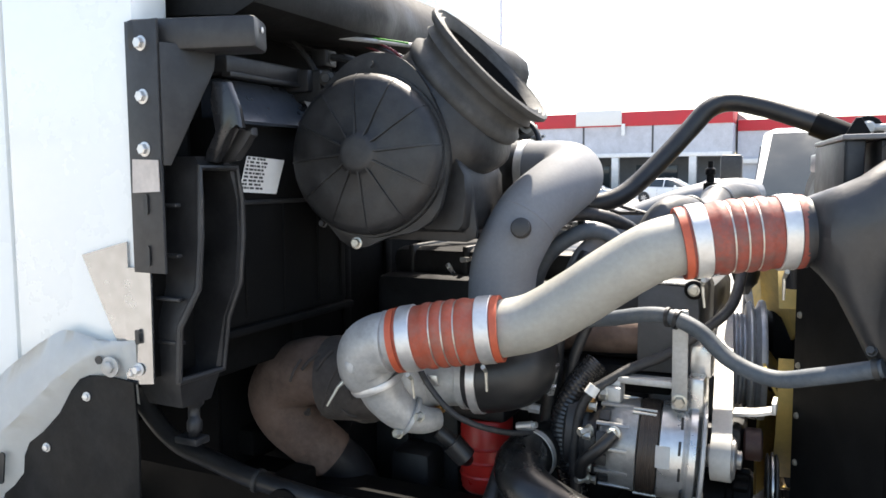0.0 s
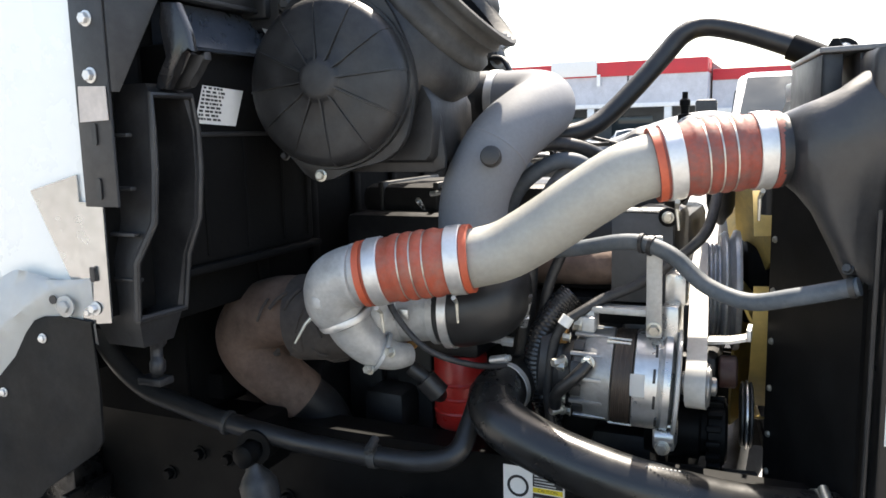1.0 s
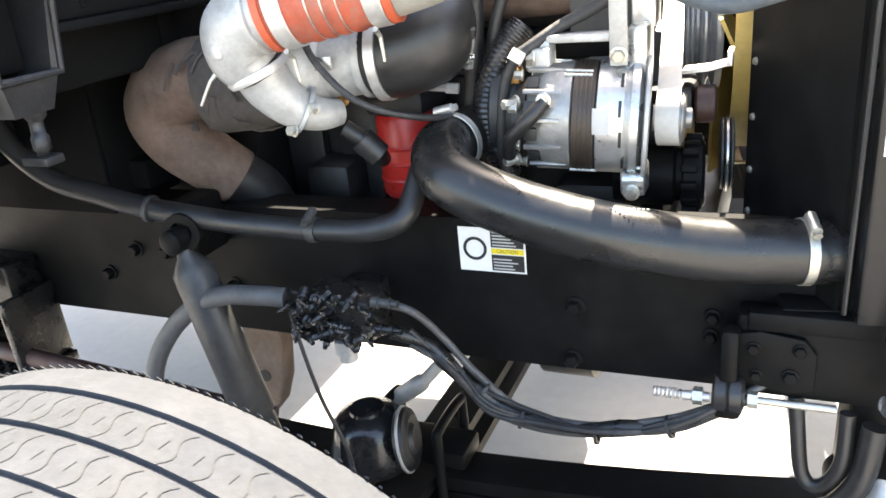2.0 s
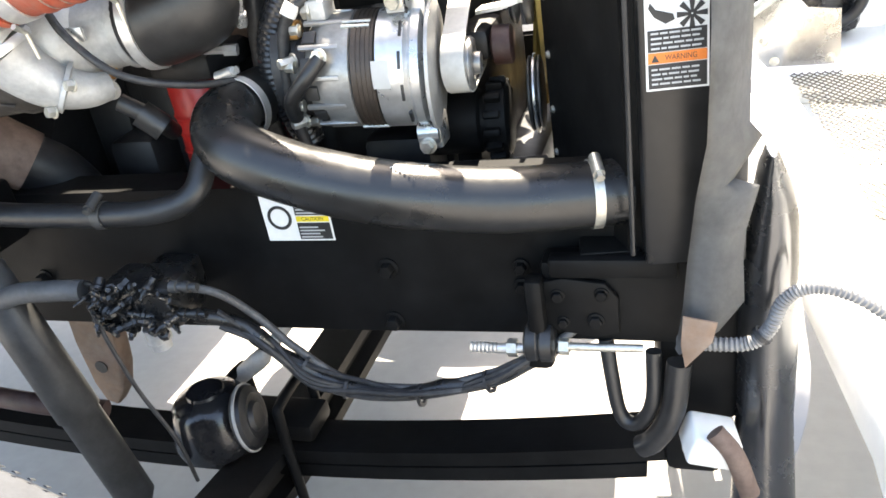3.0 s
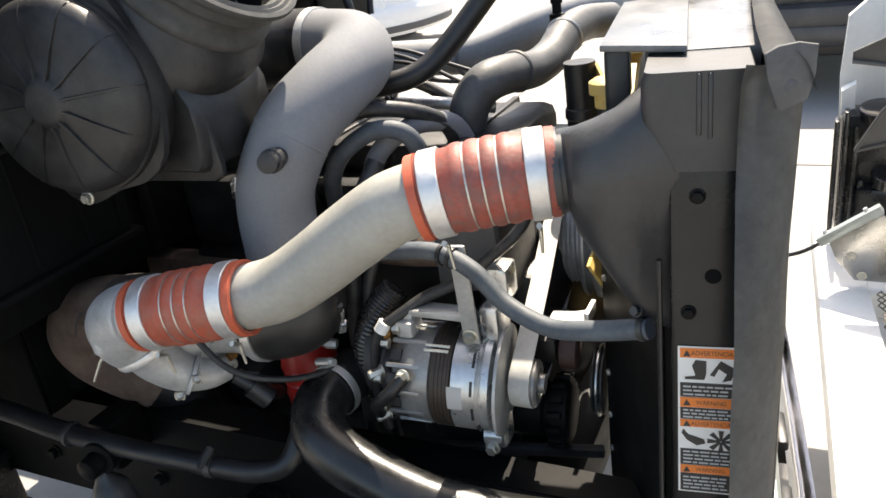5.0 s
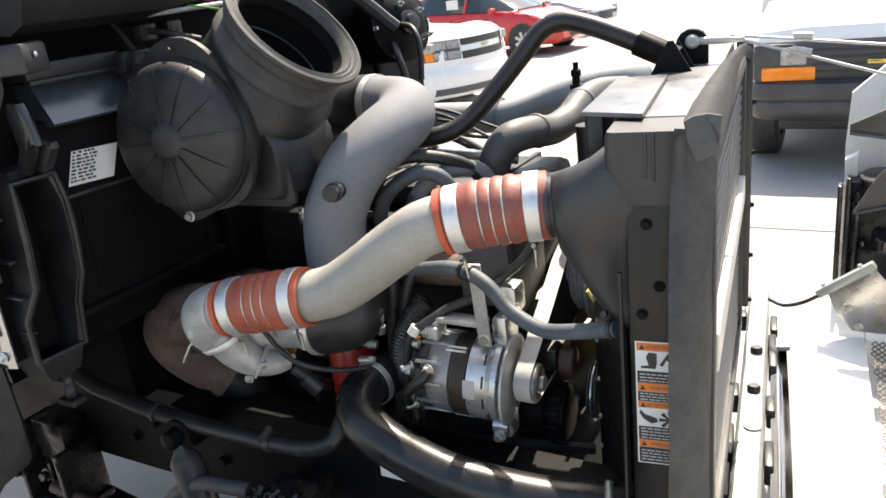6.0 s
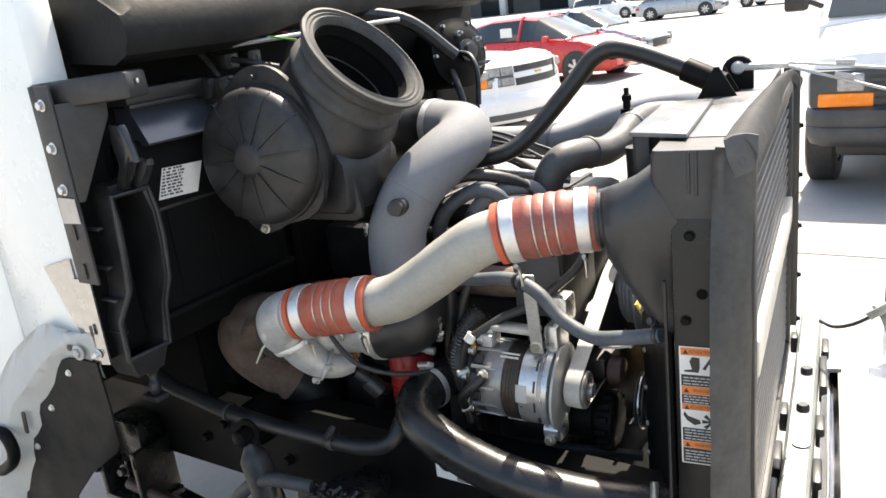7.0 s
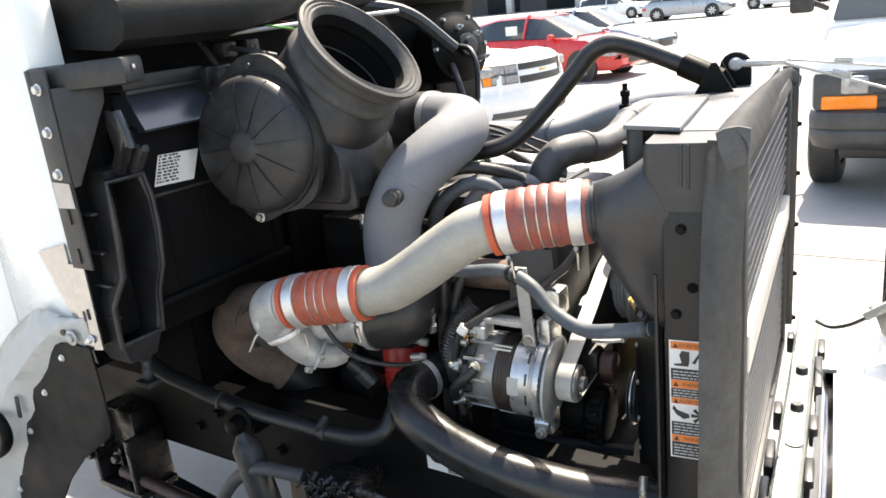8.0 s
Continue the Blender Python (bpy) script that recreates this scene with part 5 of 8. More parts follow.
# ---- intake pipe ----
intake = thing("intake_pipe", "matte grey air intake pipe with black sensor", "pipe")
bm = bmesh.new()
path, rs = tube_at([(0.112, 1.415, 1.275), (0.100, 1.424, 1.34), (0.100, 1.430, 1.41), (0.112, 1.440, 1.46), (0.140, 1.475, 1.525), (0.168, 1.545, 1.568), (0.174, 1.625, 1.592), (0.14, 1.685, 1.606), (0.06, 1.715, 1.609), (0.02, 1.722, 1.609)], [0.064] * 10, 8)
tube(bm, path, rs, 40)
part("bent_tube", bm, M_GREYPIPE, intake)
bm = bmesh.new()
i = 30
d = (path[i + 1] - path[i]).normalized()
lathe(bm, path[i], d, [(-0.003, 0.0638), (0, 0.0652), (0.003, 0.0638)], 40)
part("weld_bead", bm, M_GREYPIPE, intake)
sp = V(0.158, 1.372, 1.502)
sdir = V(0.28, -0.92, 0.12)
bm = bmesh.new()
solid_lathe(bm, sp + sdir * -0.03, sdir, [(0, 0.016), (0.02, 0.016), (0.022, 0.019), (0.034, 0.019), (0.036, 0.016), (0.05, 0.016), (0.052, 0.009)], 20)
part("sensor", bm, M_BLKPL, intake, "black plastic sensor")
bm = bmesh.new()
lathe(bm, (0.045, 1.718, 1.609), (1, -0.05, 0), [(-0.009, 0.064), (-0.009, 0.068), (0.009, 0.068), (0.009, 0.064)], 36, close=True)
part("steel_band", bm, M_STEEL, intake, "bright steel clamp band")
bm = bmesh.new()
path, rs = tube_at([(0.05, 1.72, 1.609), (0.0, 1.722, 1.609), (-0.06, 1.70, 1.606), (-0.10, 1.66, 1.60)], [0.066, 0.067, 0.07, 0.07], 6)
tube(bm, path, rs, 32)
part("rubber_cuff", bm, M_RUBBER, intake, "black rubber cuff")
seat(intake, (0.1, 1.43, 1.37))

# ---- air cleaner ----
air = thing("air_cleaner", "dusty black plastic air cleaner with ribbed cover and open rubber neck", "air cleaner")
CC = V(-0.090, 1.238, 1.636)
cn = V(0.12, -1.0, 0.05).normalized()
bm = bmesh.new()
solid_lathe(bm, CC, cn, [(-0.36, 0.110), (-0.34, 0.125), (-0.10, 0.142), (-0.045, 0.148), (-0.04, 0.150), (-0.02, 0.148)], 48)
body = part("body", bm, M_AIRBOX, air)
bm = bmesh.new()
R = 0.140
solid_lathe(bm, CC, cn, [(-0.022, R + 0.004), (-0.006, R + 0.003), (0.006, R - 0.004), (0.012, R - 0.014), (0.019, R - 0.06), (0.021, 0.040), (0.024, 0.036), (0.029, 0.032), (0.031, 0.024)], 64)
cover = part("cover", bm, M_AIRBOX, air, "ribbed round plastic cover")
cm = frame_of(cn)
for k in range(12):
    a = 2 * math.pi * k / 12 + 0.1
    u = cm @ V(math.cos(a), math.sin(a), 0)
    w = cn.cross(u)
    bm = bmesh.new()
    loops = []
    for r, h in ((0.032, 0.0275), (0.05, 0.0232), (0.08, 0.0210), (R - 0.018, 0.0142), (R - 0.006, 0.0065), (R + 0.003, -0.004), (R + 0.005, -0.02)):
        c = CC + u * r + cn * h
        loops.append([c - w * 0.0026 - cn * 0.004, c - w * 0.0014 + cn * 0.0018, c + w * 0.0014 + cn * 0.0018, c + w * 0.0026 - cn * 0.004])
    loft(bm, loops)
    part("rib", bm, M_AIRBOX, cover)
# flange round the cover with lobes
bm = bmesh.new()
fl = frame_of(cn, (0, 0, 1)).to_4x4()
fl.translation = CC - cn * 0.045
ring = []
for k in range(72):
    a = 2 * math.pi * k / 72
    r = 0.148
    p = V(math.cos(a), math.sin(a))
    up = (fl.to_3x3() @ V(p[0], p[1], 0))
    for dx, dz, s, wide in ((0.10, 1.0, 0.038, 5), (-0.19, -1.0, 0.026, 24), (0.72, -0.7, 0.020, 14)):
        t = V(dx, 0, dz).normalized()
        c = max(0.0, up.x * t.x + up.z * t.z)
        r += s * c ** wide
    ring.append((r * p[0], r * p[1]))
plate(bm, ring, 0.014, fl, 0.003)
part("flange", bm, M_AIRBOX, air)
bolt("bolt", CC + V(-0.028, 0.020, -0.160), cn, 0.008, 0.008, air, M_ZINC, 1.4)
bm = bmesh.new()
solid_lathe(bm, CC + V(0.003, 0.028, 0.160), cn, [(0, 0.006), (0.004, 0.006)], 14)
part("lug_hole", bm, M_INK, air)
bolt("bolt", CC + V(-0.095, 0.012, -0.125), cn, 0.006, 0.008, air, M_BLKPL, 1.4)
# squarish housing behind the cover
bm = bmesh.new()
sec = [(-0.115, 1.492), (0.060, 1.492), (0.070, 1.502), (0.076, 1.555), (0.074, 1.595), (0.055, 1.63), (0.02, 1.665), (-0.09, 1.70), (-0.17, 1.69), (-0.205, 1.63), (-0.18, 1.53)]
loft(bm, [[V(-0.06 + (x + 0.06) * k, y, 1.64 + (z - 1.64) * k) for x, z in sec] for y, k in ((1.325, 0.95), (1.333, 0.985), (1.44, 0.985), (1.52, 0.9))])
part("housing", bm, M_AIRBOX, air, angle=50)
bm = bmesh.new()
plate(bm, [(-0.10, 1.478), (0.062, 1.476), (0.080, 1.484), (0.082, 1.500), (0.070, 1.60), (0.02, 1.60), (-0.10, 1.52)], 0.012, basis((0, 1.350, 0), (1, 0.10, 0), (0, 0, 1)), 0.003)
foot = part("mount_foot", bm, M_AIRBOX, air)
bm = bmesh.new()
solid_lathe(bm, (0.055, 1.3425, 1.497), (0, -1, 0), [(0, 0.006), (0.0015, 0.006)], 14)
part("hole", bm, M_INK, foot)
# shoulder rising to the neck
RC = V(0.069, 1.445, 1.806)
rn = V(0.73, 0.05, 0.68).normalized()
bm = bmesh.new()
loops = []
for c, r in ((V(-0.060, 1.43, 1.515), 0.105), (V(-0.060, 1.43, 1.55), 0.115), (V(-0.060, 1.425, 1.605), 0.124)):
    m = frame_of(V(0.2, -0.08, 0.95).normalized())
    loops.append([c + m @ V(r * math.cos(a), r * math.sin(a), 0) for a in (2 * math.pi * k / 40 for k in range(40))])
for t in range(9):
    s = t / 8
    c = V(-0.06, 1.415, 1.645) * (1 - s) + (RC - rn * 0.075) * s
    dirn = (V(0.35, -0.1, 0.93) * (1 - s) + rn * s).normalized()
    m = frame_of(dirn)
    r = 0.134 * (1 - s) + 0.129 * s + 0.012 * math.sin(math.pi * s)
    loops.append([c + m @ V(r * math.cos(a), r * math.sin(a), 0) for a in (2 * math.pi * k / 40 for k in range(40))])
loft(bm, loops, caps=False)
part("shoulder", bm, M_AIRBOX, air)
bm = bmesh.new()
lathe(bm, RC, rn, [(-0.09, 0.10), (-0.085, 0.130), (-0.075, 0.136), (-0.062, 0.136), (-0.055, 0.126), (-0.045, 0.122), (-0.036, 0.128), (-0.030, 0.134), (-0.022, 0.128), (-0.014, 0.130), (-0.010, 0.142), (-0.003, 0.148), (0.004, 0.147), (0.006, 0.140), (0.001, 0.136), (0.004, 0.131), (0.0, 0.127), (0.003, 0.122), (-0.004, 0.116), (-0.012, 0.112)], 64)
neck = part("rubber_neck", bm, M_NECK, air, "weathered ribbed rubber neck ring, open", angle=60)
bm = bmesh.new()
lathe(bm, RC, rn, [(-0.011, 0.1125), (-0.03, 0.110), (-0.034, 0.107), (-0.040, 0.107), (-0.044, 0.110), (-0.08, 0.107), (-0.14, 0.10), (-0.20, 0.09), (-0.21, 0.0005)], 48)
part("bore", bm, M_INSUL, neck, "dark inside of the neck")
seat(air, CC + V(0, 0.2, -0.16))
# ---- radiator and charge air cooler ----
YAW = radians(8)
FU, FV = V(math.cos(YAW), math.sin(YAW), 0), V(-math.sin(YAW), math.cos(YAW), 0)
FM = Matrix((FU, FV, V(0, 0, 1))).transposed().to_4x4()
FM.translation = V(0.80, 1.262, 0)
def F(u, v, z):
    return FM @ V(u, v, z)
# the screen stands slightly askew before the core
FS = FM @ Matrix.Translation((0.085, 0.02, 0)) @ pose(0, 0, 0, 0, 0, -1.3) @ Matrix.Translation((-0.085, -0.02, 0))

rad = thing("radiator", "black radiator and cooler stack with side post and rubber seal", "radiator")
bm = bmesh.new()
box(bm, (-0.05, 0.07, 0.86), (0.055, 1.0, 1.585), 0.006, FM)
part("core", bm, M_FRAME, rad)
bm = bmesh.new()
box(bm, (-0.038, 0.014, 0.875), (0.050, 0.058, 1.545), 0.006, FM)
post = part("side_post", bm, M_POST, rad, "black painted side post")
for u, z in ((-0.009, 1.507), (0.036, 1.508), (-0.018, 1.365)):
    bolt("bolt", F(u, 0.014, z), -FV, 0.007, 0.006, post, M_FRAME, 1.25)
bm = bmesh.new()
solid_lathe(bm, F(0.008, 0.0132, 1.411), -FV, [(0, 0.009), (0.0006, 0.0085)], 20)
part("hole", bm, M_INSUL, post, "dark drilled hole")
bm = bmesh.new()
a, b = V(0.612, 1.555, 0), V(0.742, 1.318, 0)
for (z0, z1) in ((0.86, 1.50),):
    nrm = (b - a).cross(V(0, 0, 1)).normalized() * 0.006
    loft(bm, [[a + V(0, 0, z), b + V(0, 0, z), b + nrm + V(0, 0, z), a + nrm + V(0, 0, z)] for z in (z0, z1)])
bm2 = bmesh.new()
loft(bm2, [[a + V(-0.004, 0, z), a + V(0.004, 0, z), a + V(0.004, 0.02, z), a + V(-0.004, 0.02, z)] for z in (0.88, 1.50)])
part("shroud_edge", bm2, M_CAST, rad, "worn bare shroud edge")
shroud = part("shroud_side", bm, M_FRAME, rad, "black fan shroud side panel")
for z in (0.93, 1.0, 1.085, 1.17, 1.26, 1.35):
    bolt("rivet", a * 0.94 + b * 0.06 + V(0, 0, z) + nrm, nrm, 0.005, 0.003, shroud, M_ZINC, 1.2)
bm = bmesh.new()
tube(bm, [F(-0.052, 0.020, 0.89), F(-0.050, 0.018, 1.20), F(-0.050, 0.016, 1.43)], 0.0035, 8)
part("post_edge", bm, M_RUBBER, rad)
bm = bmesh.new()
box(bm, (-0.12, 0.06, 0.845), (-0.04, 1.0, 0.875), 0.005, FM)
part("shroud_floor", bm, M_FRAME, rad)
bm = bmesh.new()
box(bm, (0, -0.009, -0.009), (0.44, 0.009, 0.009), 0.003, basis((0.185, 1.40, 0.955), (0.425, 0.15, -0.045), (0, 1, 0)))
part("lower_bar", bm, M_DARKSTEEL, rad, "dark grey steel bar")
bm = bmesh.new()
# shroud face with a round opening for the fan
n = 48
fc = FM.inverted() @ V(0.60, 1.84, 1.18)
outer_r, pts_o, pts_i = 0.36, [], []
for k in range(n):
    a = 2 * math.pi * k / n
    c, s = math.cos(a), math.sin(a)
    t = min(0.46 / max(abs(c), 1e-4), 0.38 / max(abs(s), 1e-4))
    pts_o.append(V(-0.055, fc.y + c * t, 1.22 + s * t))
    pts_i.append(V(-0.10, fc.y + c * outer_r, 1.18 + s * outer_r))
o = [bm.verts.new(FM @ p) for p in pts_o]
i2 = [bm.verts.new(FM @ p) for p in pts_i]
for k in range(n):
    bm.faces.new((o[k], o[(k + 1) % n], i2[(k + 1) % n], i2[k]))
bmesh.ops.solidify(bm, geom=bm.faces[:], thickness=0.004)
part("fan_shroud", bm, M_BLKPL, rad)

# cooler tank with its round neck
bm = bmesh.new()
neck0, neckd = V(0.615, 1.333, 1.509), V(0.95, 0.30, 0.06).normalized()
def ring_loop(c, d, hy, hz, p, dz=0.0, n=40):
    m = frame_of(d)
    out = []
    for k in range(n):
        a = 2 * math.pi * k / n
        ca, sa = math.cos(a), math.sin(a)
        x = math.copysign(abs(ca) ** p, ca) * hy
        y = math.copysign(abs(sa) ** p, sa) * hz
        out.append(Vector(c) + m @ V(x, y, 0) + V(0, 0, dz))
    return out
loops = [ring_loop(neck0 - neckd * 0.02, neckd, 0.050, 0.050, 1.0), ring_loop(neck0 + neckd * 0.012, neckd, 0.0515, 0.0515, 1.0)]
loops += [ring_loop(F(-0.145, 0.072, 1.508), V(0.97, 0.2, 0), 0.055, 0.063, 0.95), ring_loop(F(-0.125, 0.070, 1.499), V(0.99, 0.14, 0), 0.058, 0.080, 0.85), ring_loop(F(-0.098, 0.082, 1.480), V(0.99, 0.14, 0), 0.060, 0.112, 0.7), ring_loop(F(-0.068, 0.105, 1.462), V(0.99, 0.14, 0), 0.060, 0.152, 0.55), ring_loop(F(-0.02, 0.115, 1.458), V(0.99, 0.14, 0), 0.060, 0.164, 0.45)]
loft(bm, loops)
for v_ in bm.verts:
    p = FM.inverted() @ v_.co
    v_.co -= FV * 0.040 * min(1.0, max(0.0, (p.z - 1.42) / 0.10)) * min(1.0, max(0.0, (p.x + 0.13) / 0.06))
tank = part("cooler_tank", bm, M_TANK, rad, "black cast cooler tank with neck")
bm = bmesh.new()
lathe(bm, neck0, neckd, [(-0.002, 0.052), (-0.002, 0.0545), (0.006, 0.0545), (0.006, 0.052)], 40, close=True)
part("neck_bead", bm, M_TANK, tank)
bm = bmesh.new()
loft(bm, [[F(u, v, z) for u, v in rounded_rect((x0 + x1) / 2, 0.066, (x1 - x0) / 2, 0.054, 0.012)] for z, x0, x1 in ((1.535, -0.040, 0.050), (1.560, -0.052, 0.050), (1.590, -0.066, 0.050), (1.632, -0.066, 0.048), (1.641, -0.062, 0.044))])
cap = part("tank_cap", bm, M_TANK, rad, "dusty black upper tank corner")
for u, zb in ((-0.008, 1.574), (0.003, 1.570)):
    bm = bmesh.new()
    box(bm, (u - 0.0025, 0.0095, zb), (u + 0.0025, 0.020, 1.639), 0.002, FM)
    part("rib", bm, M_TANK, cap)
# both top plates wear the colour that holds the sun glare
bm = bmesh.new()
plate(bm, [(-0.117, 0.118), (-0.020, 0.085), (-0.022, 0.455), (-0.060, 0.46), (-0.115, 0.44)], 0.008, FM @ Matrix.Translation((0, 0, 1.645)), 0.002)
part("left_top_plate", bm, M_TOPGLARE, rad)
bm = bmesh.new()
box(bm, (-0.113, 0.122, 1.52), (-0.106, 0.44, 1.644), 0.002, FM)
box(bm, (-0.113, 0.122, 1.52), (-0.085, 0.130, 1.644), 0.002, FM)
box(bm, (-0.066, 0.112, 1.52), (-0.052, 0.30, 1.644), 0.003, FM)
part("mount_box", bm, M_BLKPL, rad)
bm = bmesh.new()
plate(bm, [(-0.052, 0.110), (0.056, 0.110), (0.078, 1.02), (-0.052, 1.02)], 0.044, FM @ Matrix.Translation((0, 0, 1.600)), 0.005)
part("top_cover", bm, M_TOPGLARE, rad, "dusty black radiator top cover, sun glare put into its colour")
# rubber flap folded over the near corner
bm = bmesh.new()
plate(bm, [(0.0, 1.664), (0.004, 1.640), (0.012, 1.612), (0.017, 1.609), (0.040, 1.618), (0.046, 1.640), (0.047, 1.668), (0.030, 1.672), (0.012, 1.670)], 0.005, basis(F(0.047, -0.034, 0), FU * 0.98 + FV * 0.2, (0, 0, 1)), 0.002)
fold = part("corner_flap", bm, M_FLAP, rad, "grey rubber corner flap")
bm = bmesh.new()
solid_lathe(bm, F(0.072, -0.0345, 1.632), -FV, [(0, 0.0065), (0.0012, 0.005)], 16)
part("rivet", bm, M_FLAP, fold)
# front flange and screen
bm = bmesh.new()
box(bm, (0.055, 0.02, 0.87), (0.085, 0.06, 1.62), 0.004, FS)
box(bm, (0.055, 0.98, 0.87), (0.085, 1.02, 1.60), 0.004, FS)
box(bm, (0.055, 0.06, 1.585), (0.085, 0.98, 1.625), 0.004, FS)
box(bm, (0.055, 0.06, 0.87), (0.085, 0.98, 0.90), 0.004, FS)
part("front_frame", bm, M_BLKPLD, rad)
bm = bmesh.new()
box(bm, (0.060, 1.022, 0.93), (0.100, 1.038, 1.640), 0.004, FS)
far_edge = part("far_flange", bm, M_RUBBER, rad, "black rubber far edge flange")
for z in (0.95, 1.08, 1.22, 1.36, 1.49):
    bolt("bolt", FS @ V(0.100, 1.031, z), FU, 0.006, 0.007, far_edge, M_FRAME, 1.4)
bm = bmesh.new()
box(bm, (0.056, 0.062, 1.248), (0.088, 0.978, 1.315), 0.004, FS)
part("mid_bar", bm, M_DUSTBAR, rad, "pale dusty cross bar")
bm = bmesh.new()
box(bm, (0.0555, 0.062, 0.90), (0.058, 0.978, 1.585), 0, FS)
part("core_face", bm, M_INSUL, rad, "black cooler core behind the screen")
for k in range(27):
    z = 0.915 + k * 0.0248
    if 1.235 < z < 1.32:
        continue
    bm = bmesh.new()
    box(bm, (0.070, 0.062, z), (0.076, 0.978, z + 0.0075), 0, FS)
    part("fin", bm, M_SLAT, rad, smooth=False)
# rubber seal flap with notched edge
bm = bmesh.new()
rows = []
zs = [0.775, 0.80, 0.84, 0.90, 0.93, 0.985, 0.996, 1.045, 1.063, 1.12, 1.19, 1.27, 1.36, 1.44, 1.52, 1.58, 1.63, 1.65]
left = [-0.008, -0.004, 0.002, 0.008, 0.012, 0.016, 0.017, 0.022, 0.024, 0.025, 0.027, 0.026, 0.028, 0.027, 0.027, 0.028, 0.030, 0.034]
right = [0.0, 0.045, 0.075, 0.074, 0.077, 0.092, 0.064, 0.094, 0.080, 0.079, 0.080, 0.081, 0.083, 0.081, 0.084, 0.086, 0.088, 0.086]
for z, l, r in zip(zs, left, right):
    row = []
    for k in range(7):
        t = k / 6
        low = max(0.0, (1.05 - z)) * 0.16
        lift = 0.058 * min(1.0, max(0.10, (1.60 - z) / 0.24)) * min(1.0, max(0.30, (z - 0.88) / 0.20))
        v = -0.002 - 0.006 * (1 - t) - lift * (1 - t) - 0.012 * math.sin(t * math.pi) - low * t * 0.6 + 0.003 * math.sin(z * 21)
        row.append(bm.verts.new(F(l + (r - l) * t, v, z)))
    rows.append(row)
for a, b in zip(rows, rows[1:]):
    for k in range(6):
        bm.faces.new((a[k], a[k + 1], b[k + 1], b[k]))
bmesh.ops.solidify(bm, geom=bm.faces[:], thickness=0.006)
part("rubber_seal", bm, M_RUBGREY, rad, "weathered grey rubber seal flap with cut edge", angle=60)
bm = bmesh.new()
rows = []
for v, ui, zi, um, zm, ul, zl in ((-0.034, 0.047, 1.664, 0.078, 1.676, 0.094, 1.624), (0.10, 0.049, 1.662, 0.080, 1.671, 0.095, 1.628), (0.30, 0.056, 1.659, 0.083, 1.667, 0.096, 1.624), (0.50, 0.066, 1.656, 0.086, 1.661, 0.097, 1.626), (0.70, 0.078, 1.652, 0.092, 1.655, 0.099, 1.616), (0.88, 0.092, 1.648, 0.100, 1.648, 0.103, 1.612), (0.98, 0.102, 1.640, 0.108, 1.638, 0.108, 1.604), (1.05, 0.122, 1.612, 0.126, 1.606, 0.122, 1.578)):
    row = []
    for k in range(9):
        t = k / 8
        u = ui * (1 - t) ** 2 + 2 * um * 1.06 * t * (1 - t) + ul * t * t
        z = zi * (1 - t) ** 2 + 2 * (zm + 0.006) * t * (1 - t) + zl * t * t
        row.append(bm.verts.new(F(u, v, z + 0.003 * math.sin(v * 31 + 2 * t) * t)))
    rows.append(row)
for a, b in zip(rows, rows[1:]):
    for k in range(8):
        bm.faces.new((a[k], a[k + 1], b[k + 1], b[k]))
bmesh.ops.solidify(bm, geom=bm.faces[:], thickness=0.005)
part("top_seal", bm, M_FLAP, rad, "grey rubber seal folded over the top edge")
bm = bmesh.new()
plate(bm, [(0.806, 0.842), (0.846, 0.834), (0.840, 0.805), (0.808, 0.765), (0.803, 0.80)], 0.003, basis((0, 1.210, 0), (1, 0, 0), (0, 0, 1)), 0.001)
part("torn_corner", bm, M_TAN, rad, "tan worn corner of the seal")
seat(rad, F(0, 0.5, 0.85))

# warning label on the post
warn = thing("warning_label", "tall orange, white and black fan warning label in two languages", "sticker")
lm = basis(F(-0.030, 0.0128, 1.104), FU, (0, 0, 1))
W, HH = 0.068, 0.216
S("sheet", rect(0, 0, W, HH), 0, lm, M_PAPER, warn)
for z0, z1, m in ((0.201, 0.214, M_ORANGE), (0.131, 0.145, M_ORANGE), (0.102, 0.1125, M_ORANGE), (0.031, 0.043, M_ORANGE), (0.146, 0.166, M_INK), (0.1135, 0.130, M_INK), (0.044, 0.068, M_INK), (0.0025, 0.030, M_INK)):
    S("colour_band" if m is M_ORANGE else "dark_band", rect(0.0025, z0, W - 0.0025, z1), 0.0009, lm, m, warn)
for z, word in ((0.2075, "ADVERTENCIA"), (0.138, "WARNING"), (0.107, "ADVERTENCIA"), (0.037, "WARNING")):
    text_mesh("heading", word, 0.0088, lm @ Matrix.Translation((W / 2 + 0.004, z, 0.0018)), M_INK, warn, 0.046 if word[0] == "A" else 0.034)
    S("triangle", [(0.006, z - 0.004), (0.0145, z - 0.004), (0.01, z + 0.0042)], 0.0018, lm, M_INK, warn)
rnd = random.Random(2)
for z in (0.150, 0.1555, 0.161, 0.117, 0.122, 0.127, 0.048, 0.0535, 0.059, 0.0645, 0.008, 0.0135, 0.019, 0.0245):
    x = 0.006
    while x < 0.056:
        w = rnd.uniform(0.004, 0.012)
        S("print_line", rect(x, z - 0.0009, min(x + w, 0.062), z + 0.0011), 0.0018, lm, M_INKGREY, warn)
        x += w + 0.0018
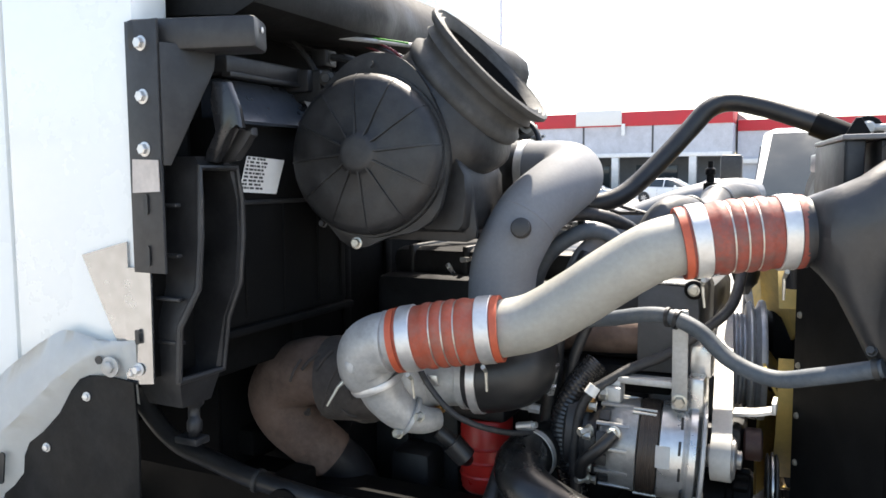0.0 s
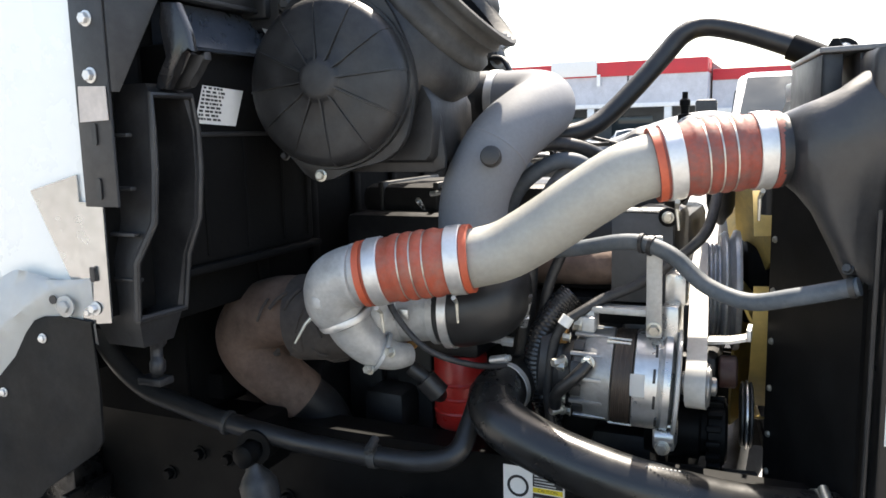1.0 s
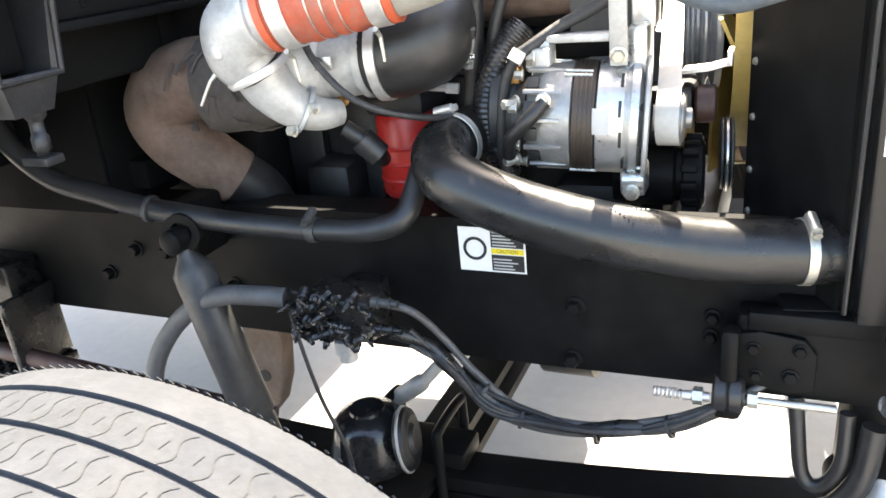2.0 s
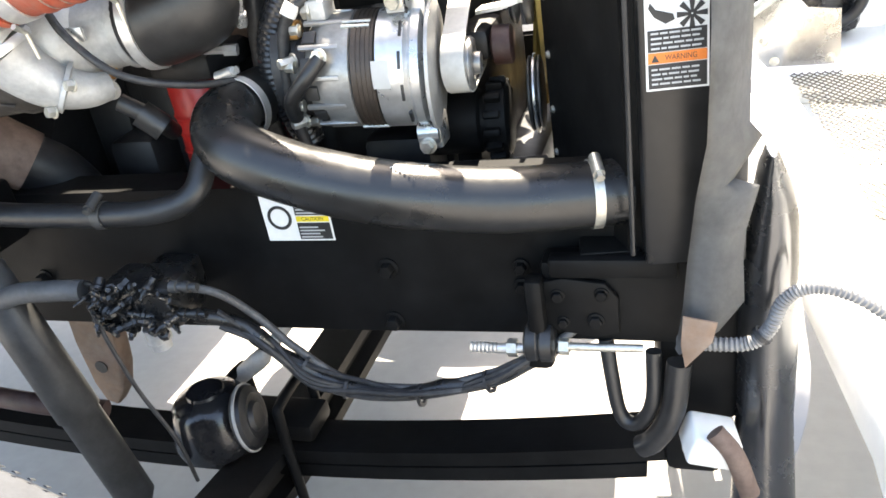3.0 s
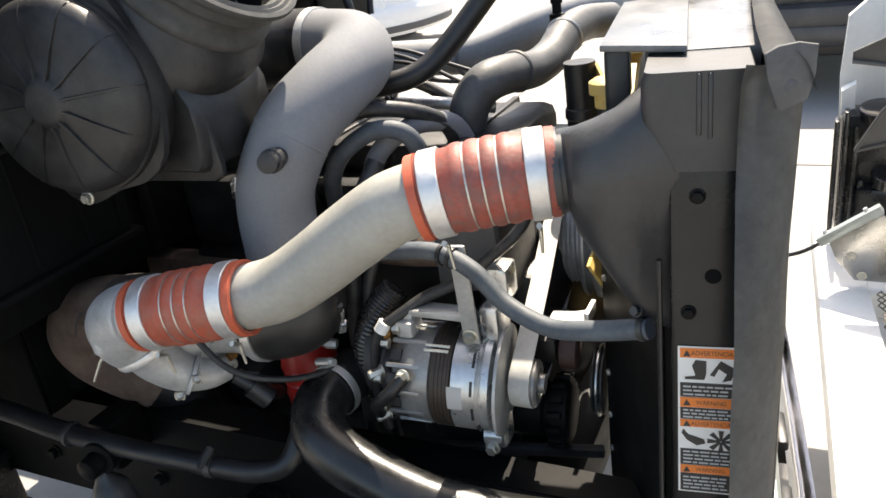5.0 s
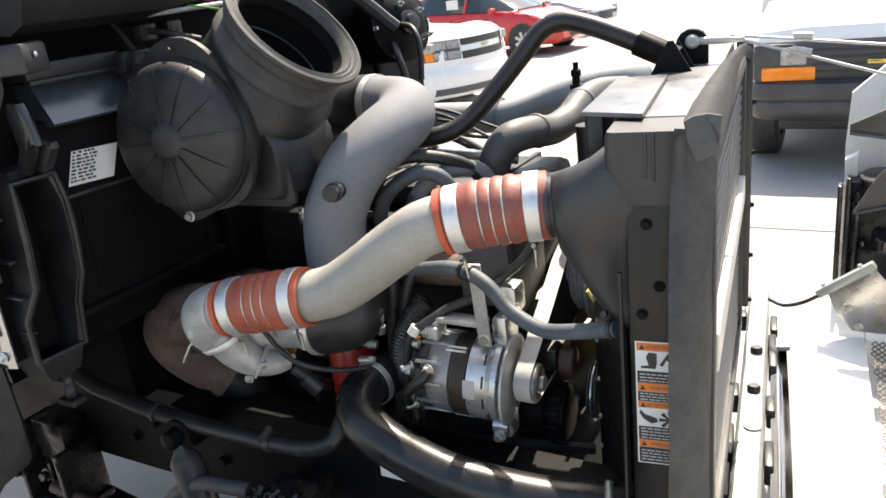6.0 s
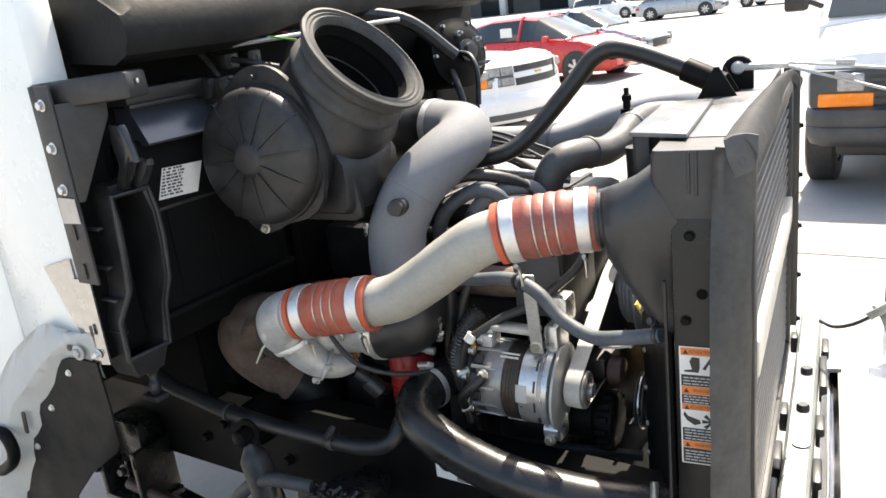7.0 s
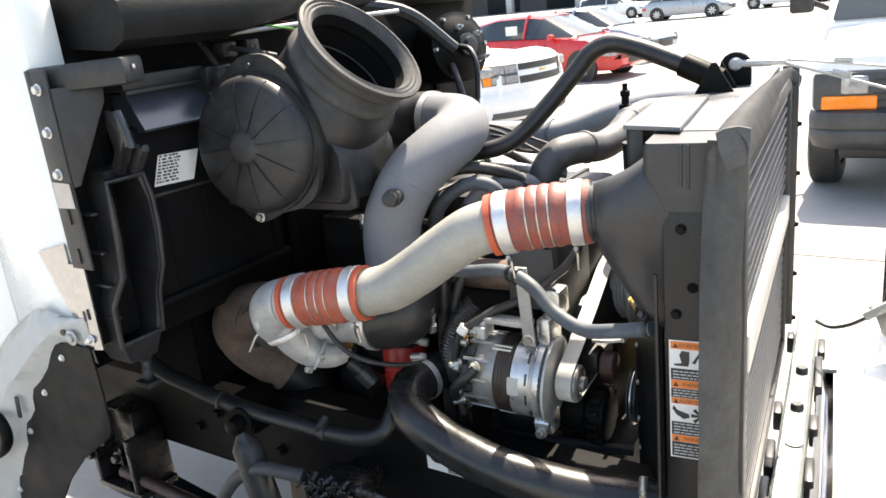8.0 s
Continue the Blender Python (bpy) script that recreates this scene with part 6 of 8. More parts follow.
# pictograms: a belt and a gripping shape; a pointing wedge and a fan
S("pictogram", [(0.008, 0.171), (0.030, 0.171), (0.032, 0.180), (0.032, 0.197), (0.020, 0.198), (0.016, 0.190), (0.020, 0.176), (0.008, 0.174)], 0.0009, lm, M_INK, warn)
S("pictogram", [(0.036, 0.178), (0.048, 0.198), (0.064, 0.188), (0.060, 0.172), (0.050, 0.169), (0.055, 0.180), (0.046, 0.187), (0.041, 0.176)], 0.0009, lm, M_INK, warn)
S("pictogram", [(0.006, 0.098), (0.012, 0.090), (0.030, 0.084), (0.032, 0.078), (0.022, 0.074), (0.010, 0.082), (0.004, 0.092)], 0.0009, lm, M_INK, warn)
for k in range(8):
    a = k * math.pi / 4
    c, s = math.cos(a), math.sin(a)
    S("pictogram", [(0.050 + c * 0.001 - s * 0.0012, 0.082 + s * 0.001 + c * 0.0012), (0.050 + c * 0.016 - s * 0.0032, 0.082 + s * 0.016 + c * 0.0032), (0.050 + c * 0.016 + s * 0.0032, 0.082 + s * 0.016 - c * 0.0032), (0.050 + c * 0.001 + s * 0.0012, 0.082 + s * 0.001 - c * 0.0012)][::-1], 0.0009, lm, M_INK, warn)

# ---- hoses ----
def hose(name, label, pts, radii, material, part_name="tube", n=8, seg=20, category="hose"):
    h = thing(name, label, category)
    path, rs = tube_at(pts, radii if isinstance(radii, list) else [radii] * len(pts), n)
    bm = bmesh.new()
    tube(bm, path, rs, seg)
    part(part_name, bm, material, h)
    seat(h, pts[0])
    return h

def worm_clamp(parent, c, d, r, w=0.008, screw=(0, -0.3, 1), material=None):
    d = Vector(d).normalized()
    bm = bmesh.new()
    lathe(bm, c, d, [(-w, r), (-w, r + 0.002), (w, r + 0.002), (w, r)], 36, close=True)
    cl = part("hose_clamp", bm, material or M_STEEL, parent, "steel worm-drive clamp")
    cl.matrix_parent_inverse = Matrix.Translation(-parent.location)
    bm = bmesh.new()
    s = (Vector(screw) - d * Vector(screw).dot(d)).normalized()
    t = d.cross(s)
    tube(bm, [Vector(c) + s * (r + 0.008) - t * 0.016, Vector(c) + s * (r + 0.008) + t * 0.016], 0.008, 10)
    solid_lathe(bm, Vector(c) + s * (r + 0.008) + t * 0.016, t, [(0, 0.006), (0.008, 0.006)], 6)
    sc = part("clamp_screw", bm, material or M_STEEL, cl)
    return cl

lower = hose("lower_radiator_hose", "thick black rubber lower radiator hose with steel clamps", [(0.190, 1.47, 1.080), (0.180, 1.43, 1.082), (0.168, 1.345, 1.078), (0.206, 1.287, 1.055), (0.30, 1.264, 1.024), (0.43, 1.256, 0.995), (0.57, 1.290, 0.964), (0.68, 1.326, 0.952), (0.735, 1.345, 0.948)], [0.044, 0.045, 0.046, 0.045, 0.044, 0.044, 0.044, 0.044, 0.044], M_HOSEGLOSS, seg=32)
worm_clamp(lower, (0.694, 1.331, 0.951), (1, 0.32, -0.05), 0.0445, 0.0065, (0, -0.45, 1), M_ZINC)
worm_clamp(lower, (0.174, 1.385, 1.081), (0.12, 0.98, 0.0), 0.0465, 0.007, (-0.25, -0.1, 1))
bm = bmesh.new()
rnd = random.Random(9)
for k in range(9):
    x = 0.452 + k * 0.006
    box(bm, (x, 1.2445, 1.0335), (x + 0.003, 1.2465, 1.0347), 0)
pm = part("print_mark", bm, M_INKGREY, lower, "worn pale print")
pm.matrix_parent_inverse = Matrix.Translation(-lower.location)

blue = hose("coolant_hose", "thin blue-grey coolant hose held by a clip", [(0.20, 1.44, 1.325), (0.30, 1.415, 1.340), (0.38, 1.395, 1.357), (0.425, 1.385, 1.356), (0.470, 1.375, 1.338), (0.520, 1.362, 1.298), (0.585, 1.345, 1.279), (0.650, 1.322, 1.295), (0.731, 1.302, 1.320)], 0.0135, M_BLUEHOSE, seg=16)
for x, y, z, d in ((0.417, 1.386, 1.357, (1, -0.2, 0)), (0.432, 1.383, 1.354, (1, -0.2, -0.2))):
    bm = bmesh.new()
    lathe(bm, (x, y, z), d, [(-0.003, 0.0135), (-0.003, 0.017), (0.003, 0.017), (0.003, 0.0135)], 20, close=True)
    c = part("clip", bm, M_BLKPL, blue, "black plastic clip")
    c.matrix_parent_inverse = Matrix.Translation(-blue.location)
worm_clamp(blue, (0.722, 1.3045, 1.3175), (1, -0.22, 0.25), 0.0138, 0.004, (0, 0.5, 1), M_DARKSTEEL)

heater = hose("heater_hose", "black heater hose clamped along the frame rail", [(-0.60, 1.17, 1.30), (-0.622, 1.19, 1.20), (-0.606, 1.195, 1.140), (-0.560, 1.20, 1.086), (-0.508, 1.205, 1.052), (-0.438, 1.215, 1.030), (-0.345, 1.225, 1.005), (-0.20, 1.245, 0.980), (-0.10, 1.257, 0.970), (-0.03, 1.262, 0.967), (0.06, 1.27, 0.968), (0.115, 1.29, 0.985), (0.128, 1.33, 1.03), (0.13, 1.38, 1.08)], 0.019, M_RUBBER, seg=18)
worm_clamp(heater, (-0.035, 1.262, 0.967), (1, 0.08, 0), 0.0195, 0.008, (0.2, -0.3, 1), M_DARKSTEEL)
bm = bmesh.new()
lathe(bm, (-0.335, 1.226, 1.003), (1, 0.1, -0.2), [(-0.004, 0.019), (-0.004, 0.024), (0.004, 0.024), (0.004, 0.019)], 20, close=True)
c = part("clip", bm, M_DARKSTEEL, heater, "dark metal clip")
c.matrix_parent_inverse = Matrix.Translation(-heater.location)

rtop = hose("upper_radiator_hose", "black rubber upper radiator hose bending over the engine", [(0.275, 1.74, 1.30), (0.290, 1.75, 1.37), (0.307, 1.76, 1.432), (0.321, 1.768, 1.482), (0.342, 1.795, 1.510), (0.366, 1.855, 1.512), (0.385, 1.94, 1.500), (0.397, 2.02, 1.508), (0.401, 2.07, 1.524), (0.404, 2.115, 1.535), (0.42, 2.20, 1.54), (0.46, 2.28, 1.53)], [0.036, 0.036, 0.036, 0.037, 0.038, 0.037, 0.036, 0.037, 0.037, 0.038, 0.038, 0.038], M_AIRHOSE, seg=28)
for c, d, r, m in (((0.403, 2.100, 1.532), (0.08, 0.95, 0.25), 0.0385, M_CAST), ((0.371, 1.878, 1.510), (0.22, 0.95, -0.08), 0.0378, M_AIRHOSE)):
    bm = bmesh.new()
    lathe(bm, c, d, [(-0.004, r - 0.003), (-0.004, r + 0.001), (0.0, r + 0.003), (0.004, r + 0.001), (0.004, r - 0.003)], 32, close=True)
    rb = part("bead", bm, m, rtop, "pale end ring" if m is M_CAST else "")
    rb.matrix_parent_inverse = Matrix.Translation(-rtop.location)
cross = hose("crossover_pipe", "dusty pale grey intake crossover pipe", [(-0.20, 2.36, 1.445), (-0.054, 2.36, 1.446), (0.052, 2.36, 1.448), (0.109, 2.36, 1.456), (0.174, 2.36, 1.475), (0.264, 2.36, 1.506), (0.346, 2.37, 1.530), (0.41, 2.40, 1.540), (0.45, 2.47, 1.535)], [0.048, 0.048, 0.048, 0.047, 0.047, 0.048, 0.048, 0.047, 0.047], M_DUSTPIPE, seg=28, category="pipe")
bm = bmesh.new()
lathe(bm, (0.052, 2.36, 1.448), (1, 0, 0.04), [(-0.006, 0.049), (-0.005, 0.053), (0.005, 0.053), (0.006, 0.049)], 36, close=True)
rb = part("joint_ring", bm, M_GREYPIPE, cross)
rb.matrix_parent_inverse = Matrix.Translation(-cross.location)
boot = thing("rubber_boot", "black rubber boot hanging behind the red hose", "boot")
bm = bmesh.new()
solid_lathe(bm, (0.489, 1.90, 1.52), (0.02, 0, -1), [(0, 0.030), (0.085, 0.030), (0.087, 0.033), (0.105, 0.034), (0.108, 0.031), (0.145, 0.030), (0.165, 0.024), (0.178, 0.012), (0.190, 0.006)], 28)
part("sleeve", bm, M_RUBBER, boot)
# grey engine plate behind the alternator strap
ep = thing("engine_bracket", "blue-grey cast engine bracket plate with bright top edge", "bracket")
em = basis((0, 1.530, 0), (1, 0, 0), (0, 0, 1))
bm = bmesh.new()
plate(bm, [(0.338, 1.228), (0.464, 1.230), (0.462, 1.262), (0.446, 1.305), (0.449, 1.393), (0.338, 1.395)], 0.018, em, 0.003)
part("web", bm, M_ENGGREY, ep)
bm = bmesh.new()
box(bm, (0.338, 1.509, 1.3955), (0.425, 1.550, 1.400), 0.001)
part("top_edge", bm, M_MACH, ep, "bright machined top edge")
bm = bmesh.new()
solid_lathe(bm, (0.440, 1.5115, 1.388), (0, -1, 0), [(0, 0.017), (0.008, 0.017), (0.010, 0.014)], 20)
boss = part("boss", bm, M_FRAME, ep, "black bolt boss")
bolt("bolt", (0.440, 1.5015, 1.388), (0, -1, 0), 0.009, 0.007, boss, M_ZINC, 1.2)
# no real cavity: a matte black block stands for the recess's shade
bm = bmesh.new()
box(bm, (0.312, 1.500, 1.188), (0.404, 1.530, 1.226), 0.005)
part("dark_recess", bm, M_INSUL, ep, "matte black block painted as the shade of a recess")
bm = bmesh.new()
plate(bm, [(0.425, 1.405), (0.445, 1.398), (0.490, 1.440), (0.492, 1.455), (0.46, 1.440), (0.43, 1.432)], 0.014, basis((0, 1.56, 0), (1, 0, 0), (0, 0, 1)), 0.003)
part("upper_arm", bm, M_FRAME, ep, "black upper arm")
# black ribbed conduit between filter and alternator
cp = smooth_path([(0.275, 1.47, 1.245), (0.256, 1.455, 1.222), (0.236, 1.44, 1.190), (0.222, 1.435, 1.145), (0.221, 1.435, 1.095), (0.230, 1.44, 1.05), (0.24, 1.45, 1.00)], 12)
conduit = thing("ribbed_conduit", "glossy black ribbed wiring conduit beside the alternator", "conduit")
bm = bmesh.new()
tube(bm, cp, [0.0262 if i % 2 else 0.0250 for i in range(len(cp))], 18)
part("sleeve", bm, M_GLOSSBLK, conduit, angle=25)
# steel coolant line and thin wires over the valve cover
cool = hose("coolant_line", "bright steel coolant line over the engine", [(0.10, 1.78, 1.484), (0.144, 1.78, 1.483), (0.22, 1.79, 1.476), (0.291, 1.80, 1.467), (0.34, 1.83, 1.455)], 0.0125, M_MACH, seg=16, category="pipe")
worm_clamp(cool, (0.152, 1.78, 1.482), (1, 0.02, -0.05), 0.0128, 0.006, (0, -0.3, 1), M_DARKSTEEL)
for pts in ([(0.076, 1.90, 1.554), (0.15, 1.87, 1.545), (0.22, 1.84, 1.527), (0.293, 1.80, 1.510)], [(0.098, 1.90, 1.534), (0.16, 1.875, 1.530), (0.22, 1.83, 1.512), (0.27, 1.80, 1.513)], [(0.17, 1.86, 1.508), (0.24, 1.82, 1.510), (0.314, 1.80, 1.513), (0.37, 1.81, 1.520)], [(0.05, 1.93, 1.56), (0.12, 1.93, 1.548), (0.21, 1.92, 1.522), (0.30, 1.90, 1.50)]):
    hose("engine_cable", "thin black cable lying over the engine", pts, 0.0042, M_CABLE, seg=10, category="cable")
hose("battery_cable", "black battery cable with white end sleeve", [(0.285, 1.398, 1.213), (0.315, 1.418, 1.232), (0.345, 1.44, 1.250), (0.40, 1.455, 1.275), (0.455, 1.475, 1.315), (0.505, 1.49, 1.365), (0.52, 1.53, 1.43)], 0.0095, M_CABLE, seg=12, category="cable")
bm = bmesh.new()
sl = thing("cable_sleeve", "short white heat-shrink sleeve on a cable", "sleeve")
tube(bm, [(0.280, 1.394, 1.205), (0.289, 1.400, 1.220)], 0.0115, 14)
part("sleeve", bm, M_PAPER, sl)
for k, (pts, r, m) in enumerate((
    ([(0.255, 1.41, 1.00), (0.25, 1.40, 1.08), (0.262, 1.40, 1.17), (0.282, 1.397, 1.21)], 0.009, M_CABLE),
    ([(-0.01, 1.27, 1.29), (0.02, 1.26, 1.235), (0.075, 1.27, 1.175), (0.14, 1.32, 1.14), (0.19, 1.40, 1.12)], 0.0055, M_CABLE),
    ([(0.04, 1.62, 1.30), (0.06, 1.57, 1.40), (0.10, 1.56, 1.47), (0.18, 1.58, 1.515), (0.25, 1.62, 1.51), (0.30, 1.68, 1.47), (0.31, 1.72, 1.40)], 0.014, M_CABLE),
    ([(0.10, 1.60, 1.30), (0.12, 1.57, 1.39), (0.16, 1.56, 1.45), (0.22, 1.58, 1.485), (0.27, 1.60, 1.47), (0.285, 1.63, 1.40)], 0.016, M_BLUEHOSE),
    ([(0.17, 1.60, 1.36), (0.21, 1.60, 1.44), (0.26, 1.64, 1.475), (0.31, 1.70, 1.46), (0.33, 1.74, 1.38)], 0.018, M_GREYPIPE),
    ([(-0.20, 1.84, 1.50), (0.05, 1.86, 1.515), (0.16, 1.86, 1.50), (0.24, 1.88, 1.45)], 0.012, M_CABLE),
    ([(0.16, 1.50, 0.80), (0.17, 1.48, 1.05), (0.19, 1.47, 1.22), (0.20, 1.48, 1.34), (0.23, 1.55, 1.44)], 0.016, M_CABLE),
    ([(0.21, 1.50, 0.90), (0.215, 1.47, 1.10), (0.23, 1.455, 1.24), (0.26, 1.47, 1.33)], 0.010, M_CABLE),
)):
    hose("engine_hose" if r > 0.01 else "engine_cable", "dark hose among the engine plumbing" if r > 0.01 else "thin black engine cable", pts, r, m, seg=12, category="hose" if r > 0.01 else "cable")
# small fittings between the hoses
for k, (p, d, r, L, m) in enumerate((
    ((0.205, 1.395, 1.20), (0.3, -0.3, 0.9), 0.010, 0.05, M_MACH), ((0.185, 1.40, 1.165), (-0.9, -0.2, 0.1), 0.009, 0.05, M_MACH), ((0.15, 1.38, 1.255), (-0.9, -0.2, -0.2), 0.008, 0.04, M_ZINC),
    ((0.43, 1.52, 1.415), (0, 0, 1), 0.009, 0.03, M_BRASS), ((-0.06, 1.52, 1.41), (0.6, -0.8, -0.2), 0.006, 0.05, M_STEEL), ((-0.02, 1.50, 1.425), (0.9, -0.2, 0.1), 0.006, 0.04, M_STEEL))):
    ft = thing("pipe_fitting", "small bright metal pipe fitting", "fitting")
    bm = bmesh.new()
    solid_lathe(bm, p, d, [(0, r), (L * 0.4, r), (L * 0.42, r * 0.7), (L, r * 0.7)], 6)
    part("hex_body", bm, m, ft)
    bm = bmesh.new()
    solid_lathe(bm, Vector(p) + Vector(d).normalized() * L, d, [(0, r * 0.55), (L * 0.3, r * 0.55)], 12)
    part("stem", bm, M_CABLE, ft)

# dipstick fitting standing up behind
dip = thing("dipstick_tube", "dark stepped fitting standing behind the radiator hose", "fitting")
bm = bmesh.new()
solid_lathe(bm, (0.382, 2.126, 1.470), (0, 0, 1), [(0, 0.022), (0.07, 0.022), (0.072, 0.014), (0.085, 0.014), (0.087, 0.017), (0.105, 0.017), (0.107, 0.010), (0.125, 0.010), (0.127, 0.013), (0.14, 0.013), (0.145, 0.007), (0.16, 0.007)], 16)
part("stem", bm, M_FRAME, dip)
oilcap = thing("yellow_cap", "yellow plastic filler cap beside the radiator", "cap")
bm = bmesh.new()
solid_lathe(bm, (0.60, 1.66, 1.50), (0, 0, 1), [(0, 0.02), (0.02, 0.02), (0.022, 0.028), (0.04, 0.028), (0.045, 0.02)], 24)
part("cap", bm, M_FAN, oilcap)
bm = bmesh.new()
solid_lathe(bm, (0.60, 1.66, 1.38), (0, 0, 1), [(0, 0.016), (0.119, 0.016)], 16)
part("filler_neck", bm, M_BLKPL, oilcap)

# stay rod across the top
rod = thing("stay_rod", "black bent steel stay rod from radiator to firewall", "rod")
bm = bmesh.new()
path = smooth_path([(0.69, 1.845, 1.668), (0.60, 1.850, 1.708), (0.52, 1.858, 1.738), (0.455, 1.862, 1.752), (0.412, 1.852, 1.738), (0.375, 1.835, 1.695), (0.325, 1.80, 1.632), (0.275, 1.765, 1.575), (0.235, 1.735, 1.545), (0.18, 1.71, 1.532), (0.10, 1.69, 1.528), (0.0, 1.70, 1.53)], 8)
tube(bm, path, 0.021, 18)
part("bent_rod", bm, M_RUBBER, rod)
bm = bmesh.new()
tube(bm, [(0.62, 1.848, 1.699), (0.66, 1.846, 1.681), (0.70, 1.844, 1.662)], 0.026, 18)
part("end_sleeve", bm, M_FRAME, rod)
bm = bmesh.new()
plate(bm, [(-0.042, 1.638), (0.042, 1.638), (0.004, 1.705), (-0.006, 1.705)], 0.008, basis((0.70, 1.80, 0), (0.99, 0.14, 0), (0, 0, 1)), 0.002)
part("mount_plate", bm, M_FRAME, rod)
bm = bmesh.new()
plate(bm, [(-0.03, 1.638), (0.035, 1.638), (0.0, 1.70)], 0.008, basis((0.70, 1.86, 0), (0.99, 0.14, 0), (0, 0, 1)), 0.002)
part("mount_plate", bm, M_FRAME, rod)
seat(rod, (0.70, 1.83, 1.64))
pul = thing("cable_mount", "black arched cable mount on the radiator top", "mount")
arch = [(-0.032, 0.0), (0.034, 0.0), (0.034, 0.045)] + [(0.002 + 0.032 * math.cos(radians(a)), 0.045 + 0.030 * math.sin(radians(a))) for a in (20, 45, 70, 90, 110, 135, 160)] + [(-0.030, 0.045)]
bm = bmesh.new()
plate(bm, arch, 0.022, basis(F(0.005, 0.66, 1.640), FU, (0, 0, 1)), 0.003)
part("arch_plate", bm, M_FRAME, pul)
bm = bmesh.new()
solid_lathe(bm, F(0.008, 0.645, 1.690), -FV, [(-0.02, 0.014), (0.012, 0.014), (0.016, 0.010)], 20)
part("eye", bm, M_CAST, pul, "grey cable eye")
bm = bmesh.new()
solid_lathe(bm, F(0.008, 0.640, 1.690), (1, 0.1, -0.02), [(0.010, 0.008), (0.07, 0.0075), (0.072, 0.006), (0.10, 0.006)], 14)
part("eye_end", bm, M_CAST, pul)
for k, (a, b) in enumerate((((0.79, 1.91, 1.696), (1.95, 2.0, 1.62)), ((0.79, 1.91, 1.692), (1.95, 1.9, 1.42)))):
    cb = thing("hood_cable", "thin grey steel hood restraint cable", "cable")
    bm = bmesh.new()
    a, b = Vector(a), Vector(b)
    tube(bm, smooth_path([a, (a + b) / 2 - V(0, 0, 0.03), b], 8), 0.003, 8)
    part("wire_rope", bm, M_CAST, cb)
    bm = bmesh.new()
    tube(bm, [a + (b - a) * 0.1, a + (b - a) * 0.13], 0.0055, 10)
    part("crimp", bm, M_CAST, cb)

# brake valve cluster and cables under the rail
valve = thing("brake_valve", "oily black brake valve cluster with fittings", "valve")
rnd = random.Random(12)
bm = bmesh.new()
box(bm, (-0.06, 1.215, 0.79), (0.075, 1.30, 0.868), 0.014)
box(bm, (-0.04, 1.28, 0.79), (0.04, 1.36, 0.85), 0.01)
part("valve_body", bm, M_OILY, valve)
for k in range(46):
    p = V(rnd.uniform(-0.07, 0.08), rnd.uniform(1.200, 1.224), rnd.uniform(0.785, 0.876))
    d = V(rnd.uniform(-1, 1), -0.6, rnd.uniform(-0.5, 1)).normalized()
    bm = bmesh.new()
    r = rnd.uniform(0.004, 0.0095)
    solid_lathe(bm, p, d, [(-0.014, r), (-0.002, r), (0.0, r * 1.25), (0.005, r * 1.25), (0.007, r * 0.8), (0.016, r * 0.8), (0.018, r * 0.55), (0.024, r * 0.5)], 10 if k % 2 else 6)
    part("fitting", bm, M_OILY, valve)
bm = bmesh.new()
solid_lathe(bm, (0.01, 1.235, 0.785), (0, 0, -1), [(0, 0.02), (0.025, 0.02), (0.028, 0.016), (0.04, 0.016)], 20)
part("exhaust_port", bm, M_CAST, valve, "grey exhaust port")
for x, z in ((0.08, 0.868), (0.08, 0.82), (-0.085, 0.862)):
    bm = bmesh.new()
    s = 1 if x > 0 else -1
    solid_lathe(bm, (x, 1.22, z), (s, 0, 0), [(0, 0.010), (0.012, 0.010), (0.013, 0.0075), (0.022, 0.0075), (0.023, 0.009), (0.032, 0.009), (0.033, 0.006), (0.045, 0.006)], 10)
    part("union_nut", bm, M_DARKSTEEL if z > 0.85 else M_OILY, valve, "hex union nut")
seat(valve, (0, 1.3, 0.79))
hose("air_hose", "grey rubber air hose looping from the valve", [(-0.08, 1.215, 0.862), (-0.13, 1.205, 0.866), (-0.21, 1.20, 0.858), (-0.30, 1.20, 0.808), (-0.37, 1.19, 0.725), (-0.385, 1.17, 0.64), (-0.36, 1.12, 0.50)], 0.017, M_AIRHOSE, seg=16)
hose("braided_line", "grey ribbed air line along the frame rail", [(0.10, 1.22, 0.868), (0.14, 1.24, 0.845), (0.175, 1.265, 0.79), (0.225, 1.27, 0.728), (0.30, 1.275, 0.665), (0.41, 1.28, 0.652), (0.52, 1.28, 0.682), (0.60, 1.29, 0.715), (0.66, 1.31, 0.75)], 0.0065, M_AIRLINE, seg=12)
hb = hose("harness_bundle", "black taped cable bundle along the frame rail", [(0.10, 1.225, 0.815), (0.150, 1.25, 0.785), (0.175, 1.256, 0.755), (0.20, 1.262, 0.722), (0.23, 1.265, 0.695), (0.26, 1.268, 0.672), (0.31, 1.27, 0.652), (0.36, 1.275, 0.642), (0.41, 1.275, 0.648), (0.46, 1.275, 0.660), (0.51, 1.28, 0.668), (0.56, 1.285, 0.690), (0.64, 1.30, 0.73)], [0.012, 0.010, 0.015, 0.011, 0.016, 0.012, 0.013, 0.009, 0.011, 0.014, 0.010, 0.012, 0.010], M_OILY, seg=14)
rnd = random.Random(31)
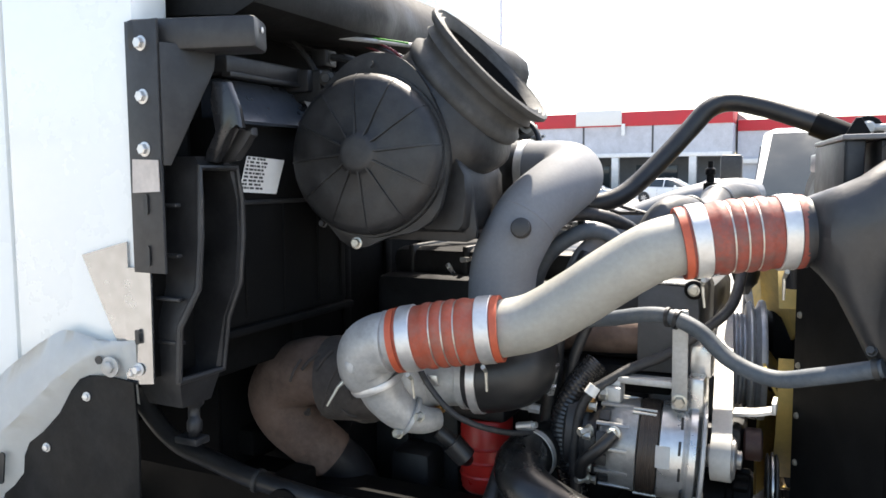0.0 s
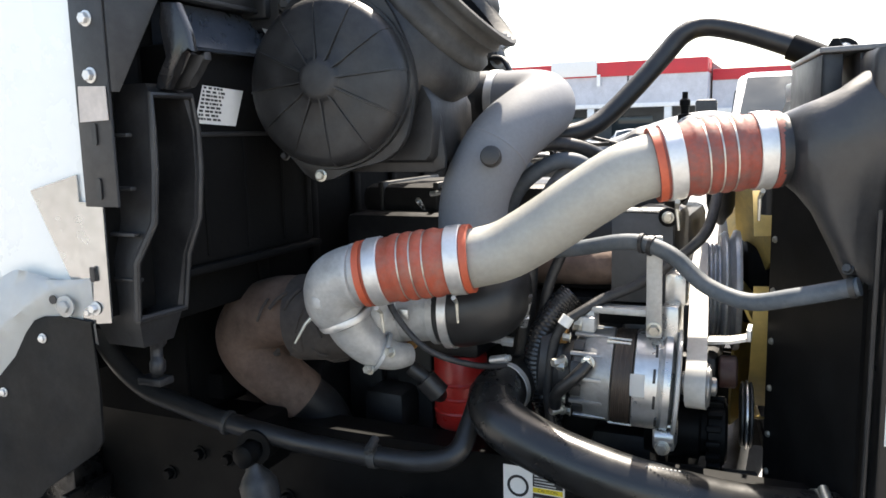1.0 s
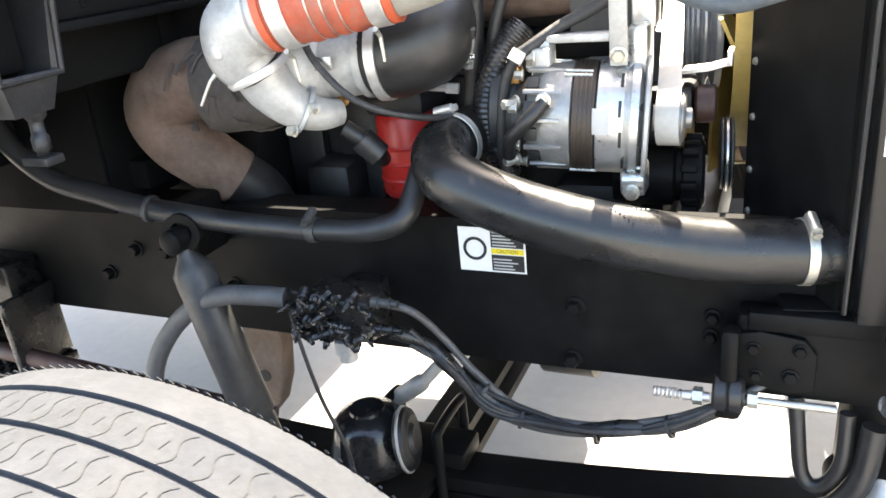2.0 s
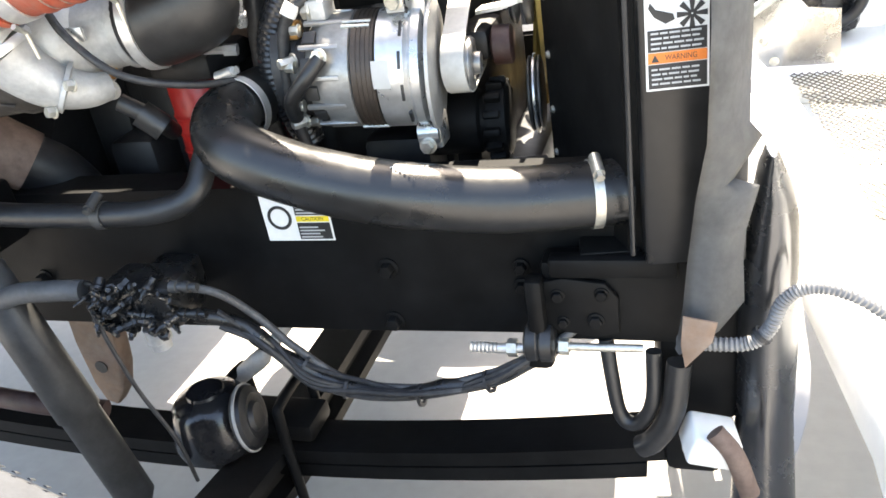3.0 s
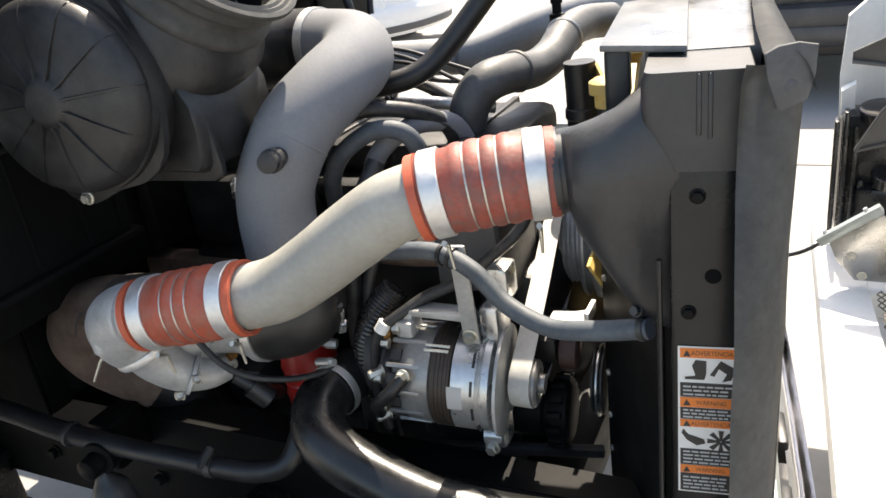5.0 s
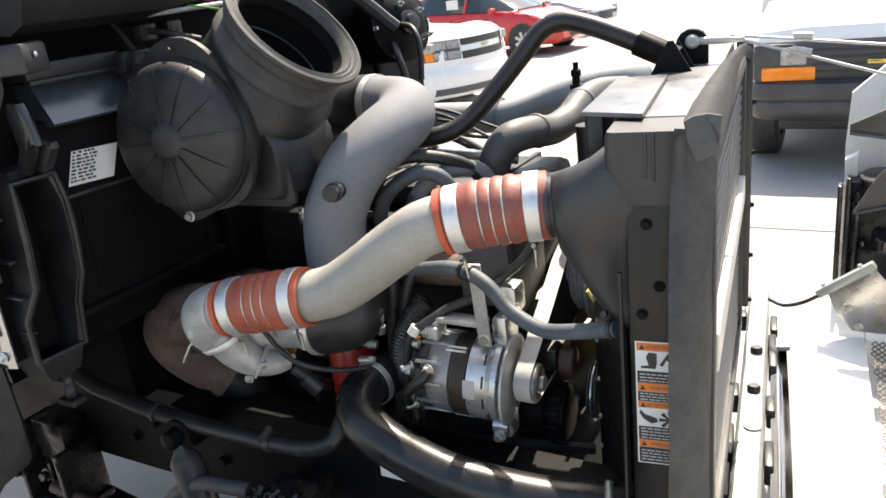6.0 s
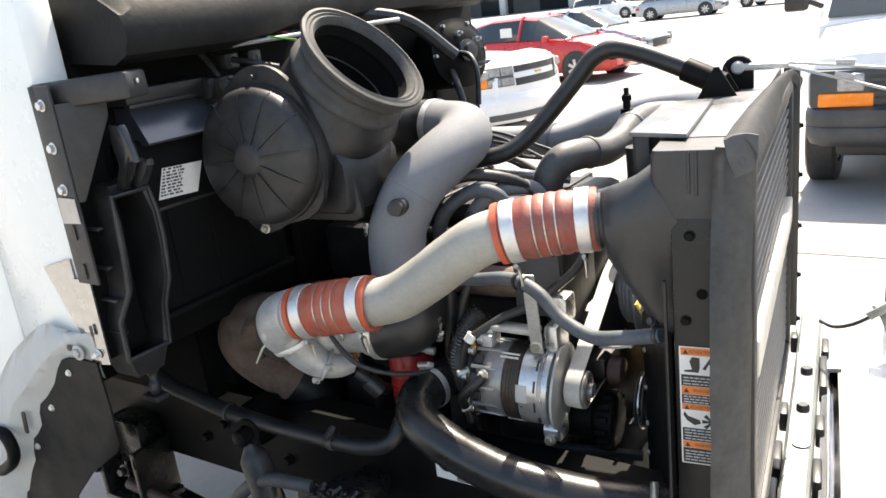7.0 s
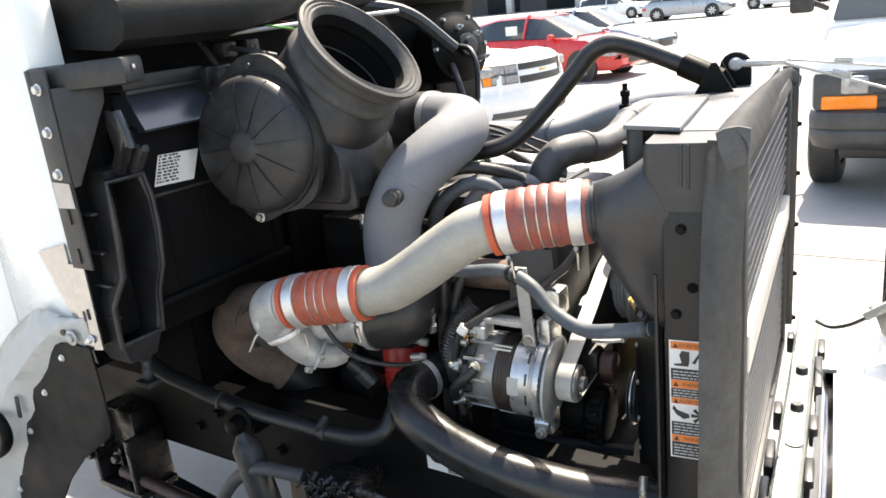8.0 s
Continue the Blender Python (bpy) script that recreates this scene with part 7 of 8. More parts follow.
for k in range(5):
    off = [V(0, rnd.uniform(-0.016, 0.004), rnd.uniform(-0.014, 0.016)) for _ in range(7)]
    base = [(0.13, 1.25, 0.80), (0.19, 1.258, 0.735), (0.25, 1.262, 0.682), (0.33, 1.268, 0.650), (0.43, 1.270, 0.652), (0.54, 1.278, 0.682), (0.63, 1.295, 0.725)]
    path, rs = tube_at([Vector(b) + o for b, o in zip(base, off)], [rnd.uniform(0.004, 0.006)] * 7, 8)
    bm = bmesh.new()
    tube(bm, path, rs, 8)
    w = part("strand", bm, M_CABLE, hb, "loose black strand")
    w.matrix_parent_inverse = Matrix.Translation(-hb.location)
for p, d in (((0.235, 1.265, 0.70), (0.6, 0, -0.6)), ((0.30, 1.268, 0.655), (0.9, 0, -0.2)), ((0.42, 1.272, 0.645), (1, 0, 0.1)), ((0.53, 1.276, 0.675), (1, 0, 0.4))):
    tie = thing("cable_tie", "black cable tie round the bundle", "cable tie")
    bm = bmesh.new()
    lathe(bm, p, d, [(-0.0025, 0.013), (-0.0025, 0.018), (0.0025, 0.018), (0.0025, 0.013)], 16, close=True)
    part("band", bm, M_CABLE, tie)
hose("sensor_wire", "thin dark sensor wire hanging to the axle", [(-0.065, 1.20, 0.845), (-0.05, 1.195, 0.77), (-0.03, 1.195, 0.68), (0.0, 1.20, 0.58), (0.0, 1.21, 0.48)], 0.0035, M_CABLE, seg=8, category="wire")

# front hanger, tow hook bar and shackle
hang = thing("spring_hanger", "black cast front spring hanger with bolts", "bracket")
bm = bmesh.new()
box(bm, (0.615, 1.305, 0.73), (0.82, 1.356, 0.862), 0.012)
part("casting", bm, M_FRAME, hang)
bm = bmesh.new()
box(bm, (0.63, 1.292, 0.842), (0.80, 1.32, 0.872), 0.006)
part("top_lip", bm, M_FRAME, hang)
bm = bmesh.new()
box(bm, (0.775, 1.33, 0.47), (0.86, 1.49, 0.72), 0.015)
part("eye_box", bm, M_FRAME, hang)
bm = bmesh.new()
box(bm, (0.596, 1.278, 0.705), (0.622, 1.31, 0.845), 0.008)
box(bm, (0.588, 1.272, 0.700), (0.630, 1.312, 0.750), 0.012)
part("strap_plate", bm, M_FRAME, hang)
bolt("bolt", (0.82, 1.33, 0.525), (0, -1, 0), 0.012, 0.012, hang, M_CAST, 1.6)
bm = bmesh.new()
solid_lathe(bm, (0.588, 1.292, 0.738), (1, 0, 0), [(0, 0.022), (0.004, 0.028), (0.018, 0.029), (0.021, 0.026), (0.025, 0.029), (0.040, 0.028), (0.044, 0.020)], 28)
part("bushing", bm, M_RUBBER, hang, "worn black rubber bushing")
bm = bmesh.new()
plate(bm, [(0.612, 0.760), (0.612, 0.815), (0.622, 0.836), (0.648, 0.842), (0.705, 0.834), (0.722, 0.812), (0.722, 0.755), (0.69, 0.745)], 0.012, basis((0, 1.306, 0), (1, 0, 0), (0, 0, 1)), 0.004)
brkt = part("shackle_bracket", bm, M_FRAME, hang)
for x, z, r in ((0.640, 0.815, 0.010), (0.700, 0.818, 0.010), (0.690, 0.775, 0.012), (0.645, 0.772, 0.009)):
    bolt("bolt", (x, 1.294, z), (0, -1, 0), r * 0.8, 0.007, brkt, M_FRAME, 1.3)
for x, z in ((0.580, 0.828), (0.578, 0.795)):
    bolt("bolt", (x, 1.352, z), (0, -1, 0), 0.009, 0.010, hang, M_FRAME, 1.4)
for k in range(7):
    bm = bmesh.new()
    lathe(bm, (0.505 + k * 0.006, 1.295, 0.723), (1, 0, 0), [(-0.002, 0.0072), (0, 0.0088), (0.002, 0.0072)], 14)
    part("thread", bm, M_STEEL, hang)
for x, z in ((0.560, 0.724), (0.636, 0.730)):
    bm = bmesh.new()
    solid_lathe(bm, (x, 1.295, z), (1, 0, 0), [(0, 0.0135), (0.014, 0.0135)], 6)
    part("lock_nut", bm, M_ZINC, hang, "worn lock nut")
bm = bmesh.new()
tube(bm, smooth_path([(0.700, 1.31, 0.735), (0.706, 1.30, 0.68), (0.714, 1.295, 0.62), (0.728, 1.29, 0.600), (0.748, 1.285, 0.610), (0.764, 1.28, 0.655), (0.766, 1.29, 0.73)], 6), 0.011, 12)
part("hook", bm, M_RUBBER, hang, "black looped tow hook")
bm = bmesh.new()
tube(bm, [(0.545, 1.295, 0.722), (0.585, 1.295, 0.724)], 0.0075, 12)
part("pin", bm, M_STEEL, hang, "bright steel pin")
bm = bmesh.new()
tube(bm, [(0.65, 1.295, 0.729), (0.752, 1.295, 0.730)], 0.006, 12)
part("pin", bm, M_ZINC, hang, "bright steel pin")
bm = bmesh.new()
tube(bm, smooth_path([(0.80, 1.28, 0.72), (0.79, 1.27, 0.64), (0.765, 1.275, 0.585), (0.745, 1.28, 0.565)], 5), 0.017, 12)
part("rubber_strap", bm, M_RUBBER, hang)
seat(hang, (0.7, 1.34, 0.7))
# ---- front: cross beam, bumper, tilted hood ----
beam = thing("front_beam", "galvanized steel front cross beam with black bolts", "beam")
bm = bmesh.new()
def bu(v):
    return 0.090 + 0.024 * (v - 0.65)
prof = [(0.0, 0.54), (0.002, 0.615), (0.012, 0.628), (0.064, 0.628), (0.074, 0.615), (0.076, 0.54)]
loft(bm, [[F(bu(v) + u, v, z) for u, z in prof] for v in (0.12, 0.6, 1.2, 1.86)])
part("channel", bm, M_GALV, beam)
bm = bmesh.new()
plate(bm, rounded_rect(0, 0, 0.024, 0.31, 0.022), 0.006, FM @ Matrix.Translation((bu(1.19) + 0.038, 1.19, 0.6285)), 0.002)
part("cover_plate", bm, M_GALV, beam)
for v in (1.09, 1.335):
    bm = bmesh.new()
    solid_lathe(bm, F(bu(v) + 0.042, v, 0.633), (0, 0, 1), [(0, 0.019), (0.014, 0.019), (0.020, 0.014)], 20)
    part("bolt", bm, M_RUBBER, beam, "black rubber bolt cap")
for v0, v1, u in ((1.56, 1.68, 0.092), (1.30, 1.53, 0.092), (1.03, 1.12, 0.090), (0.76, 0.88, 0.090), (0.50, 0.62, 0.088), (0.24, 0.36, 0.088), (1.66, 1.72, -0.012), (1.10, 1.18, -0.012), (0.80, 0.95, -0.012), (0.62, 0.76, -0.012)):
    bm = bmesh.new()
    box(bm, (bu(v0) + u - 0.012, v0, 0.545), (bu(v0) + u + 0.012, v1, 0.608), 0.006, FM)
    part("rubber_block", bm, M_RUBBER, beam, "black rubber block")
bm = bmesh.new()
box(bm, (0.045, 0.08, 0.80), (0.085, 1.0, 0.862), 0.004, FM)
part("cream_strip", bm, M_WHITEIN, beam, "cream painted edge strip")
bm = bmesh.new()
box(bm, (-0.02, 0.06, 0.58), (0.09, 0.14, 0.86), 0.01, FM)
part("mount", bm, M_FRAME, beam)
seat(beam, F(0.14, 0.9, 0.56))

bumper = thing("front_bumper", "chromed steel bumper curving round the corner", "bumper")
bm = bmesh.new()
loops = []
for k in range(16):
    t = k / 15
    v = 0.06 + 1.55 * t
    u0 = 0.115 + 0.075 * (1 - math.exp(-v * 4.0))
    prof = []
    for i in range(9):
        a = radians(-70 + 140 * i / 8)
        prof.append(F(u0 + 0.055 * math.cos(a), v, 0.62 + 0.17 * math.sin(a)))
    prof += [F(u0 - 0.0, v, 0.79), F(u0 - 0.005, v, 0.45)]
    loops.append(prof)
loft(bm, loops)
for v_ in bm.verts:
    if v_.co.z > 0.6 and (FM.inverted() @ v_.co).y > 0.45:
        v_.co.z -= 0.20
part("face_bar", bm, M_CHROME, bumper)
# the end's dark reflections come from its colour
bm = bmesh.new()
loops = []
for z, xa, xb in ((0.42, 0.872, 0.966), (0.60, 0.876, 0.954), (0.75, 0.876, 0.954), (0.86, 0.877, 0.950), (0.91, 0.882, 0.946), (0.95, 0.888, 0.938), (0.985, 0.894, 0.924), (1.01, 0.902, 0.914)):
    c, h = (xa + xb) / 2, (xb - xa) / 2
    loops.append([V(c + h * math.cos(a), 1.335 + (0.045 if math.sin(a) < 0 else 0.02) * math.sin(a), z) for a in (2 * math.pi * k / 24 for k in range(24))])
loft(bm, loops)
part("end_wrap", bm, M_DKCHROME, bumper, "chrome bumper end, dark reflections put into its colour")
bm = bmesh.new()
plate(bm, [(0.842, 2.78), (0.82, 2.93), (0.785, 3.07), (0.745, 3.19), (0.70, 3.29), (0.65, 3.37), (0.60, 3.42), (0.56, 3.43), (0.62, 3.20), (0.735, 2.75)], 0.02, Matrix.Translation((0, 0, 0.56)), 0.006)
part("far_end_shelf", bm, M_GALV, bumper, "pale rounded far end of the bumper")
seat(bumper, F(0.15, 0.8, 0.45))

hood = thing("tilted_hood", "white fibreglass hood tilted forward, inner side up, with wire grille", "hood")
def zplate(poly, z0, z1, name, material, label=""):
    bm = bmesh.new()
    plate(bm, poly, z1 - z0, Matrix.Translation((0, 0, z0)), 0.004)
    return part(name, bm, material, hood, label)
zplate([(1.05, 1.20), (0.985, 1.76), (0.90, 3.20), (1.03, 3.20), (1.06, 2.71), (1.118, 2.05), (1.14, 1.72), (1.168, 1.20)], 0.585, 0.665, "rear_lip", M_WHITEIN)
zplate([(1.164, 1.28), (2.0, 1.28), (2.0, 1.0), (1.10, 1.0), (1.08, 1.196), (1.168, 1.196)], 0.58, 0.655, "near_surround", M_WHITEIN)
zplate([(1.05, 1.20), (1.05, 2.72), (2.0, 2.72), (2.0, 1.20)], 0.560, 0.578, "grille_backing", M_WHITEIN, "pale panel below the grille mesh")
zplate([(1.062, 2.712), (1.032, 3.24), (2.05, 3.24), (2.05, 2.60)], 0.58, 0.662, "far_surround", M_WHITEIN)
zplate([(1.122, 1.975), (1.118, 2.045), (1.98, 2.02), (1.98, 1.95)], 0.60, 0.664, "grille_bar", M_WHITEIN)
bm = bmesh.new()
def wire(a, b, r=0.0013):
    a, b = Vector(a), Vector(b)
    d = (b - a).normalized()
    s = d.cross(V(0, 0, 1)) * r
    u = V(0, 0, r)
    loft(bm, [[p - s - u, p + s - u, p + s + u, p - s + u] for p in (a, b)], caps=False)
def mesh_panel(y0, y1, xl0, xl1, x1=1.97, step=0.0195, z=0.671):
    """Crossed wires over a field whose rear edge runs from (xl0, y0) to (xl1, y1)."""
    run = (y1 - y0) * 0.6
    c = min(xl0, xl1) - run
    while c < x1:
        for sgn in (1, -1):
            ya, yb = (y0, y1) if sgn > 0 else (y1, y0)
            la, lb = (xl0, xl1) if sgn > 0 else (xl1, xl0)
            ts = [k / 40 for k in range(41) if la + (lb - la) * k / 40 <= c + run * k / 40 <= x1]
            if len(ts) > 1:
                wire((c + run * ts[0], ya + (yb - ya) * ts[0], z + 0.001 * sgn), (c + run * ts[-1], ya + (yb - ya) * ts[-1], z + 0.001 * sgn))
        c += step
mesh_panel(2.045, 2.70, 1.125, 1.072)
mesh_panel(1.28, 1.972, 1.168, 1.128)
tagged(part("grille_mesh", bm, M_MESH, hood, "woven wire grille mesh", smooth=False), kind="stuff")
def yplate(poly, y, th, name, material, label="", bev=0.003):
    bm = bmesh.new()
    plate(bm, poly, th, basis((0, y, 0), (1, 0, 0), (0, 0, 1)), bev)
    return part(name, bm, material, hood, label)
yplate([(0.965, 0.70), (0.945, 1.20), (0.955, 1.37), (1.05, 1.46), (1.12, 1.41), (1.25, 1.31), (1.9, 1.28), (1.9, 0.70)], 2.95, 0.03, "far_fender", M_WHITEIN)
yplate([(0.965, 0.70), (0.95, 1.18), (0.985, 1.20), (0.998, 0.70)], 2.90, 0.05, "fender_flange", M_WHITEIN)
yplate([(1.55, 0.62), (1.55, 1.2), (1.75, 1.6), (2.05, 1.8), (2.05, 0.62)], 0.75, 0.03, "near_fender", M_WHITEIN)
bm = bmesh.new()
loops = []
for k in range(9):
    y = 0.72 + 2.23 * k / 8
    bulge = 0.12 * math.sin(math.pi * k / 8)
    loops.append([V(2.0 + bulge, y, 0.6), V(2.03 + bulge, y, 0.6), V(2.09 + bulge, y, 1.95), V(2.06 + bulge, y, 1.95)])
loft(bm, loops)
part("hood_top", bm, M_WHITEIN, hood)
bm = bmesh.new()
box(bm, (0.95, 2.80, 0.76), (1.27, 2.92, 1.13), 0.03)
lamp = part("headlamp_bucket", bm, M_GLOSSBLK, hood, "glossy black plastic headlamp housing")
for x, z0, z1 in ((0.945, 0.79, 1.12), (0.968, 0.80, 1.145), (0.993, 0.78, 1.10), (1.012, 0.78, 0.95)):
    bm = bmesh.new()
    box(bm, (x - 0.007, 2.765, z0), (x + 0.007, 2.81, z1), 0.004)
    part("rail", bm, M_GLOSSBLK, lamp)
bm = bmesh.new()
box(bm, (1.0, 2.74, 0.775), (1.16, 2.82, 0.935), 0.015)
part("lamp_block", bm, M_GLOSSBLK, lamp)
for c, r in (((1.05, 2.79, 1.13), 0.055), ((1.085, 2.765, 0.955), 0.05)):
    bm = bmesh.new()
    solid_lathe(bm, c, (0, -0.2, 1), [(-0.01, r * 0.95), (0.01, r * 0.95), (0.012, r), (0.022, r), (0.026, r * 0.85)], 24)
    part("bulb_cap", bm, M_GLOSSBLK, lamp)
bm = bmesh.new()
tube(bm, smooth_path([(1.25, 2.80, 1.02), (1.268, 2.78, 0.93), (1.262, 2.77, 0.86), (1.225, 2.77, 0.81), (1.14, 2.77, 0.79)], 5), 0.016, 12)
part("cable_duct", bm, M_RUBBER, lamp)
bm = bmesh.new()
plate(bm, [(0.965, 1.300), (1.127, 1.277), (1.078, 1.225), (1.041, 1.170), (1.010, 1.115), (0.987, 1.064), (1.050, 1.078), (1.117, 1.100), (1.190, 1.130), (1.250, 1.170), (1.310, 1.222), (1.358, 1.269), (1.45, 1.34), (1.40, 1.45), (1.20, 1.45), (1.07, 1.38), (0.965, 1.33)], 0.008, basis((0, 2.755, 0), (1, 0, 0.0), (0, -0.06, 1)), 0.002)
lin = part("inner_liner", bm, M_LINER, hood, "grey-brown plastic inner liner")
for a, b in (((0.966, 1.303), (1.126, 1.280)), ((1.043, 1.173), (1.126, 1.277)), ((0.990, 1.068), (1.043, 1.173)), ((0.990, 1.066), (1.117, 1.102)), ((1.117, 1.102), (1.25, 1.172))):
    bm = bmesh.new()
    tube(bm, [V(a[0], 2.742 - 0.06 * a[1] + 0.0, a[1]) + V(0, 0.0, 0), V(b[0], 2.742 - 0.06 * b[1], b[1])], 0.005, 8)
    part("liner_bead", bm, M_LINER, lin)
# the fender isn't cut: a black oval plate stands for the opening's shade
lo = yplate([(1.47 + 0.105 * math.cos(2 * math.pi * k / 24), 0.985 + 0.15 * math.sin(2 * math.pi * k / 24)) for k in range(24)], 2.912, 0.012, "lamp_opening", M_INSUL, "dark oval plate painted as the shade in the lamp opening")
bm = bmesh.new()
solid_lathe(bm, (1.435, 2.945, 1.135), (0, -1, 0), [(0, 0.066), (0.030, 0.062), (0.038, 0.055), (0.038, 0.042), (0.022, 0.038)], 32)
part("round_boss", bm, M_WHITEIN, hood, "dusty round moulded boss")
hp = yplate([(0.945, 0.808), (0.970, 0.745), (1.022, 0.683), (1.212, 0.680), (1.203, 0.834), (1.118, 0.840), (1.066, 0.905)], 2.74, 0.006, "hinge_plate", M_STAIN, "dull stainless hinge plate")
for x, z in ((1.010, 0.756), (1.040, 0.699), (1.184, 0.700), (1.182, 0.812)):
    bolt("bolt", (x, 2.734, z), (0, -1, 0), 0.009, 0.006, hp, M_ZINC, 1.5)
hm = basis((0.922, 2.715, 0.806), (0.80, 0.02, 0.58), (0, 1, 0))
bm = bmesh.new()
box(bm, (0, -0.016, -0.012), (0.185, 0.02, 0.012), 0.004, hm)
box(bm, (0.0, -0.022, 0.009), (0.185, -0.012, 0.017), 0.003, hm)
strut = part("hinge_strut", bm, M_GALV, hood, "pale galvanized hinge strut")
for x in (0.03, 0.15):
    bolt("bolt", hm @ V(x, 0.002, 0.012), hm.to_3x3() @ V(0, 0, 1), 0.007, 0.010, strut, M_STEEL, 1.4)
bm = bmesh.new()
tube(bm, smooth_path([(0.94, 2.71, 0.815), (0.88, 2.71, 0.775), (0.82, 2.74, 0.745), (0.77, 2.80, 0.735)], 6), 0.006, 10)
part("strut_cable", bm, M_CABLE, hood, "dark cable to the hinge strut")
bm = bmesh.new()
box(bm, (-0.034, -0.03, -0.030), (0.034, 0.035, 0.018), 0.008, basis((0.842, 1.262, 0.605), (0.9, 0.2, -0.3), (0, 1, 0)), 3)
part("pivot_block", bm, M_WHITEIN, hood, "white pivot block")
bm = bmesh.new()
tube(bm, smooth_path([(0.845, 1.235, 0.64), (0.87, 1.225, 0.61), (0.89, 1.22, 0.55)], 5), 0.014, 12)
part("pivot_arm", bm, M_RUST, hood, "rusty pivot arm")
# the far fender with its lamp and liner stands a little farther out
out_m = Matrix.Translation((0.881, 0.523, 1.546)) @ Matrix.Diagonal((1.105, 1.105, 1.105, 1)) @ Matrix.Translation((-0.881, -0.523, -1.546))
for ob in [o for o in hood.children_recursive if o.name.split(".")[0] in ("far_fender", "fender_flange", "headlamp_bucket", "rail", "lamp_block", "bulb_cap", "cable_duct", "inner_liner", "liner_bead", "lamp_opening", "round_boss")]:
    ob.data.transform(out_m)
seat(hood, (1.5, 1.9, 0.58))

loom = thing("corrugated_loom", "grey corrugated wiring loom sleeve hanging to the hood", "loom")
lp = smooth_path([(0.80, 1.27, 0.765), (0.836, 1.255, 0.770), (0.884, 1.25, 0.776), (0.908, 1.25, 0.799), (0.922, 1.25, 0.839), (0.950, 1.25, 0.859), (0.994, 1.25, 0.850), (1.040, 1.25, 0.819), (1.060, 1.25, 0.800)], 16)
bm = bmesh.new()
tube(bm, lp, [(0.0105 if i % 2 else 0.0084) * (1.0 - 0.22 * i / len(lp)) for i in range(len(lp))], 16)
part("sleeve", bm, M_LOOM, loom, angle=25)
bm = bmesh.new()
lathe(bm, (0.900, 1.250, 0.789), (0.6, 0, 0.7), [(-0.003, 0.010), (-0.003, 0.0135), (0.003, 0.0135), (0.003, 0.010)], 16, close=True)
part("cable_tie", bm, M_CABLE, loom)
seat(loom, (0.80, 1.27, 0.765))

# ---- things behind the cowl ----
can = thing("wiper_motor", "black round canister with bolted flange on the far firewall", "canister")
bm = bmesh.new()
cz = V(-0.27, 2.28, 1.735)
solid_lathe(bm, cz, V(0.9, -0.3, 0.15), [(-0.12, 0.09), (0.04, 0.105), (0.06, 0.108), (0.075, 0.108), (0.08, 0.09), (0.10, 0.07), (0.105, 0.03)], 36)
part("drum", bm, M_FRAME, can)
for k in range(6):
    a = k * math.pi / 3
    m = frame_of(V(0.9, -0.3, 0.15))
    bolt("bolt", cz + V(0.9, -0.3, 0.15).normalized() * 0.075 + m @ V(0.098 * math.cos(a), 0.098 * math.sin(a), 0), V(0.9, -0.3, 0.15), 0.006, 0.01, can, M_ZINC, 1.2)
ca = V(0.9, -0.3, 0.15).normalized()
cm2 = frame_of(ca)
bm = bmesh.new()
solid_lathe(bm, cz, ca, [(0.105, 0.030), (0.112, 0.034), (0.122, 0.034), (0.124, 0.022), (0.140, 0.020), (0.142, 0.010)], 20)
part("end_boss", bm, M_DARKSTEEL, can, "worn grey end boss")
for du, dv, L in ((0.045, 0.03, 0.035), (0.05, -0.045, 0.05), (-0.02, 0.055, 0.03)):
    bm = bmesh.new()
    p = cz + ca * 0.085 + cm2 @ V(du, dv, 0)
    solid_lathe(bm, p, ca, [(0, 0.013), (0.012, 0.013), (0.013, 0.009), (L, 0.009), (L + 0.001, 0.005), (L + 0.015, 0.005)], 6)
    part("stud", bm, M_CAST, can, "grey threaded stud")
for pts, r in (([(-0.20, 2.20, 1.70), (-0.16, 2.16, 1.66), (-0.14, 2.15, 1.60), (-0.16, 2.15, 1.54)], 0.011), ([(-0.17, 2.21, 1.75), (-0.11, 2.17, 1.74), (-0.08, 2.15, 1.69), (-0.08, 2.14, 1.60)], 0.008)):
    bm = bmesh.new()
    tube(bm, smooth_path(pts, 6), r, 10)
    part("lead", bm, M_CABLE, can, "black lead")
for pts, r, m in (([(-0.28, 1.45, 1.90), (-0.20, 1.52, 1.87), (-0.18, 1.6, 1.83)], 0.0025, M_PINKW), ([(-0.28, 1.47, 1.89), (-0.21, 1.53, 1.855), (-0.19, 1.6, 1.82)], 0.0025, M_PINKW), ([(-0.30, 1.50, 1.90), (-0.2, 1.62, 1.85), (-0.18, 1.75, 1.78)], 0.008, M_CABLE), ([(-0.3, 1.9, 1.9), (-0.2, 2.0, 1.86), (-0.12, 2.1, 1.75)], 0.02, M_CABLE)):
    hose("cowl_wire", "loose wire below the cowl", pts, r, m, seg=8, category="wire")
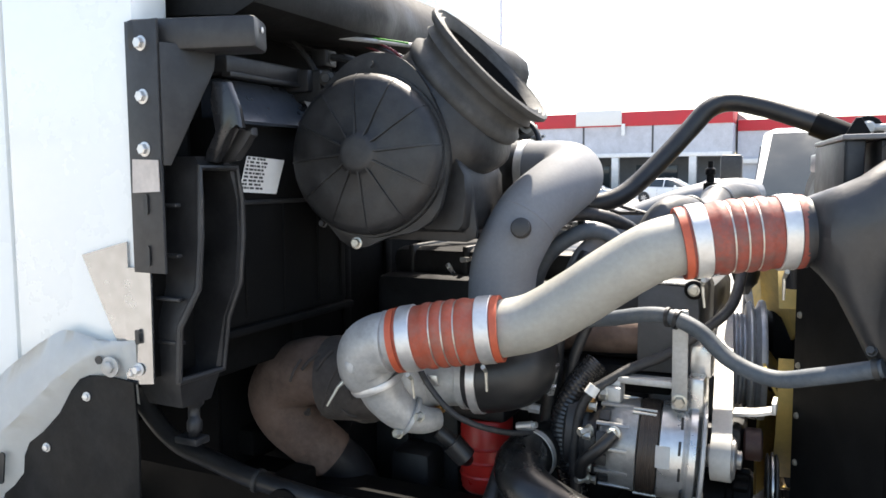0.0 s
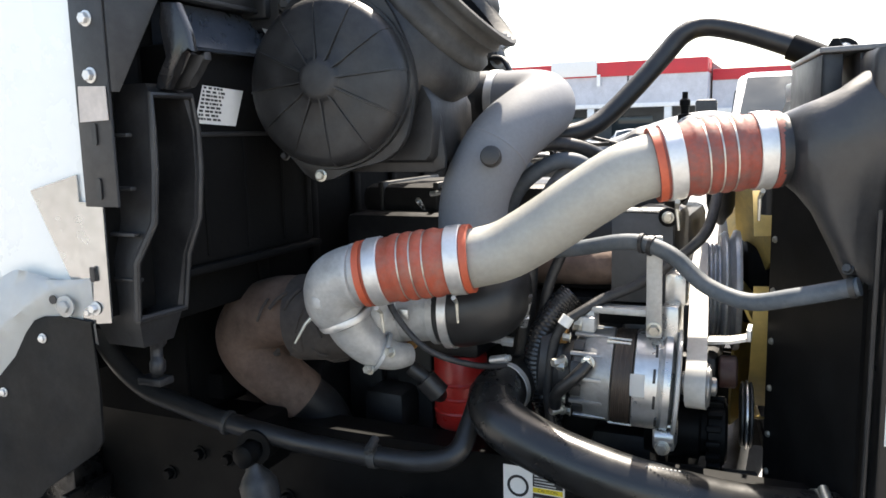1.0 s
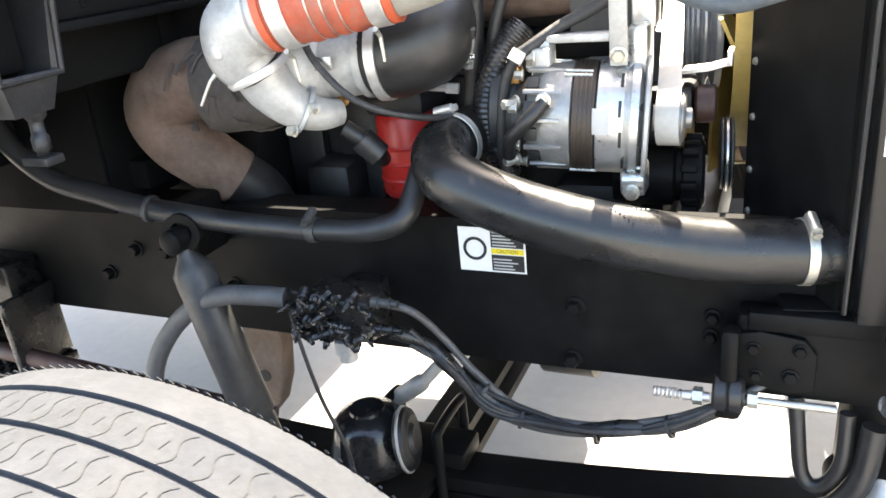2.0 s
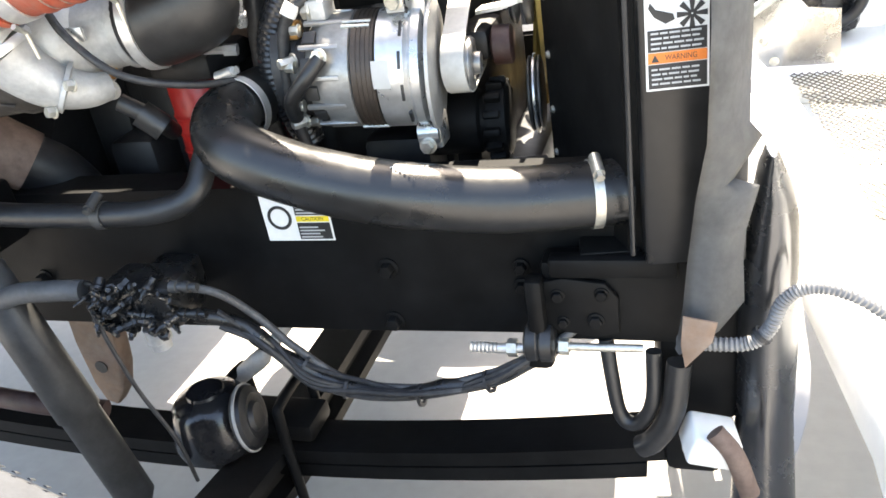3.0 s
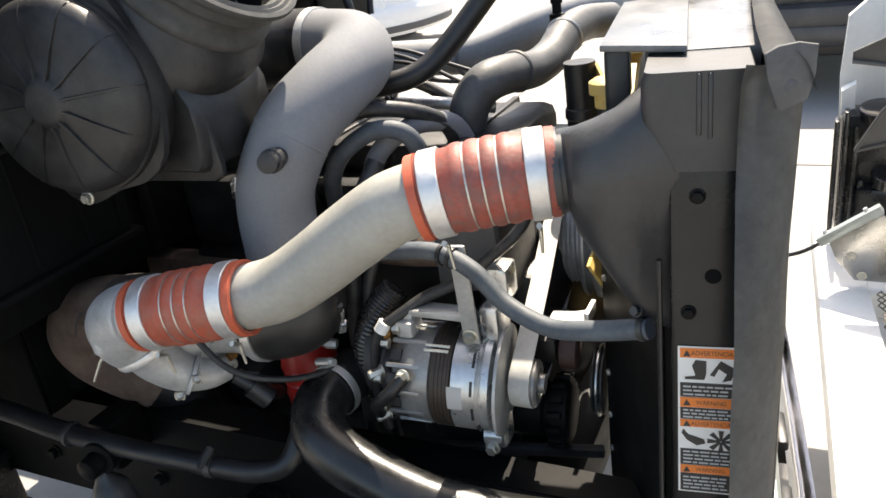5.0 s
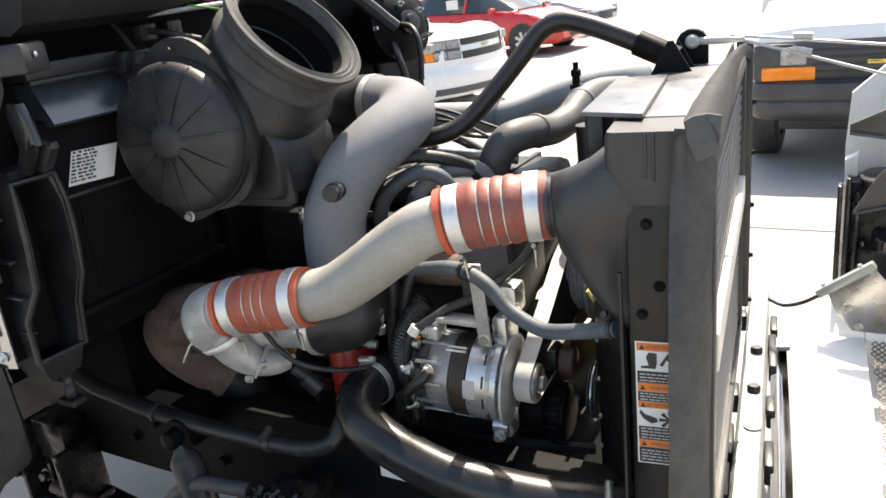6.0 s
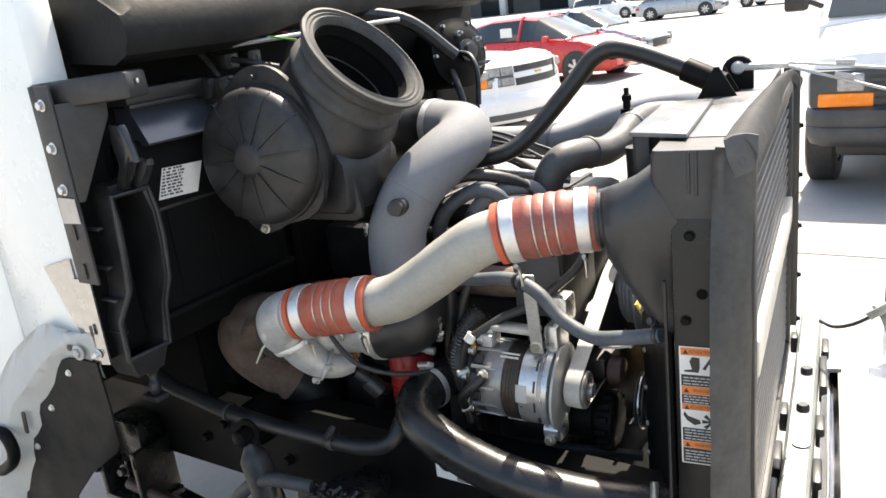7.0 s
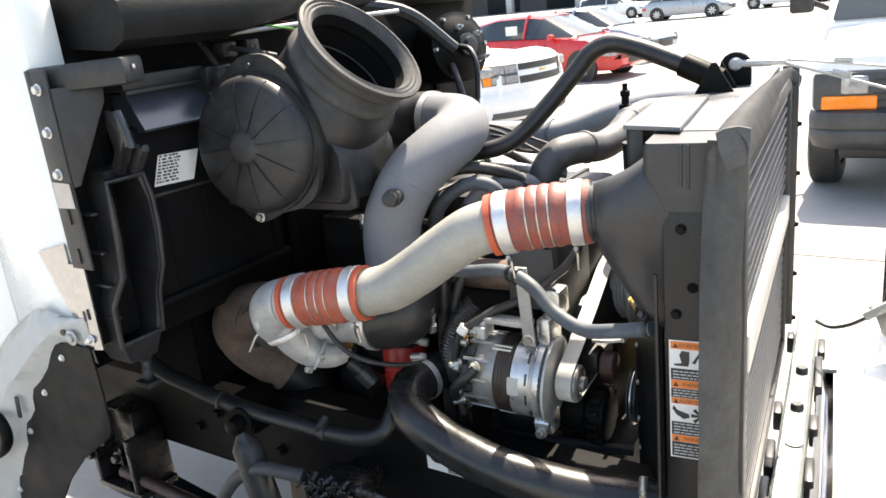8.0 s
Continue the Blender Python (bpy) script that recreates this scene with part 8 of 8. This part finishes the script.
for label, pts, r, m in (("black cable below the cowl", [(-0.349, 1.32, 1.901), (-0.281, 1.32, 1.845), (-0.248, 1.32, 1.804), (-0.229, 1.33, 1.754)], 0.006, M_CABLE), ("black cable below the cowl", [(-0.339, 1.36, 1.867), (-0.255, 1.36, 1.837), (-0.188, 1.37, 1.821), (-0.136, 1.40, 1.804)], 0.007, M_CABLE), ("black cable below the cowl", [(-0.358, 1.30, 1.809), (-0.295, 1.30, 1.796), (-0.234, 1.31, 1.779)], 0.008, M_RUBBER), ("green wire below the cowl", [(-0.28, 1.42, 1.892), (-0.219, 1.42, 1.880), (-0.151, 1.42, 1.867), (-0.10, 1.43, 1.857)], 0.002, M_GREENW)):
    hose("cowl_wire", label, pts, r, m, seg=8, category="wire")
lb = thing("cowl_block", "small black plastic block with a round bolt below the cowl", "bracket")
bm = bmesh.new()
box(bm, (-0.297, 1.285, 1.757), (-0.238, 1.33, 1.800), 0.006)
part("block", bm, M_BLKPL, lb)
bolt("bolt", (-0.205, 1.30, 1.781), (0.3, -1, 0), 0.010, 0.008, lb, M_DARKSTEEL, 1.5)
bm = bmesh.new()
box(bm, (-0.240, 1.302, 1.768), (-0.190, 1.33, 1.794), 0.004)
part("bolt_plate", bm, M_FRAME, lb)
bm = bmesh.new()
plate(bm, [(-0.258, 1.742), (-0.226, 1.735), (-0.240, 1.716)], 0.003, basis((0, 1.30, 0), (1, 0, 0), (0, 0, 1)), 0.001)
part("bare_tab", bm, M_CAST, lb, "bare bright metal tab")
cbx = thing("connector_block", "black electrical connector block below the cowl", "connector")
for k, y in enumerate((1.33, 1.40)):
    bm = bmesh.new()
    box(bm, (-0.27, y + 0.01, 1.812), (-0.235, y + 0.050, 1.845), 0.004)
    part("socket_body", bm, M_BLKPL, cbx)
    bm = bmesh.new()
    lathe(bm, (-0.2345, y + 0.030, 1.828), (1, 0, 0), [(0, 0.006), (0, 0.011), (0.001, 0.011), (0.001, 0.006)], 16, close=True)
    part("bushing", bm, M_DARKSTEEL, cbx)

# ---- yard: vehicles ----
def car_wheel(parent, c, r, w, side):
    bm = bmesh.new()
    lathe(bm, c, (0, side, 0), [(-w / 2, r * 0.62), (-w / 2, r * 0.9), (-w * 0.38, r), (w * 0.38, r), (w / 2, r * 0.9), (w / 2, r * 0.62)], 32, close=True)
    wh = part("wheel", bm, M_CABLE, parent)
    bm = bmesh.new()
    solid_lathe(bm, Vector(c), (0, side, 0), [(-w * 0.3, r * 0.62), (w * 0.30, r * 0.62), (w * 0.32, r * 0.55)], 24)
    part("brake_disc", bm, M_CARGREY, wh)
    for k in range(7):
        a = 2 * math.pi * k / 7
        bm = bmesh.new()
        d = V(math.cos(a), 0, math.sin(a))
        t = V(-math.sin(a), 0, math.cos(a))
        o = Vector(c) + V(0, side * w * 0.40, 0)
        loft(bm, [[o + d * rr - t * ww, o + d * rr + t * ww, o + d * rr + t * ww + V(0, side * 0.02, 0), o + d * rr - t * ww + V(0, side * 0.02, 0)] for rr, ww in ((0.02, r * 0.09), (r * 0.6, r * 0.10))])
        part("spoke", bm, M_RIM, wh)

def car(name, label, paint, L, Wd, H, roof, belt=0.9, hood_h=0.85, wheel_r=0.32, wb=(0.18, 0.80), group="parked cars"):
    """A car heading +x with its middle at the origin. roof: (x share, z share) outline from tail to nose."""
    th = thing(name, label, "car", group)
    hw = Wd / 2
    low = 0.22
    body_top = roof["deck"]
    nx = 28
    def body_z(t):
        pts = body_top
        for (a, za), (b, zb) in zip(pts, pts[1:]):
            if a <= t <= b:
                s = (t - a) / (b - a)
                s = s * s * (3 - 2 * s)
                return za + (zb - za) * s
        return pts[-1][1]
    bm = bmesh.new()
    loops = []
    for k in range(nx + 1):
        t = k / nx
        x = -L / 2 + L * t
        e = min(1, 0.80 + 1.6 * min(t, 1 - t))
        zt = body_z(t)
        w = hw * min(1, e)
        zz = low + (0.10 if t < 0.03 or t > 0.97 else 0)
        loops.append([V(x, -w * 0.93, zz), V(x, w * 0.93, zz), V(x, w, zz + 0.22), V(x, w * 0.985, zt - 0.10), V(x, w * 0.93, zt - 0.02), V(x, w * 0.6, zt + 0.02), V(x, -w * 0.6, zt + 0.02), V(x, -w * 0.93, zt - 0.02), V(x, -w * 0.985, zt - 0.10), V(x, -w, zz + 0.22)])
    loft(bm, loops)
    part("body", bm, paint, th, angle=50)
    g = roof["glass"]
    bm = bmesh.new()
    loops = []
    for (t, z, w) in g:
        x = -L / 2 + L * t
        loops.append((x, z, w))
    rows = []
    for x, z, w in loops:
        zb = body_z((x + L / 2) / L) - 0.01
        rows.append([V(x, -hw * 0.95, zb), V(x, -hw * w, z - 0.05), V(x, -hw * w * 0.85, z), V(x, hw * w * 0.85, z), V(x, hw * w, z - 0.05), V(x, hw * 0.95, zb)])
    loft(bm, rows)
    gh = part("glasshouse", bm, M_GLASS, th, "dark tinted glass", angle=30)
    # roof skin and pillars over the glass
    rr = [r for r in rows if r[3].z > max(q[1] for q in g) - 0.16]
    bm = bmesh.new()
    loft(bm, [[p + V(0, 0, 0.006) for p in r[1:5]] + [p - V(0, 0, 0.02) for p in r[1:5]][::-1] for r in rr])
    part("roof", bm, paint, th)
    for s in (0, 1):
        for i in roof["pillars"]:
            a, b = (rows[i][0], rows[i][1]) if s == 0 else (rows[i][5], rows[i][4])
            bm = bmesh.new()
            o = V(0, -0.012 if s == 0 else 0.012, 0)
            tube(bm, [a + o, b + o, (rows[i][2] if s == 0 else rows[i][3]) + V(0, 0, 0.008)], 0.035, 8)
            part("pillar", bm, paint, th)
    for t in wb:
        for s in (-1, 1):
            x = -L / 2 + L * t
            bm = bmesh.new()
            solid_lathe(bm, (x, s * (hw - 0.10), wheel_r), (0, s, 0), [(0, wheel_r + 0.05), (0.105, wheel_r + 0.05)], 28)
            part("wheel_arch", bm, M_INK, th)
            car_wheel(th, (x, s * (hw - 0.085), wheel_r), wheel_r, 0.2, s)
    for s in (-1, 1):
        bm = bmesh.new()
        zl = body_z(0.95) - 0.14
        box(bm, (L * 0.405, s * hw * 0.86 - 0.13, zl - 0.06), (L * 0.487, s * hw * 0.86 + 0.09, zl + 0.07), 0.03)
        part("headlamp", bm, M_LENS, th, "clear headlamp")
        bm = bmesh.new()
        box(bm, (-L * 0.495, s * hw * 0.8 - 0.1, zl - 0.02), (-L * 0.46, s * hw * 0.8 + 0.14, zl + 0.12), 0.02)
        part("tail_lamp", bm, M_CARRED, th, "red tail lamp")
        bm = bmesh.new()
        xm = -L / 2 + L * g[-1][0] - 0.42
        box(bm, (xm - 0.06, s * (hw + 0.08) - 0.08, 0.92), (xm + 0.06, s * (hw + 0.08) + 0.08, 1.05), 0.03)
        part("mirror", bm, paint, th)
        bm = bmesh.new()
        box(bm, (-0.32, s * hw - 0.012, 0.78), (-0.18, s * hw + 0.012, 0.81), 0.008)
        part("door_handle", bm, paint, th)
        for xs in (-0.55, 0.42):
            bm = bmesh.new()
            box(bm, (xs, s * hw * 0.99 - 0.008, 0.40), (xs + 0.008, s * hw * 0.99 + 0.009, 0.86), 0)
            part("door_gap", bm, M_INK, th)
    bm = bmesh.new()
    box(bm, (L * 0.485, -hw * 0.45, 0.33), (L * 0.502, hw * 0.45, 0.55), 0.02)
    part("grille", bm, M_INK, th, "black radiator grille")
    return th

SEDAN = {"deck": [(0, 0.75), (0.06, 0.98), (0.22, 1.0), (0.66, 0.96), (0.80, 0.88), (0.95, 0.72), (1, 0.55)], "glass": [(0.08, 1.0, 0.72), (0.24, 1.38, 0.68), (0.34, 1.44, 0.70), (0.50, 1.45, 0.70), (0.58, 1.40, 0.70), (0.74, 0.97, 0.74)], "pillars": (1, 3, 5)}
HATCH = {"deck": [(0, 0.70), (0.04, 0.95), (0.20, 1.0), (0.64, 0.97), (0.80, 0.90), (0.95, 0.72), (1, 0.55)], "glass": [(0.02, 1.0, 0.72), (0.10, 1.34, 0.68), (0.26, 1.46, 0.70), (0.46, 1.47, 0.70), (0.55, 1.42, 0.70), (0.74, 0.97, 0.74)], "pillars": (1, 3, 5)}
BIGSUV = {"deck": [(0, 0.9), (0.03, 1.15), (0.66, 1.17), (0.72, 1.16), (0.97, 1.08), (1, 0.9)], "glass": [(0.01, 1.17, 0.80), (0.04, 1.80, 0.78), (0.20, 1.90, 0.78), (0.50, 1.90, 0.78), (0.58, 1.84, 0.78), (0.70, 1.17, 0.80)], "pillars": (1, 2, 3, 5)}
def park(ob, x, y, deg):
    ob.matrix_world = pose(x, y, 0, 0, 0, deg)
    return ob

red = park(car("red_hatchback", "glossy red hatchback parked in the yard", M_CARRED, 4.4, 1.76, 1.47, HATCH), -7.15, 17.27, -8)
tag_ = bmesh.new()
box(tag_, (-0.62, -0.90, 1.08), (-0.30, -0.885, 1.28), 0.0)
part("window_notice", tag_, M_PAPER, red, "pale paper notice in the side window")
park(car("silver_sedan", "silver grey sedan parked behind the red car", M_CARSILV, 4.6, 1.78, 1.45, SEDAN), -7.8, 20.9, -8)
park(car("silver_sedan", "silver sedan standing across the yard", M_CARSILV, 4.5, 1.74, 1.44, SEDAN), -11.6, 43.0, 4)
park(car("white_hatchback", "white hatchback parked before the low building", M_CARWHITE, 4.3, 1.75, 1.46, HATCH), -7.8, 48.0, -14)
park(car("white_minivan", "white minivan at the far edge of the yard", M_CARWHITE, 4.9, 1.9, 1.75, HATCH), -18.4, 50.0, 0)
park(car("white_sedan", "white sedan far across the yard", M_CARWHITE, 4.6, 1.78, 1.45, SEDAN), -4.9, 50.5, 0)
suv = car("white_suv", "large white sport utility vehicle with twin-bar grille", M_CARWHITE, 5.15, 2.0, 1.9, BIGSUV, wheel_r=0.39)
def suv_x(v):
    return 2.36 + 0.40 * (1 - abs(v / 1.0) ** 2.4)
def suv_skin(name, v0, v1, z0, z1, out, material, parent, label="", n=14, lean=0.0):
    """A strip that follows the bowed nose of the car, standing out from it by a little."""
    bm = bmesh.new()
    loft(bm, [[V(suv_x(v) + out + b, v, z) for b, z in ((-0.05, z0), (0.0, z0 + 0.01), (lean, z1 - 0.01), (lean - 0.05, z1))] for v in (v0 + (v1 - v0) * k / n for k in range(n + 1))])
    return part(name, bm, material, parent, label)
bm = bmesh.new()
prof = ((-0.30, 0.24), (0.0, 0.26), (0.05, 0.36), (0.07, 0.52), (0.055, 0.62), (0.0, 0.66), (0.0, 0.72), (-0.03, 1.02), (-0.08, 1.08), (-0.24, 1.125), (-0.62, 1.165))
loft(bm, [[V(suv_x(v) + b * (1 if b > -0.2 else 1 - 0.35 * abs(v)), v * (1 if b > -0.5 else 0.98), z - 0.045 * max(0.0, abs(v) - 0.55) * (1 if z > 1.0 else 0)) for b, z in prof] for v in (-0.985 + 1.97 * k / 30 for k in range(31))])
part("front_fascia", bm, M_CARWHITE, suv, angle=50)
for s in (-1, 1):
    a, b = (-0.955, -0.50) if s < 0 else (0.50, 0.955)
    bezel = suv_skin("lamp_bezel", a, b, 0.755, 1.035, 0.006, M_CARGREY, suv, "dark lamp bezel", lean=-0.024)
    suv_skin("turn_lamp", -0.948 if s < 0 else 0.868, -0.868 if s < 0 else 0.948, 0.765, 1.025, 0.024, M_AMBER, bezel, "amber turn lamp", 5, -0.018)
    for z0, z1 in ((0.770, 0.885), (0.905, 1.020)):
        for v0, v1 in ((-0.855, -0.70), (-0.685, -0.515)):
            suv_skin("headlamp", v0 if s < 0 else -v1, v1 if s < 0 else -v0, z0, z1, 0.013 - 0.008 * (z0 > 0.8), M_LENS, bezel, "large clear headlamp", 5, -0.008)
for z0, z1, o in ((0.745, 0.860, 0.006), (0.925, 1.030, -0.008)):
    suv_skin("grille_opening", -0.47, 0.47, z0, z1, o, M_INK, suv, "black grille opening", 14, -0.008)
suv_skin("badge", -0.07, 0.07, 0.875, 0.915, 0.006, M_GOLD, suv, "plain gold badge bar", 3)
suv_skin("bumper_step", -0.90, 0.90, 0.30, 0.40, 0.058, M_CARGREY, suv, "grey lower bumper strip", 20, 0.012)
park(suv, -6.68, 10.73, -8)

# white van facing the truck
van = thing("white_van", "white van with grey bumper facing the truck", "van")
VX, VY = 0.98, 7.12
bm = bmesh.new()
loops = []
for y, zt, zb, hw in ((0.02, 1.09, 0.70, 0.88), (0.06, 1.17, 0.60, 0.92), (0.25, 1.23, 0.55, 0.97), (0.75, 1.29, 0.80, 1.0), (1.0, 1.35, 0.80, 1.0), (1.05, 1.39, 0.45, 1.0)):
    loops.append([V(VX - hw, VY + y, zb), V(VX + hw, VY + y, zb), V(VX + hw, VY + y, zt - 0.14), V(VX + hw * 0.93, VY + y, zt - 0.03), V(VX + hw * 0.6, VY + y, zt), V(VX - hw * 0.6, VY + y, zt), V(VX - hw * 0.93, VY + y, zt - 0.03), V(VX - hw, VY + y, zt - 0.14)])
loft(bm, loops)
part("nose", bm, M_CARWHITE, van)
bm = bmesh.new()
loops = []
for y, zt, hw in ((1.02, 1.37, 1.0), (1.85, 2.05, 0.97), (2.2, 2.10, 0.97), (5.6, 2.12, 0.97)):
    loops.append([V(VX - 1.0, VY + y, 0.45), V(VX + 1.0, VY + y, 0.45), V(VX + 1.0, VY + y, 1.34), V(VX + hw, VY + y, zt - 0.04), V(VX + hw * 0.9, VY + y, zt), V(VX - hw * 0.9, VY + y, zt), V(VX - hw, VY + y, zt - 0.04), V(VX - 1.0, VY + y, 1.34)])
loft(bm, loops)
part("body", bm, M_CARWHITE, van)
bm = bmesh.new()
loft(bm, [[V(VX - w, VY + y, z), V(VX + w, VY + y, z), V(VX + w, VY + y + 0.03, z + 0.03), V(VX - w, VY + y + 0.03, z + 0.03)] for y, z, w in ((1.03, 1.40, 0.93), (1.76, 2.00, 0.88))])
part("windscreen", bm, M_GLASS, van, "dark glass windscreen")
for s in (-1, 1):
    bm = bmesh.new()
    plate(bm, [(1.30, 1.42), (1.75, 1.90), (2.55, 1.96), (2.55, 1.42)], 0.012, basis((VX + s * 1.068 - (0.012 if s < 0 else 0), VY, 0), (0, 1, 0), (-s * 0.045, 0, 1)))
    plate(bm, [(2.72, 1.42), (2.72, 1.97), (4.60, 1.97), (4.60, 1.42)], 0.012, basis((VX + s * 1.068 - (0.012 if s < 0 else 0), VY, 0), (0, 1, 0), (-s * 0.045, 0, 1)))
    part("side_window", bm, M_GLASS, van)
    bm = bmesh.new()
    box(bm, (VX + s * 1.20 - 0.10, VY + 1.02, 1.48), (VX + s * 1.20 + 0.10, VY + 1.14, 1.80), 0.03)
    tube(bm, [(VX + s * 1.0, VY + 1.2, 1.50), (VX + s * 1.15, VY + 1.10, 1.58)], 0.025, 8)
    part("mirror", bm, M_BLKPL, van, "black door mirror")
    bm = bmesh.new()
    box(bm, (VX + s * 0.61 - 0.10, VY - 0.045, 0.885), (VX + s * 0.61 + 0.10, VY + 0.05, 1.03), 0.02)
    part("headlamp", bm, M_LENS, van, "clear square headlamp")
    bm = bmesh.new()
    box(bm, (VX + s * 0.645 - 0.20, VY - 0.05, 0.765), (VX + s * 0.645 + 0.20, VY + 0.05, 0.875), 0.015)
    part("turn_lamp", bm, M_AMBER, van, "amber turn lamp")
    for y in (0.72, 4.4):
        c = V(VX + s * 0.88, VY + y, 0.38)
        bm = bmesh.new()
        lathe(bm, c, (s, 0, 0), [(-0.12, 0.22), (-0.12, 0.35), (-0.10, 0.38), (0.10, 0.38), (0.12, 0.35), (0.12, 0.22)], 32, close=True)
        wv = part("wheel", bm, M_CABLE, van)
        bm = bmesh.new()
        solid_lathe(bm, c, (s, 0, 0), [(-0.1, 0.22), (0.09, 0.22), (0.1, 0.15)], 24)
        part("rim", bm, M_RIM, wv)
bm = bmesh.new()
box(bm, (VX - 0.92, VY - 0.030, 0.745), (VX + 0.92, VY + 0.10, 1.065), 0.05)
part("grille", bm, M_VANPL, van, "dark grey grille panel")
bm = bmesh.new()
for k in range(1, 5):
    box(bm, (VX - 0.48, VY - 0.040, 0.765 + k * 0.055), (VX + 0.48, VY - 0.026, 0.785 + k * 0.055), 0.004)
part("grille_slat", bm, M_INK, van)
bm = bmesh.new()
box(bm, (VX - 0.09, VY - 0.053, 0.88), (VX + 0.09, VY - 0.033, 0.915), 0.006)
part("badge", bm, M_GOLD, van, "plain gold badge bar")
bm = bmesh.new()
plan = [(-0.97, 0.34), (-0.965, 0.16), (-0.94, 0.04), (-0.88, -0.05), (-0.76, -0.10), (-0.5, -0.125), (0.0, -0.135), (0.5, -0.125), (0.76, -0.10), (0.88, -0.05), (0.94, 0.04), (0.965, 0.16), (0.97, 0.34)]
loft(bm, [[V(VX + x * k, VY + 0.34 + (y - 0.34) * q, z) for x, y in plan] for z, k, q in ((0.44, 0.93, 0.80), (0.46, 0.97, 0.93), (0.52, 0.995, 0.99), (0.60, 1.0, 1.0), (0.612, 0.992, 0.975), (0.624, 1.0, 1.0), (0.70, 1.0, 1.0), (0.745, 0.985, 0.97), (0.765, 0.95, 0.85), (0.770, 0.94, 0.70))])
part("bumper", bm, M_VANPL, van, "dark grey plastic bumper", angle=50)
bm = bmesh.new()
box(bm, (VX - 0.72, VY + 0.1, 0.34), (VX + 0.72, VY + 5.4, 0.50), 0.03)
part("underbody", bm, M_INK, van)
seat(van, (VX, VY + 2.5, 0))

# ---- low commercial building beyond the yard ----
bld = thing("commercial_building", "long low grey building with red fascia and dark porch", "building")
BY = 68.0
# this wall's dark colour carries the porch shade
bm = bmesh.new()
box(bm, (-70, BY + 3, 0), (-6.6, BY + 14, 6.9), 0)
part("wall", bm, M_SHADEWALL, bld, "porch wall with shade put into its dark colour", smooth=False)
bm = bmesh.new()
box(bm, (-70, BY, 3.6), (-6.6, BY + 3.5, 5.9), 0)
part("fascia", bm, M_WALLGREY, bld, "grey painted fascia", smooth=False)
bm = bmesh.new()
box(bm, (-70, BY - 0.15, 5.9), (-6.6, BY + 3.6, 7.1), 0.02)
part("red_band", bm, M_BANDRED, bld, "red painted parapet band")
bm = bmesh.new()
box(bm, (-70, BY - 0.1, 3.25), (-6.6, BY + 3.4, 3.6), 0.02)
part("beam", bm, M_CARWHITE, bld, "white porch beam")
for x in (-48, -42, -36, -29, -22.8, -16.2, -9.7):
    bm = bmesh.new()
    box(bm, (x - 0.3, BY, 0), (x + 0.3, BY + 0.6, 3.25), 0.02)
    part("column", bm, M_CARWHITE, bld)
for x in (-45, -38, -31.5, -25, -19, -13):
    bm = bmesh.new()
    box(bm, (x - 0.08, BY - 0.03, 3.6), (x + 0.08, BY + 0.01, 5.9), 0)
    part("joint", bm, M_CARGREY, bld, smooth=False)
    bm = bmesh.new()
    box(bm, (x - 2.0, BY + 2.9, 0.0), (x + 1.6, BY + 3.02, 2.6), 0.02)
    part("shopfront", bm, M_GLASS, bld, "dark shop window")
bm = bmesh.new()
box(bm, (-19.6, BY - 0.35, 6.0), (-15.6, BY - 0.2, 7.3), 0.02)
part("sign", bm, M_PAPER, bld, "plain pale signboard")
bm = bmesh.new()
box(bm, (-15.6, BY - 0.3, 5.1), (-15.3, BY - 0.2, 6.1), 0)
part("sign_post", bm, M_CARWHITE, bld, smooth=False)
bld2 = thing("commercial_building", "farther low grey building with red parapet", "building")
bm = bmesh.new()
box(bm, (-6.4, BY + 2, 0), (45, BY + 14, 5.3), 0)
part("wall", bm, M_WALLGREY, bld2, smooth=False)
bm = bmesh.new()
box(bm, (-6.4, BY + 1.85, 5.3), (45, BY + 14, 6.2), 0.02)
part("red_band", bm, M_BANDRED, bld2)
bm = bmesh.new()
box(bm, (-6.4, BY + 1.5, 2.6), (45, BY + 2.1, 3.0), 0.02)
part("canopy", bm, M_CARWHITE, bld2)
# these shopfronts reuse the wall colour with shade in it
for k in range(7):
    bm = bmesh.new()
    box(bm, (-4 + k * 7, BY + 1.9, 0), (0.5 + k * 7, BY + 2.02, 2.5), 0.02)
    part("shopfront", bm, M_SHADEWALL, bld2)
house = thing("roof_house", "far house roof rising behind the red parapet", "house")
bm = bmesh.new()
loft(bm, [[V(-34, y, 0), V(-22, y, 0), V(-22, y, 7.9), V(-25, y, 8.6), V(-31, y, 8.6), V(-34, y, 7.9)] for y in (BY + 20, BY + 30)])
part("roof", bm, M_WALLGREY, house)
pole = thing("utility_pole", "thin pale utility pole behind the building", "pole")
bm = bmesh.new()
tube(bm, [(-33.3, BY + 16, 0), (-33.3, BY + 16, 24)], [0.18, 0.12], 10)
part("shaft", bm, M_WALLGREY, pole)
bm = bmesh.new()
tube(bm, [(-36, BY + 16, 22), (-30.5, BY + 16, 22)], 0.09, 8)
part("crossarm", bm, M_WALLGREY, pole)
# the far row stands half as far again, its storeys taller in step
for ob in [c for t in (bld, bld2, house, pole) for c in t.children]:
    for v in ob.data.vertices:
        v.co = V(0.65 + (v.co.x - 0.65) * 1.5, 0.05 + (v.co.y - 0.05) * 1.5, max(0.0, v.co.z * 1.5 - 0.797) if v.co.z > 0.01 else 0.0)
